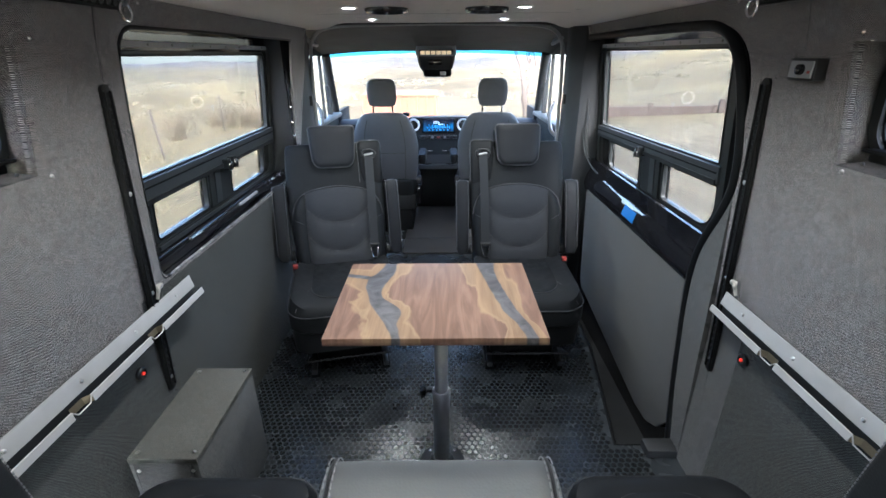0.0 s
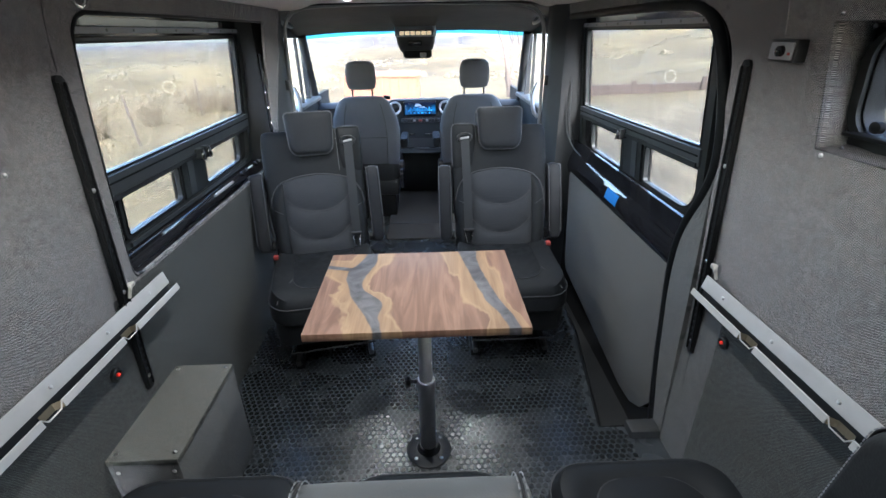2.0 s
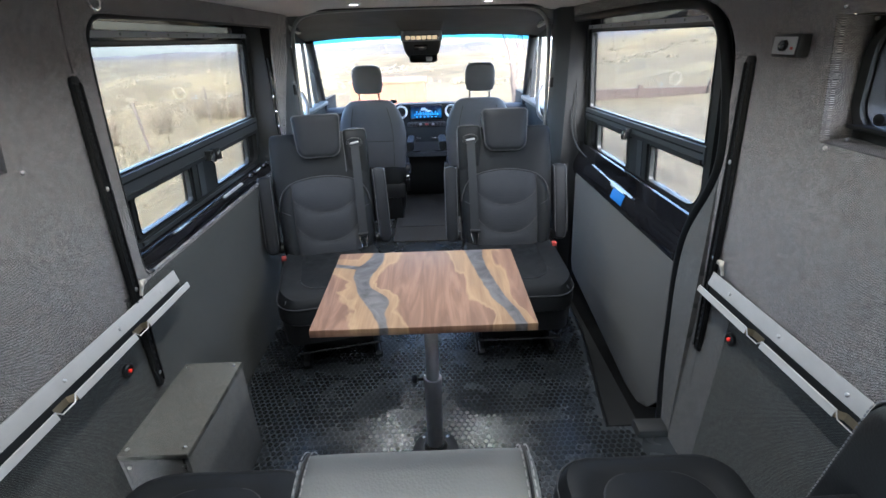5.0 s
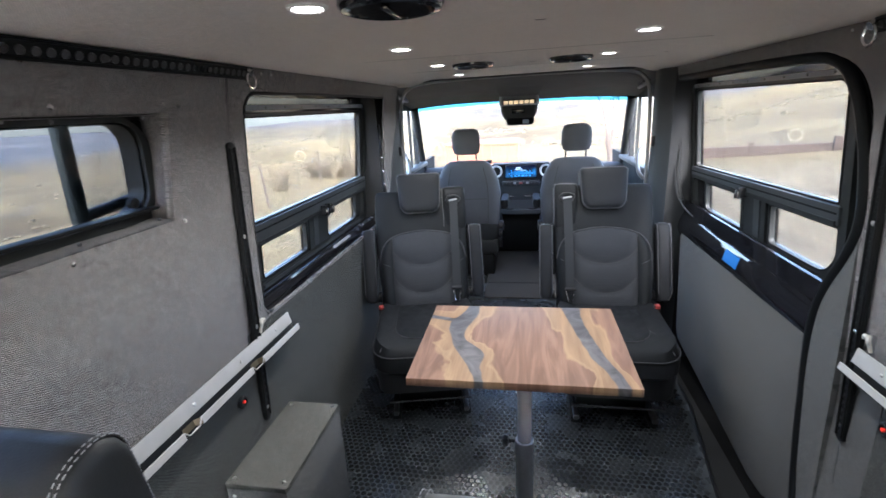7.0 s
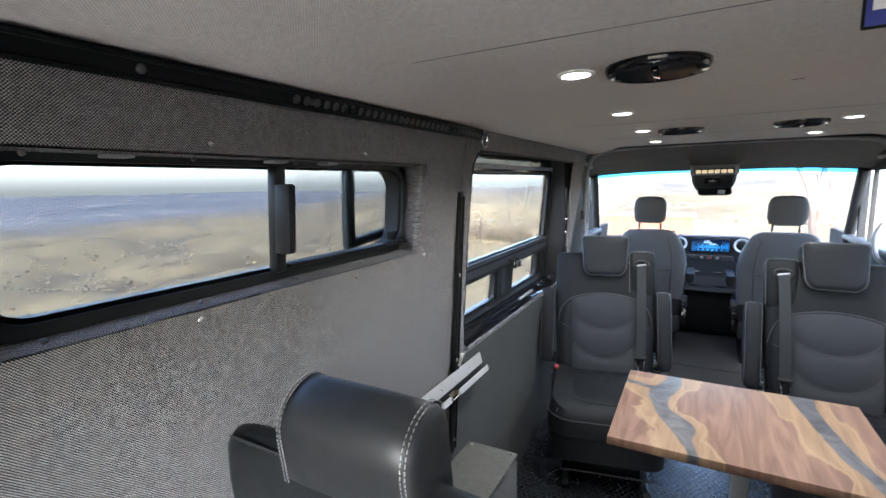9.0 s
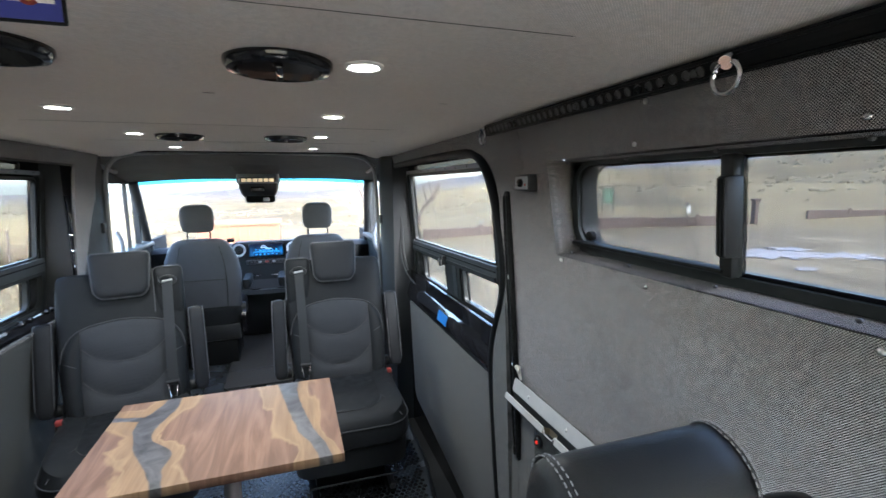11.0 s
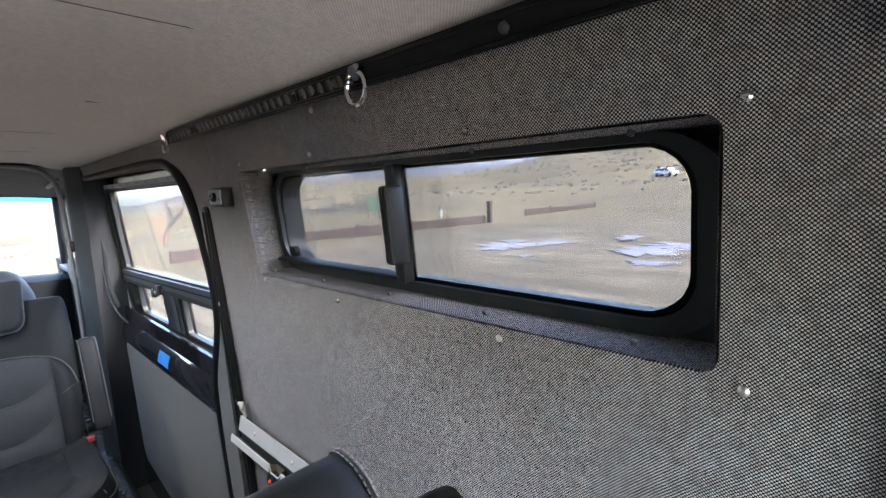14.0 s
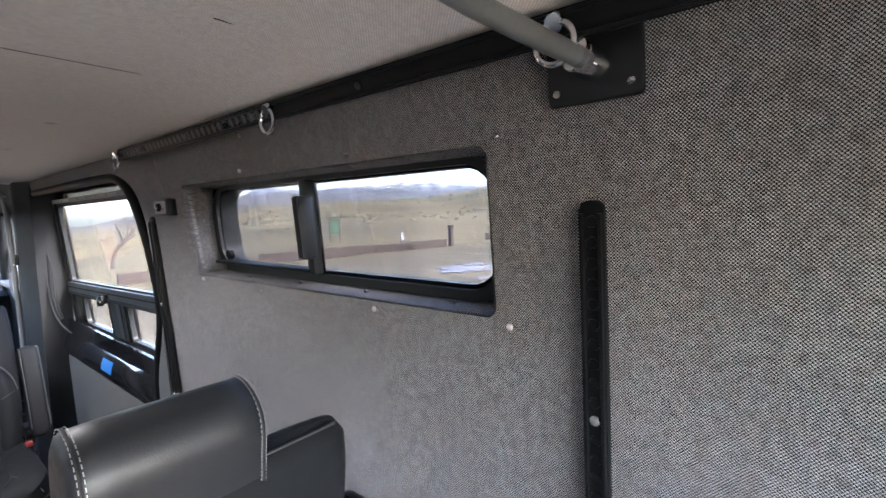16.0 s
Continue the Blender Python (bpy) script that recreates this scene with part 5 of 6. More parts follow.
    for sx in (1, -1):
        part("bolster", field(sx * 0.161, sx * 0.237, 8, wing), M["leather"], back, "padded leather side bolster")
        part("seam", tube([on_back(sx * x, h, 0.006) for x, h in ((0.160, 0.374), (0.160, 0.25), (0.160, 0.10), (0.156, -0.02))], 0.0018, 6), M["seam"], back)
        part("seam", tube([on_back(sx * (0.168 + 0.058 * k / 6), 0.215 + 0.032 * k / 6, 0.004 + 0.029 * math.sin(math.pi * (k / 6 * 0.85 + 0.08)) ** 0.6) for k in range(7)], 0.0015, 6), M["stitch_dim"], back)
    part("arch_piping", tube([on_back(x, arch_h(x) + 0.002, 0.006) for x in steps(-0.236, 0.236, 40)], 0.0036, 6), M["edge"], back)
    for mid, rise in ((0.222, 0.076), (0.072, 0.088)):
        part("seam", tube([on_back(x, dip(x, mid, rise), 0.0075) for x in steps(-0.158, 0.158, 24)], 0.0019, 6), M["stitch_dim"], back)

    # headrest pad over the backrest's top, narrowing downwards
    h0, h1, half_w = 0.503, 0.718, 0.121
    outline = rrect(-half_w, half_w, h0, h1, (0.020, 0.020, 0.050, 0.050), 6)

    def shaped(u, h, k, d):
        c = (h0 + h1) / 2
        return base + ex * (u * k * (1 - 0.13 * (h1 - h) / (h1 - h0))) + up * (c + (h - c) * k) + fwd * d

    hr = part("headrest", loft([[shaped(u, h, k, d) for u, h in outline] for d, k in ((-0.040, 0.84), (-0.030, 0.95), (-0.012, 1.0), (0.062, 1.0), (0.088, 0.975), (0.100, 0.92), (0.105, 0.83), (0.107, 0.6))]), M["leather_hood"], t, "black leather headrest with pale piping")
    part("piping", tube([shaped(u, h, 0.985, 0.086) for u, h in outline], 0.0026, 6, closed=True), M["piping"], hr)

    # armrests folded up along the back
    for sx in (1, -1):
        bm = loft([[at(sx * 0.290 + u, h, 0.012 + v) for u, v in rrect(-w, w, -dd, dd, min(0.018, w * 0.6), 4)] for h, w, dd in ((0.030, 0.012, 0.016), (0.038, 0.024, 0.034), (0.065, 0.032, 0.046), (0.20, 0.034, 0.050), (0.36, 0.035, 0.052), (0.412, 0.034, 0.048), (0.428, 0.028, 0.036), (0.434, 0.014, 0.016))])
        arm = part("armrest", bm, M["leather_hood"], t, "black leather armrest folded upright")
        part("pivot", turned([(0.028, -0.02), (0.028, 0.02)], 16, Matrix.Translation(at(sx * 0.262, 0.06, -0.02)) @ Euler((0, radians(90), 0)).to_matrix().to_4x4()), M["black"], arm)
        for side in (-1, 1):
            part("piping", tube([at(sx * 0.290 + side * 0.0315, h, 0.012 + d) for h, d in ((0.07, 0.044), (0.20, 0.0475), (0.36, 0.0495), (0.405, 0.047), (0.424, 0.036), (0.430, 0.0))], 0.0020, 6, ease=1), M["piping"], arm)

    # belt housing beside the headrest, belt hanging in front of it
    bm = loft([ring3(rrect(-w, w, -dd, dd, 0.022, 5), at(inner * 0.187, h, 0.010), ex, fwd) for h, w, dd in ((0.395, 0.052, 0.030), (0.43, 0.060, 0.050), (0.58, 0.064, 0.056), (0.628, 0.063, 0.052), (0.643, 0.056, 0.042), (0.649, 0.040, 0.026))])
    tow = part("belt_tower", bm, M["leather"], t, "leather-covered belt housing")
    rim = [(inner * 0.187 + u, h) for u, h in rrect(-0.062, 0.062, 0.42, 0.640, (0.022, 0.022, 0.004, 0.004), 5)]
    part("piping", tube([at(x, h, 0.062 if h < 0.6 else 0.058) for x, h in rim[1:14]], 0.0020, 6), M["piping"], tow)
    c = at(inner * 0.182, 0.568, 0.069)
    part("belt_guide", tube([c + ex * (0.034 * math.cos(q)) + up * (0.020 * math.sin(q)) for q in steps(0, 2 * math.pi * 23 / 24, 23)], 0.0070, 8, closed=True), M["black"], tow)
    part("guide_slot", tube([c + ex * x + up * (-0.003 + 0.16 * x) + fwd * 0.004 for x in (-0.022, 0.022)], 0.0055, 8), M["steel"], tow, "chrome belt slot")
    rows = []
    for k, h in enumerate(steps(0.565, 0.075, 16)):
        p = at(inner * (0.182 - 0.010 * k / 16), h, 0.074 + 0.022 * math.sin(math.pi * k / 16) + 0.012 * k / 16)
        rows.append([p - ex * 0.0215, p + ex * 0.0215, p + ex * 0.0215 - fwd * 0.002, p - ex * 0.0215 - fwd * 0.002])
    b = part("seat_belt", loft(rows), M["belt"], t, "dark webbing seat belt")
    p = rows[-1][0].lerp(rows[-1][1], 0.5) + fwd * 0.004
    part("belt_tongue", tube([p + ex * q[0] + up * q[1] for q in ((-0.022, 0.012), (0.022, 0.012), (0.016, -0.014), (0.011, -0.052), (-0.011, -0.052), (-0.016, -0.014))], 0.0040, 6, closed=True), M["chrome"], b, "chrome belt tongue")
    part("tongue_grip", tube([p + up * 0.014 - ex * 0.025, p + up * 0.014 + ex * 0.025], 0.009, 8), M["black"], b)
    buckle = part("buckle", box(-inner * 0.232 - 0.014, -inner * 0.232 + 0.014, 0.045, 0.072, 0.40, 0.462, 0.004), M["black"], t)
    part("release_button", box(-inner * 0.232 - 0.011, -inner * 0.232 + 0.011, 0.0405, 0.067, 0.448, 0.467, 0.003), M["red"], buckle, "red release button")
    return t


M["piping"] = plain("worn_grey_piping", (0.045, 0.047, 0.050), 0.55)
captain_seat(pose(0.415, 2.20, 0, 0, 0, 0), -1, 21, "black leather captain seat with folded armrests facing the table")
left = captain_seat(pose(-0.486, 2.174, 0, 0, 0, 12), 1, 21, "black leather captain seat turned slightly towards the aisle")
cord = part("hanging_thread", tube([(0.124, 0.335, 0.965), (0.127, 0.318, 0.90), (0.130, 0.305, 0.84)], 0.0022, 6), M["cord"], left, "short white thread")

DARK_HOOD = "black leather headrest with pale stitching"
bench_seat(pose(-0.495, 0.61, 0.05, 0, 0, 180), "black leather rear bench seat beside the wall", 0.040, 0.215, 0.95, M["hood_bench"], DARK_HOOD, -1)
bench_seat(pose(0.02, 0.60, 0.05, 0, 0, 180), "black leather middle bench seat with a lower headrest painted pale for sheen", 0.068, 0.205, 0.88, M["hood_sheen"], "leather headrest painted pale grey for rear light, with white stitching", -1)
bench_seat(pose(0.53, 0.61, 0.05, 0, 0, 180), "black leather rear bench seat with an upright armrest", 0.040, 0.215, 0.95, M["hood_bench"], DARK_HOOD, 1, -1)


def cab_seat(x, y, side):
    """A front seat seen from behind; it faces +y."""
    t = thing("cab_seat", (x, y, 0), "grey-black leather cab seat with a raised headrest", "seat", "cab seats")
    a = radians(12)
    up, fwd, ex = Vector((0, -math.sin(a), math.cos(a))), Vector((0, -math.cos(a), -math.sin(a))), Vector((1, 0, 0))
    base = Vector((0, 0.10, 0.42))
    prof = ((0.0, 0.44, 0.10), (0.05, 0.49, 0.13), (0.20, 0.52, 0.14), (0.34, 0.53, 0.135), (0.44, 0.50, 0.12), (0.52, 0.44, 0.10), (0.575, 0.37, 0.075), (0.60, 0.30, 0.05), (0.607, 0.22, 0.02))
    back = part("backrest", loft([ring3(oval(w, th, 32, 3.0), base + up * h, ex, fwd) for h, w, th in prof]), M["leather_cab"], t, "smooth grey-black leather back")
    for s in (1, -1):
        part("seam", tube([base + up * h + ex * (s * xx) + fwd * (th / 2 * 0.985) for h, xx, th in ((0.05, 0.15, 0.13), (0.2, 0.16, 0.14), (0.34, 0.165, 0.135), (0.46, 0.155, 0.117), (0.56, 0.13, 0.08))], 0.0028, 6, ease=1), M["seam"], back)
    part("seam", tube([base + up * 0.30 + ex * xx + fwd * 0.069 for xx in (-0.16, 0.0, 0.16)], 0.0024, 6), M["seam"], back)
    rings = []
    for h, w, th in ((0.665, 0.16, 0.05), (0.675, 0.20, 0.08), (0.72, 0.225, 0.095), (0.80, 0.225, 0.095), (0.84, 0.205, 0.085), (0.86, 0.16, 0.06), (0.865, 0.10, 0.03)):
        rings.append(ring3(oval(w, th, 24, 3.4), base + up * h, ex, fwd))
    hr = part("headrest", loft(rings), M["leather_cab"], t, "dark padded headrest")
    for s in (1, -1):
        part("headrest_post", tube([base + up * 0.58 + ex * (s * 0.075), base + up * 0.70 + ex * (s * 0.075)], 0.007, 10), M["chrome"], hr, "chrome headrest post")
    rr = [[Vector((u, v, z)) for u, v in rrect(-w, w, 0.02, 0.52 - e, 0.08, 5)] for z, w, e in ((0.33, 0.24, 0.01), (0.35, 0.255, 0.0), (0.44, 0.255, 0.0), (0.465, 0.24, 0.015), (0.475, 0.20, 0.06))]
    part("cushion", loft(rr), M["leather"], t)
    part("seat_pan", box(-0.235, 0.235, 0.02, 0.48, 0.20, 0.335, 0.02), M["black"], t)
    part("pedestal", box(-0.20, 0.20, 0.04, 0.44, 0.0, 0.205, 0.01), M["black_soft"], t)
    part("side_shield", loft([[Vector((side * (0.262 + w), u, v)) for u, v in rrect(0.0, 0.42, 0.26, 0.43, 0.05, 5)] for w in (-0.015, 0.012)]), M["gloss"], t, "shiny black side shield")
    arm = part("armrest", loft([[Vector((side * 0.292 + u, v, z)) for u, v in rrect(-w, w, 0.02, 0.33 - e, 0.025, 4)] for z, w, e in ((0.60, 0.02, 0.02), (0.615, 0.03, 0.0), (0.66, 0.032, 0.0), (0.675, 0.024, 0.01))]), M["leather"], t, "black leather armrest")
    part("recliner", turned([(0.045, -0.02), (0.045, 0.015), (0.03, 0.02)], 20, Matrix.Translation((side * 0.262, 0.10, 0.44)) @ Euler((0, side * radians(90), 0)).to_matrix().to_4x4()), M["black"], t)
    return t


M["leather_cab"] = leather("grey_black_leather", (0.078, 0.082, 0.088), 0.48)
cab_seat(-0.445, 3.83, 1), cab_seat(0.405, 3.83, -1)


# ---- dashboard ----
def dashboard():
    t = thing("dashboard", (-0.02, 4.5, 0), "black van dashboard with a lit centre screen", "dashboard")
    prof = [(0.02, 0.50), (0.0, 0.62), (-0.03, 0.74), (-0.03, 0.84), (0.02, 0.865), (0.14, 0.875), (0.34, 0.85), (0.60, 0.79), (0.60, 0.50)]
    body = part("body", loft([[Vector((x, y + 0.10 * abs(x) ** 2 * (y < 0.3), z - 0.03 * abs(x) ** 3)) for y, z in prof] for x in steps(-0.95, 0.98, 20)]), M["dash"], t)
    stack = part("centre_console", loft([[Vector((x, y, z)) for x, z in rrect(-0.29, 0.29, 0.56, 0.902, 0.05, 5)] for y in (0.05, -0.06, -0.075)]), M["dash"], t)
    part("screen_bezel", box(-0.150, 0.150, -0.092, -0.07, 0.765, 0.892, 0.006), M["gloss"], stack, "gloss black screen surround")
    scr = part("screen", box(-0.138, 0.138, -0.0945, -0.090, 0.778, 0.882), M["screen"], stack, "lit blue display")
    for x, z, w in ((-0.02, 0.863, 0.02), (-0.018, 0.85, 0.03), (0.02, 0.838, 0.025)):
        part("screen_bar", box(x - w, x + w, -0.0965, -0.094, z, z + 0.006), M["screen_pale"], scr)
    for k in range(6):
        part("screen_icon", box(-0.085 + k * 0.034 - 0.006, -0.085 + k * 0.034 + 0.006, -0.0965, -0.094, 0.786, 0.796), M["screen_cyan"], scr)
    for k in range(14):
        h = 0.012 + 0.022 * abs(math.sin(k * 1.7))
        part("screen_peak", box(-0.105 + k * 0.0155, -0.098 + k * 0.0155, -0.0962, -0.094, 0.806, 0.806 + h), M["screen_cyan"], scr)
    for x in (-0.228, 0.228):
        m = Matrix.Translation((x, -0.075, 0.835)) @ Euler((radians(90), 0, 0)).to_matrix().to_4x4()
        v = part("round_vent", turned([(0.058, 0.0), (0.058, 0.016), (0.052, 0.022), (0.045, 0.018), (0.042, 0.004)], 28, m), M["silver"], stack, "silver-ringed round air vent")
        part("vent_core", turned([(0.040, 0.004), (0.030, 0.010), (0.012, 0.012)], 20, m), M["black"], v)
        for k in range(3):
            part("vane", box(x - 0.036, x + 0.036, -0.092, -0.078, 0.815 + k * 0.02 - 0.0015, 0.815 + k * 0.02 + 0.0015), M["gloss"], v)
    strip_ob = part("switch_strip", box(-0.175, 0.175, -0.09, -0.07, 0.705, 0.742, 0.005), M["dash_mid"], stack, "grey switch strip")
    for k in range(11):
        part("switch", box(-0.155 + k * 0.029, -0.133 + k * 0.029, -0.096, -0.088, 0.713, 0.734, 0.003), M["trim_light"] if k in (3, 7) else M["black"], strip_ob)
    part("hazard_switch", box(-0.016, 0.016, -0.098, -0.09, 0.714, 0.733, 0.003), M["red"], strip_ob)
    low = part("lower_console", loft([[Vector((x, y, z)) for x, z in rrect(-0.26, 0.26, 0.43, 0.69, 0.03, 5)] for y in (0.05, -0.05, -0.065)]), M["dash_mid"], t, "grey lower console")
    part("open_slot", box(-0.175, 0.175, -0.068, -0.04, 0.565, 0.62, 0.006), M["black_soft"], low)
    for x in (-0.10, 0.07):
        part("slot_trim", box(x - 0.04, x + 0.045, -0.076, -0.062, 0.588, 0.600, 0.003), M["chrome"], low)
    part("cup_shelf", loft([[Vector((x, -0.10 - 0.02 * (1 - (x / 0.27) ** 2), z)) for x in steps(-0.27, 0.27, 12)] + [Vector((x, 0.0, z)) for x in steps(0.27, -0.27, 12)] for z in (0.432, 0.47)]), M["dash_mid"], low)
    for x in (-0.11, 0.11):
        part("cup_ring", turned([(0.046, 0.0), (0.046, 0.006), (0.040, 0.008), (0.037, 0.0)], 20, Matrix.Translation((x, -0.055, 0.470))), M["black_soft"], low)
    # black panel standing in for the dark cavity below the console
    part("knee_panel", box(-0.24, 0.24, 0.0, 0.06, 0.02, 0.43, 0.02), M["black_soft"], t)
    part("phone", box(-0.33, -0.27, 0.02, 0.028, 0.90, 0.935, 0.004), M["gloss"], t)
    return t


def display():
    m = Nodes("display_blue")
    c = m.coord()
    glow = m.noise(c, 18.0, 3.0)
    z = m.split(c)[2]
    band = m.mapped(m.math("ABSOLUTE", m.math("SUBTRACT", z, 0.815)), 0.0, 0.05, 1, 0)
    col = m.mix(m.math("MULTIPLY", band, m.mapped(glow, 0.35, 0.6)), (0.004, 0.010, 0.035), (0.03, 0.28, 0.75))
    m.set((0.005, 0.006, 0.01), 0.15, Emission_Color=col, Emission_Strength=0.032)
    return m.mat


M["screen"], M["screen_pale"], M["screen_cyan"] = display(), glowing("display_white", (0.7, 0.8, 0.95), 0.014), glowing("display_cyan", (0.04, 0.35, 0.80), 0.010)
dashboard()


def roof_console():
    t = thing("roof_console", (-0.03, 4.16, 1.52), "black roof console with lit map lights and a mirror", "roof console")
    part("spine", loft([[Vector((x, y, z)) for x, z in rrect(-w, w, 0.0 + dz, 0.09 + dz, 0.03, 5)] for y, w, dz in ((-0.75, 0.24, 0.090), (-0.45, 0.20, 0.045), (0.0, 0.16, -0.045), (0.10, 0.15, -0.06))]), M["headliner"], t)
    part("housing", loft([[Vector((u, v, z)) for u, v in rrect(-w, w, -0.10 + e, 0.16, 0.04, 5)] for z, w, e in ((0.0, 0.155, 0.0), (-0.05, 0.162, -0.012), (-0.085, 0.164, -0.016), (-0.10, 0.158, -0.008))]), M["trim_mid"], t)
    part("light_bar", box(-0.135, 0.135, -0.120, -0.10, -0.092, -0.052, 0.008), M["gloss"], t, "smoked lens over the map lights")
    for k in range(6):
        part("map_light", box(-0.124 + k * 0.042, -0.088 + k * 0.042, -0.126, -0.112, -0.088, -0.060, 0.004), M["amber"], t, "lit warm map light")
    part("sensor_box", loft([[Vector((u, v, z)) for u, v in rrect(-w, w, -0.085 + e, 0.13, 0.035, 5)] for z, w, e in ((-0.09, 0.155, 0.0), (-0.14, 0.150, 0.0), (-0.185, 0.135, 0.015), (-0.215, 0.115, 0.045))]), M["black"], t, "black sensor housing")
    part("sensor_window", box(-0.06, 0.045, -0.092, -0.08, -0.165, -0.125, 0.006), M["gloss"], t)
    mir = part("mirror_shell", loft([[Vector((u, y + 0.5 * (z + 0.22), z)) for u, z in rrect(-0.105, 0.125, -0.258, -0.188, 0.026, 5)] for y in (-0.02, -0.055, -0.065)]), M["black"], t)
    part("mirror_glass", loft([[Vector((u, y + 0.5 * (z + 0.22), z)) for u, z in rrect(-0.096, 0.116, -0.251, -0.195, 0.022, 5)] for y in (-0.064, -0.067)]), M["mirror"], mir, "mirror glass")
    part("toll_tag", box(0.03, 0.08, -0.088, -0.083, -0.245, -0.215, 0.002), M["trim_light"], t)
    return t


M["mirror"] = plain("mirror_glass", (0.45, 0.46, 0.47), 0.03, 1.0)
roof_console()
for s in (1, -1):
    h = thing("grab_strap", (CXF + s * 0.82, 3.40, 1.50), "grey roof grab handle beside the cab opening", "grab handle", "grab handles")
    part("handle", tube([(0, -0.10, 0.03), (-s * 0.03, -0.06, 0.0), (-s * 0.035, 0.06, -0.01), (0, 0.10, 0.02)], 0.011, 8, ease=2), M["trim_light"], h)
    g = thing("belt_anchor", (CXF + 0.02 + s * 0.80, 3.12, 1.17), "black belt height anchor on the door pillar", "belt anchor", "belt anchors")
    part("slider", box(-0.012, 0.012, -0.014, 0.014, -0.03, 0.03, 0.004), M["black"], g)


# ---- outside ----
GROUND = -0.75


def smooth(a, b, x):
    t = max(0.0, min(1.0, (x - a) / (b - a)))
    return t * t * (3 - 2 * t)


def level(profile, r):
    """The height at distance r along a profile of (distance, height), eased between its knees."""
    for (r0, z0), (r1, z1) in zip(profile, profile[1:]):
        if r < r1:
            return z0 + (z1 - z0) * smooth(r0, r1, r) * 0.5 + (z1 - z0) * 0.5 * (r - r0) / (r1 - r0)
    return profile[-1][1]


VALLEY = ((0, -0.75), (9, -0.85), (17, -2.2), (40, -8.5), (90, -16), (200, -22), (450, -33), (900, -40), (1800, -46), (7000, -40))
FIELD = ((0, -0.75), (14, -0.85), (26, -1.1), (60, -4.2), (150, -8), (400, -13), (900, -20), (2000, -40), (7000, -150))
HILLS = ((0, -0.75), (30, -0.72), (60, -0.3), (130, 3.0), (350, 16), (700, 30), (1500, 20), (7000, 20))


def fold(x, y, size, seed):
    """0 in the bottom of a branching gully, 1 on the ridges."""
    w = 0.35 * size
    wx = x + w * noise.noise(Vector((x / size * 0.7, y / size * 0.7, seed + 5)))
    wy = y + w * noise.noise(Vector((x / size * 0.7, y / size * 0.7, seed + 9)))
    return min(1.0, abs(noise.noise(Vector((wx / size, wy / size, seed)))) * 2.4)


def relief(x, y):
    """The height of the land round the van and how deep in a gully a place lies."""
    r, az = math.hypot(x, y), math.degrees(math.atan2(x, y))
    west = smooth(-30, -48, az)
    east = smooth(8, 34, az) if az < 120 else 1 - smooth(150, 175, az)
    ridge = 0.30 + 0.35 * smooth(20, 44, az) + 0.85 * smooth(48, 64, az)
    z = west * level(VALLEY, r) + (1 - west - east) * level(FIELD, r)
    flat = level(HILLS, r)
    z += east * (flat if flat < 0 else flat * ridge)
    g1, g2 = fold(x, y, 95, 3.1), fold(x, y, 34, 8.4)
    rough = smooth(22, 90, r)
    cut = west * 7 + (1 - west - east) * 4.5 + east * 5.5 * smooth(60, 160, r)
    z += rough * (cut * (g1 - 0.55) * (1 - smooth(420, 800, r)) + 0.22 * cut * (g2 - 0.5))
    z += smooth(500, 1600, r) * (1 - west) * (8 + 26 * noise.noise(Vector((x / 330, y / 330, 5))))
    z += smooth(1700, 3300, r) * east * (140 + 110 * noise.noise(Vector((x / 620, y / 620, 2.7))) + 30 * noise.noise(Vector((x / 190, y / 190, 3.7))))
    z += 0.05 * noise.noise(Vector((x / 2.5, y / 2.5, 4))) * smooth(4, 9, r) + 0.5 * noise.noise(Vector((x / 14, y / 14, 6))) * smooth(20, 60, r)
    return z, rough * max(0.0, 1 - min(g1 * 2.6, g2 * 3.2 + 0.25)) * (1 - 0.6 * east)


def land(x, y):
    return relief(x, y)[0]


def ground_sheet():
    """One sheet of land, finer towards the van and in the directions of its windows."""
    turns = [radians(a) for a in steps(-112, 112, 620)] + [radians(a) for a in steps(118, 242, 21)]
    rings = [2.5 * 1.0525 ** k for k in range(155)]
    data = [relief(r * math.sin(a), r * math.cos(a)) for r in rings for a in turns]
    verts = [(r * math.sin(a), r * math.cos(a)) for r in rings for a in turns]
    verts = [(x, y, d[0]) for (x, y), d in zip(verts, data)] + [(0, 0, GROUND)]
    w = len(turns)
    faces = [(j * w + i, j * w + (i + 1) % w, (j + 1) * w + (i + 1) % w, (j + 1) * w + i) for j in range(len(rings) - 1) for i in range(w)]
    faces += [(len(verts) - 1, (i + 1) % w, i) for i in range(w)]
    faces = [f[::-1] for f in faces]
    me = bpy.data.meshes.new("ground")
    me.from_pydata(verts, [], faces)
    me.polygons.foreach_set("use_smooth", [True] * len(me.polygons))
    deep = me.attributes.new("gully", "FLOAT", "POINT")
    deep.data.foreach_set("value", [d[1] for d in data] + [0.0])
    me.materials.append(M["earth"])
    return tagged(new("ground", me), "dry winter grassland and bare dirt lot rolling to far hills", "ground", kind="structure")


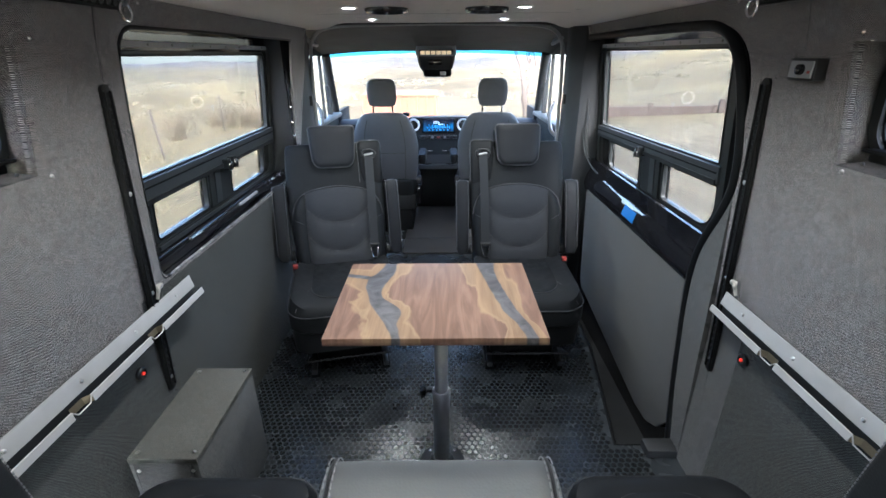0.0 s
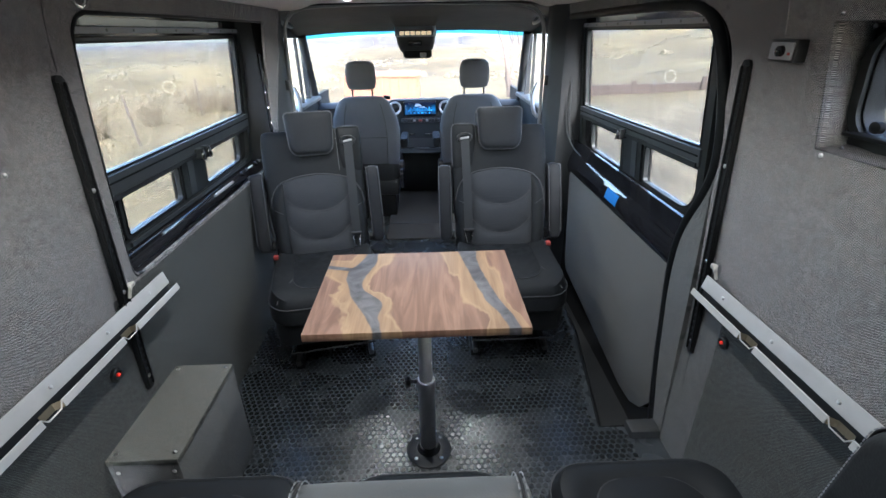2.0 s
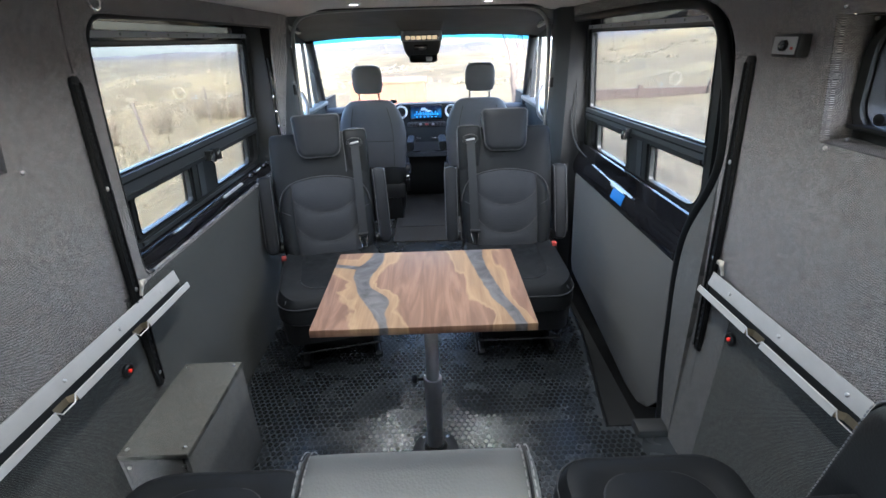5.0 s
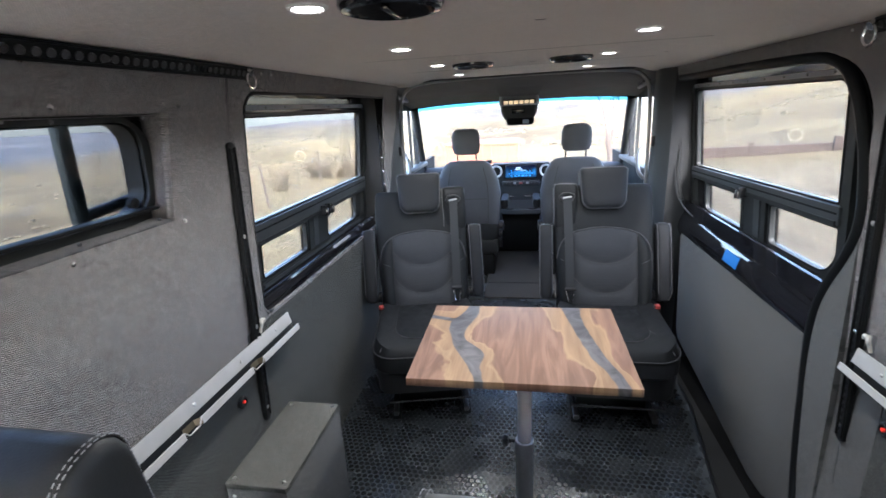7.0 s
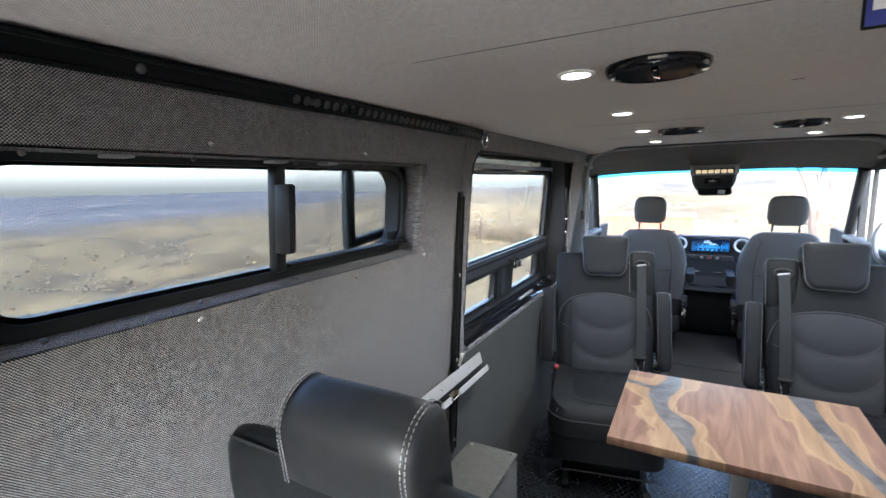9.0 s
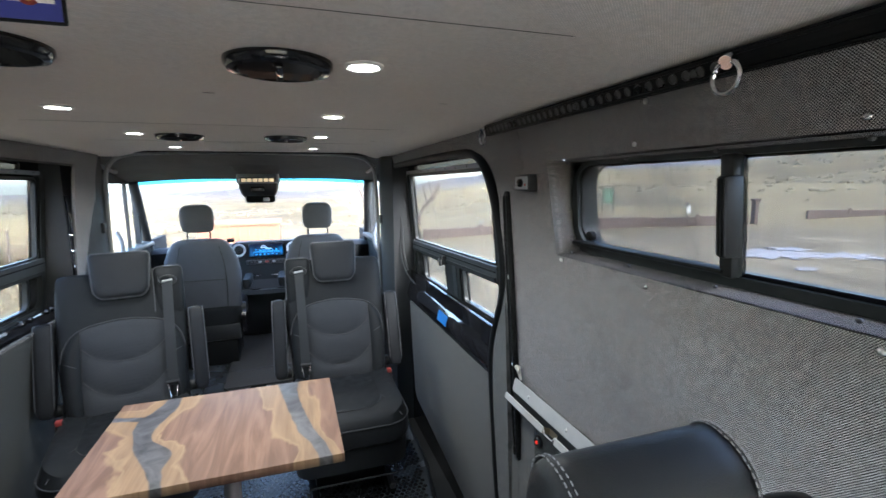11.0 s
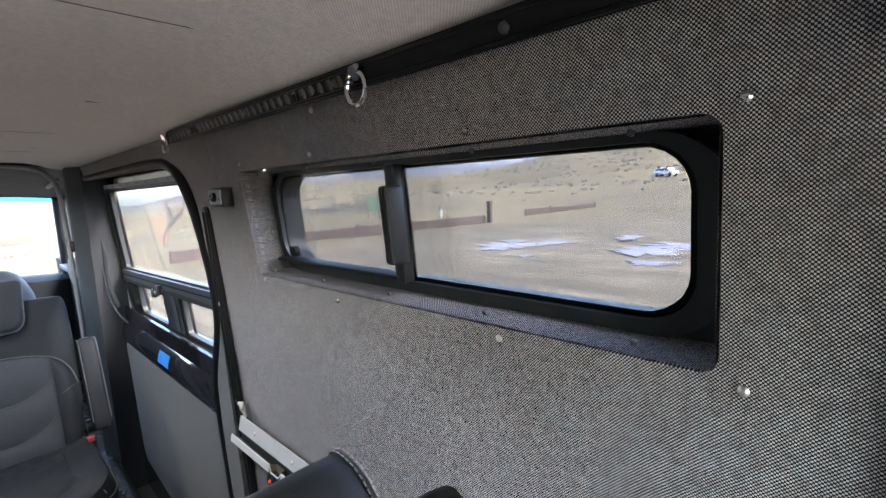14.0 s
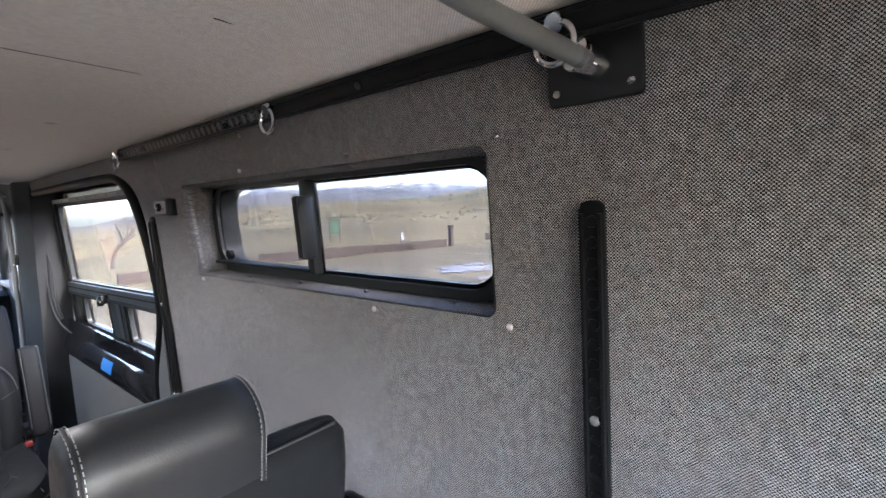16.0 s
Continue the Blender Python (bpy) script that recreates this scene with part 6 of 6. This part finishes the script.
def earth():
    m = Nodes("dry_grassland")
    c = m.coord()
    ax = m.split(c)
    big, mid, fine = m.noise(c, 0.012, 5.0), m.noise(c, 0.18, 5.0), m.noise(c, 3.0, 5.0)
    patch = m.noise(c, 0.035, 6.0, 0.6)
    grass = m.mix(m.mapped(patch, 0.35, 0.65), (0.088, 0.071, 0.041), (0.198, 0.161, 0.084))
    grass = m.mix(m.mapped(mid, 0.4, 0.7, 0, 0.55), grass, (0.125, 0.096, 0.055))
    grass = m.mix(m.mapped(fine, 0.45, 0.75, 0, 0.45), grass, (0.09, 0.072, 0.042))
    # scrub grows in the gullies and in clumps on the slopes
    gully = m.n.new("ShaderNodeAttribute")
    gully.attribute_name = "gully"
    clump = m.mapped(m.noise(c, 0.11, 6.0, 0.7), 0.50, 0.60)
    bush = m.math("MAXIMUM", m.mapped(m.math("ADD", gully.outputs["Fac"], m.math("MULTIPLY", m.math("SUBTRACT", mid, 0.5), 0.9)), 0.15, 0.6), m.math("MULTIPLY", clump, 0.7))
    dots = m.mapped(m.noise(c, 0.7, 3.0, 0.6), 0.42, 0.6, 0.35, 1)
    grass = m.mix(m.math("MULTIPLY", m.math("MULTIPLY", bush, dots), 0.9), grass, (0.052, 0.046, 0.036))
    dirt = m.mix(m.mapped(m.noise(c, 0.6, 6.0, 0.65), 0.35, 0.65), (0.118, 0.096, 0.062), (0.215, 0.178, 0.115))
    tracks = m.noise(m.scaled(c, (0.9, 0.16, 1)), 1.0, 6.0, 0.7, 0.8)
    dirt = m.mix(m.mapped(tracks, 0.40, 0.60, 0, 0.85), dirt, (0.084, 0.070, 0.046))
    ruts = m.noise(m.scaled(c, (2.2, 0.30, 1)), 1.0, 4.0, 0.6, 1.2)
    dirt = m.mix(m.mapped(ruts, 0.50, 0.62, 0, 0.7), dirt, (0.088, 0.073, 0.050))
    # the lot lies on the door's side of the van
    edge = m.math("ADD", ax[0], m.math("MULTIPLY", m.math("SUBTRACT", mid, 0.5), 6.0))
    lot = m.math("MULTIPLY", m.mapped(edge, -3.0, -0.5), m.mapped(m.math("MULTIPLY_ADD", ax[1], 0.55, edge), 27.0, 33.0, 1, 0))
    lot = m.math("MULTIPLY", lot, m.mapped(m.math("ADD", ax[1], m.math("MULTIPLY", mid, 6.0)), 16.0, 21.0, 1, 0.2))
    col = m.mix(lot, grass, dirt)
    # wooded plain and far ranges; blue-grey distance haze is painted into their colours
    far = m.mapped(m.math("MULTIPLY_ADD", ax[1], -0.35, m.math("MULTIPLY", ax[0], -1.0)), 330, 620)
    hazy_plain = m.mix(m.mapped(m.noise(m.scaled(c, (0.0030, 0.0009, 1)), 1.0, 8.0, 0.75), 0.42, 0.58), (0.034, 0.043, 0.056), (0.135, 0.13, 0.12))
    col = m.mix(m.math("MULTIPLY", far, 0.92), col, hazy_plain)
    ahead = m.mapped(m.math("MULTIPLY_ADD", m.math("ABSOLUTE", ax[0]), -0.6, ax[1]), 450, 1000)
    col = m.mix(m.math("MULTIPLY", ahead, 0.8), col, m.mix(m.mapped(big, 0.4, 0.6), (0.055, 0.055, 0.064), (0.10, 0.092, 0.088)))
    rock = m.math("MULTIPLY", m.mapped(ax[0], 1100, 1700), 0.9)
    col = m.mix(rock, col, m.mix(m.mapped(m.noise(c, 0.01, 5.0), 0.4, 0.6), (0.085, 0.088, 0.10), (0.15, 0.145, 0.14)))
    snow = m.math("MULTIPLY", m.mapped(ax[2], 130, 215), m.mapped(m.noise(c, 0.011, 6.0, 0.7), 0.45, 0.56))
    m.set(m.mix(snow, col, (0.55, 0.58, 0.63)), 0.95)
    m.bsdf.inputs["Specular IOR Level"].default_value = 0.1
    m.bump(m.math("ADD", fine, mid), 0.5, 0.06)
    return m.mat


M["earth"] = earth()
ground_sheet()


def puddle(x, y, w, d, seed):
    rnd = random.Random(seed)
    k = [rnd.uniform(0.10, 1.0) for _ in range(60)]
    k = [(k[i - 1] + k[i] * 1.6 + k[(i + 1) % 60]) / 3.6 for i in range(60)]
    z = max(land(x + w * a, y + d * b) for a in (-1, -.5, 0, .5, 1) for b in (-1, -.5, 0, .5, 1)) + 0.012
    bm = prism([(x + w * k[i] * math.cos(2 * math.pi * i / 60), y + d * k[i] * math.sin(2 * math.pi * i / 60)) for i in range(60)], lambda u, v, e: Vector((u, v, z + e)), -0.02, 0.0)
    return tagged(part("puddle", bm, M["water"]), "muddy rain puddle on the dirt lot", "puddle", "puddles")


M["water"] = plain("muddy_water", (0.20, 0.19, 0.187), 0.6, grain=0.35, scale=3, Specular_IOR_Level=0.06)
M["log"] = plain("weathered_timber", (0.068, 0.050, 0.040), 0.9, grain=0.5, scale=14, bump=0.5)
M["signgreen"] = plain("green_board", (0.10, 0.16, 0.10), 0.7, grain=0.2)
M["signpale"] = plain("pale_notice", (0.30, 0.30, 0.27), 0.8)
M["rust"] = plain("rusty_orange_steel", (0.27, 0.115, 0.065), 0.8, grain=0.4, scale=9)
M["bark"] = plain("grey_bark", (0.12, 0.098, 0.082), 0.95, grain=0.4, scale=40)
M["twig"] = plain("dry_scrub", (0.19, 0.15, 0.095), 0.95, grain=0.5, scale=20)
M["carwhite"] = plain("white_car_paint", (0.75, 0.76, 0.78), 0.25)
M["cardark"] = plain("dark_car_glass", (0.02, 0.025, 0.03), 0.15)
M["ladder"] = plain("dark_green_tube", (0.012, 0.020, 0.020), 0.4, 0.3)
for px, py, pw, pd, seed in ((13.5, 9.4, 1.6, 1.5, 3), (14.9, 8.4, 1.3, 1.0, 12), (14.8, 10.0, 0.9, 0.7, 21), (14.4, 5.0, 1.7, 1.6, 8), (15.9, 4.3, 1.3, 1.4, 30), (12.4, 4.2, 0.7, 0.9, 31), (17.4, 6.6, 1.3, 0.7, 5), (12.0, 7.6, 0.5, 0.4, 14)):
    puddle(px, py, pw, pd, seed)


def timber(a, b, h):
    """A low retaining wall of stacked squared logs from a to b."""
    a, b = Vector((*a, 0)), Vector((*b, 0))
    n = max(1, round((b - a).length / 2.4))
    t = thing("log_wall", (a.x, a.y, land(a.x, a.y)), "low wall of stacked weathered brown timbers", "log wall", "log walls")
    yaw = math.atan2(b.y - a.y, b.x - a.x)
    t.rotation_euler.z = yaw
    step = (b - a).length / n
    rnd = random.Random(int(a.x * 10))
    for k in range(n):
        for j in range(2):
            lift = rnd.uniform(-0.03, 0.02)
            part("timber", box(k * step + 0.03, (k + 1) * step - 0.03, -0.12 + rnd.uniform(-0.02, 0.02), 0.12, j * h / 2 - 0.03, (j + 1) * h / 2 - 0.02 + lift, 0.02, 1), M["log"], t)
    for k in range(n + 1):
        part("post", box(k * step - 0.09, k * step + 0.09, -0.15, -0.02, -0.1, h + 0.10 * (k % 2), 0.015, 1), M["log"], t)
    return t


timber((5.4, 18.2), (10.5, 18.5), 0.46), timber((10.7, 18.4), (16.0, 17.6), 0.50), timber((16.2, 17.6), (21.3, 16.6), 0.46), timber((27.2, 17.6), (34.2, 15.9), 0.5)


def notice_board(x, y):
    t = thing("notice_board", (x, y, land(x, y)), "green wooden trail notice board on two posts", "notice board")
    t.rotation_euler.z = radians(-38)
    for dx in (-0.36, 0.36):
        part("post", box(dx - 0.05, dx + 0.05, -0.05, 0.05, -0.2, 1.75, 0.01, 1), M["log"], t)
    part("board", box(-0.42, 0.42, -0.04, 0.02, 0.55, 1.62, 0.01, 1), M["signgreen"], t, "green board")
    part("cap", box(-0.50, 0.50, -0.16, 0.14, 1.70, 1.78, 0.01, 1), M["log"], t)
    return t


notice_board(21.4, 27.0)
sg = thing("trail_marker", (18.2, 17.1, land(18.2, 17.1)), "small pale notice on a short post", "sign")
part("post", box(-0.04, 0.04, -0.04, 0.04, -0.1, 1.15, 0.01, 1), M["log"], sg)
part("notice", box(-0.14, 0.14, -0.07, -0.045, 0.62, 0.98), M["signpale"], sg, "pale notice")
gp = thing("gate_post", (21.8, 16.5, land(21.8, 16.5)), "tall weathered timber gate post", "post")
part("post", box(-0.12, 0.12, -0.12, 0.12, -0.1, 1.25, 0.02, 1), M["log"], gp)
part("cap", box(-0.2, 0.2, -0.14, 0.14, 1.12, 1.26, 0.02, 1), M["log"], gp)


def parked_car(x, y, yaw):
    t = thing("parked_car", (x, y, land(x, y) + 0.02), "white car parked far off on the dirt", "car")
    t.rotation_euler.z = radians(yaw)
    side = [(-2.2, 0.45), (-2.15, 0.95), (-1.5, 1.05), (-0.75, 1.62), (1.3, 1.66), (2.1, 1.15), (2.2, 0.5)]
    part("body", prism(side, lambda u, v, d: Vector((u, d, v)), -0.85, 0.85, 0.08), M["carwhite"], t)
    part("window_band", prism([(-1.25, 1.08), (-0.7, 1.52), (1.2, 1.55), (1.8, 1.10)], lambda u, v, d: Vector((u, d, v)), -0.86, 0.86), M["cardark"], t)
    for wx in (-1.4, 1.4):
        for wy in (-0.8, 0.8):
            part("wheel", turned([(0.33, -0.1), (0.36, -0.06), (0.36, 0.06), (0.33, 0.1)], 16, Matrix.Translation((wx, wy, 0.36)) @ Euler((radians(90), 0, 0)).to_matrix().to_4x4()), M["black_soft"], t)
    return t


parked_car(94.0, 29.5, 70)


def steel_bin(x, y):
    t = thing("steel_bin", (x, y, land(x, y) - 0.02), "rusty orange ribbed steel container", "container")
    part("body", box(-1.24, 1.24, -0.9, 0.9, 0.05, 1.12, 0.02, 1), M["rust"], t)
    for k in range(9):
        part("rib", box(-1.2 + k * 0.3 - 0.04, -1.2 + k * 0.3 + 0.04, -0.95, -0.90, 0.1, 1.06, 0.01, 1), M["rust"], t)
    part("rim", box(-1.28, 1.28, -0.95, 0.95, 1.06, 1.14, 0.01, 1), M["rust"], t)
    return t


steel_bin(-1.43, 16.9)


def bare_tree(x, y, height, seed, lean=0.0):
    """A leafless tree: a tapered trunk with forking limbs and twigs."""
    rnd = random.Random(seed)
    t = thing("bare_tree", (x, y, land(x, y) - 0.05), "leafless grey-brown tree with forking branches", "tree", "bare trees")
    limbs, twigs = bmesh.new(), bmesh.new()

    def grow(p, way, length, r, depth):
        pts = [p]
        for k in range(4):
            way = (way + Vector((rnd.uniform(-.22, .22), rnd.uniform(-.22, .22), rnd.uniform(-.05, .14)))).normalized()
            pts.append(pts[-1] + way * length / 4)
        bm = limbs if depth > 2 else twigs
        rings, n = [], 7 if depth > 2 else 4
        for i, q in enumerate(pts):
            rr_ = r * (1 - 0.42 * i / 4)
            u = way.orthogonal().normalized()
            w = way.cross(u)
            rings.append([q + rr_ * (math.cos(2 * math.pi * j / n) * u + math.sin(2 * math.pi * j / n) * w) for j in range(n)])
        loft(rings, True, True, bm)
        if depth:
            for _ in range(rnd.choice((2, 3, 3))):
                side = Vector((rnd.uniform(-1, 1), rnd.uniform(-1, 1), rnd.uniform(0.1, 0.9))).normalized()
                grow(pts[rnd.choice((2, 3, 4))], (way * 0.8 + side * 0.75).normalized(), length * rnd.uniform(0.58, 0.8), r * 0.55, depth - 1)

    grow(Vector((0, 0, 0)), Vector((lean, 0.0, 1)).normalized(), height * 0.36, height * 0.035, 5)
    part("trunk", limbs, M["bark"], t)
    part("crown", twigs, M["bark"], t, "bare fine twigs")
    return t


bare_tree(3.45, 19.5, 4.6, 4, -0.05), bare_tree(7.6, 27.0, 4.0, 9)


def scrub(x, y, size, seed):
    """A dry bush: many thin stems that fan out."""
    rnd = random.Random(seed)
    bm = bmesh.new()
    for _ in range(46):
        a, tilt = rnd.uniform(0, 6.283), rnd.uniform(0.05, 1.0)
        way = Vector((math.cos(a) * tilt, math.sin(a) * tilt, 1)).normalized()
        ln = size * rnd.uniform(0.5, 1.0)
        p = Vector((rnd.uniform(-.2, .2) * size, rnd.uniform(-.2, .2) * size, -0.03))
        q = p + way * ln * 0.6 + Vector((0, 0, 0.02))
        e = q + (way + Vector((rnd.uniform(-.5, .5), rnd.uniform(-.5, .5), rnd.uniform(-.3, .2)))) * ln * 0.4
        tube([p, q, e], 0.008 * size + 0.003, 3, bm)
        for _ in range(3):
            g = p.lerp(e, rnd.uniform(0.5, 1.0))
            tube([g, g + Vector((rnd.uniform(-1, 1), rnd.uniform(-1, 1), rnd.uniform(0, 1))) * ln * 0.22], 0.005 * size + 0.002, 3, bm)
    t = thing("dry_bush", (x, y, land(x, y)), "leafless brown bush in dry grass", "bush", "dry bushes")
    part("stems", bm, M["twig"], t)
    return t


rnd_out = random.Random(17)
for k in range(8):
    scrub(-5.6 - rnd_out.uniform(0, 4.6), 14.5 + rnd_out.uniform(-2.4, 3.5), rnd_out.uniform(0.6, 1.05), k)
for k in range(5):
    scrub(-20 - rnd_out.uniform(-2, 4), 21 + rnd_out.uniform(-3, 3), rnd_out.uniform(1.0, 1.6), 60 + k)


def sagebrush():
    """Low scrub on the hills all round: each clump a few crossed, ragged tufts."""
    verts, faces = [], []
    rnd = random.Random(23)
    count = 0
    while count < 4200:
        east = rnd.random() < 0.45
        az = radians(rnd.uniform(14, 84) if east else rnd.uniform(-84, 12))
        r = (52 if east else 30) * (11.0 if not east else 15.0) ** (rnd.random() ** 0.8)
        x, y = r * math.sin(az), r * math.cos(az)
        z, deep = relief(x, y)
        patch = noise.noise(Vector((x / 40, y / 40, 17))) + 0.6 * noise.noise(Vector((x / 11, y / 11, 19)))
        if rnd.random() > deep * 1.6 + max(0.03, patch * 0.9):
            continue
        count += 1
        size = rnd.uniform(0.16, 0.40) * (1 + min(1.8, r / 150))
        for k in range(4):
            a0 = rnd.uniform(0, 6.283)
            cx, cy = x + size * 0.5 * math.cos(a0), y + size * 0.5 * math.sin(a0)
            n, b = 5, len(verts)
            h = size * rnd.uniform(0.5, 1.1)
            verts += [(cx + size * rnd.uniform(0.5, 1.0) * math.cos(6.283 * j / n), cy + size * rnd.uniform(0.5, 1.0) * math.sin(6.283 * j / n), z - 0.15) for j in range(n)]
            verts += [(cx + size * rnd.uniform(0.3, 0.75) * math.cos(6.283 * (j + 0.5) / n), cy + size * rnd.uniform(0.3, 0.75) * math.sin(6.283 * (j + 0.5) / n), z + h * rnd.uniform(0.5, 0.9)) for j in range(n)]
            verts.append((cx, cy, z + h))
            for j in range(n):
                i = (j + 1) % n
                faces += [(b + j, b + i, b + n + j), (b + i, b + n + i, b + n + j), (b + n + j, b + n + i, b + 2 * n)]
    me = bpy.data.meshes.new("sagebrush")
    me.from_pydata(verts, [], faces)
    me.materials.append(M["sage"])
    return tagged(new("sagebrush", me), "low grey-brown sagebrush scattered over the hills", "scrub", kind="stuff")


M["sage"] = plain("grey_brown_scrub", (0.135, 0.115, 0.072), 0.95, grain=0.6, scale=1.5)
sagebrush()


def tall_grass():
    """Dry grass on the slope beside the van, thick enough to read as a field."""
    verts, faces = [], []
    rnd = random.Random(5)
    for _ in range(26000):
        d = 3.4 + 14 * rnd.random() ** 1.4
        x, y = -d, rnd.uniform(-6, 26)
        if x > -4.6 + 0.6 * noise.noise(Vector((y / 2, 0, 0))):
            continue
        z = land(x, y)
        h = rnd.uniform(0.04, 0.11) * (0.6 + 0.8 * max(0, 0.5 + noise.noise(Vector((x / 2, y / 2, 9)))))
        a = rnd.uniform(0, 6.283)
        w = 0.008 + 0.0008 * d
        bend = rnd.uniform(0.02, 0.14)
        b = len(verts)
        ca, sa = math.cos(a), math.sin(a)
        verts += [(x - w * ca, y - w * sa, z - 0.02), (x + w * ca, y + w * sa, z - 0.02), (x + bend * sa, y - bend * ca, z + h)]
        faces.append((b, b + 1, b + 2))
    me = bpy.data.meshes.new("dry_grass")
    me.from_pydata(verts, [], faces)
    me.materials.append(M["straw"])
    return tagged(new("dry_grass", me), "tall dry straw-coloured grass on the slope", "grass", kind="stuff")


M["straw"] = plain("dry_straw", (0.25, 0.20, 0.112), 0.9, grain=0.3, scale=3)
tall_grass()
for x, y, tiltx in ((-6.6, 10.9, 6), (-7.2, 15.5, -3), (-6.0, 6.2, 2), (-7.9, 20.5, 4)):
    f = thing("fence_post", (x, y, land(x, y)), "thin leaning steel fence post in dry grass", "fence post", "fence posts")
    f.rotation_euler.x = radians(tiltx)
    part("post", box(-0.025, 0.025, -0.02, 0.02, -0.2, 1.15, 0.004, 1), M["bark"], f)


def roof_ladder():
    """Dark tubes just outside the rear side window."""
    t = thing("roof_ladder", (-1.02, 1.0, 0.3), "dark painted tube ladder fixed outside the window", "ladder")
    part("rail", tube([(0.0, -0.07, 0.0), (0.0, -0.035, 0.7), (0.0, 0.0, 1.4)], 0.019, 10), M["ladder"], t)
    part("rail", tube([(0.0, 0.33, 0.0), (0.0, 0.365, 0.7), (0.0, 0.40, 1.4)], 0.019, 10), M["ladder"], t)
    for z in (0.3, 0.62, 0.952, 1.27):
        part("rung", tube([(0.0, -0.07 + z * 0.05, z - 0.02), (0.0, 0.33 + z * 0.05, z + 0.02)], 0.015, 10), M["ladder"], t)
    part("bracket", tube([(0.03, 0.365, 0.7), (0.09, 0.365, 0.7)], 0.012, 8), M["ladder"], t)
    part("bracket", tube([(0.03, -0.06, 0.3), (0.09, -0.06, 0.3)], 0.012, 8), M["ladder"], t)
    return t


roof_ladder()
setting("roof_skin", box(-0.99, 1.04, -1.4, 4.42, CEIL + 0.05, CEIL + 0.09), M["carwhite"], "painted van roof above the ceiling", "roof")
setting("floor_pan", box(-0.99, 1.04, -1.4, 5.2, -0.36, -0.30), M["black"], "black underbody below the floor", "underbody")
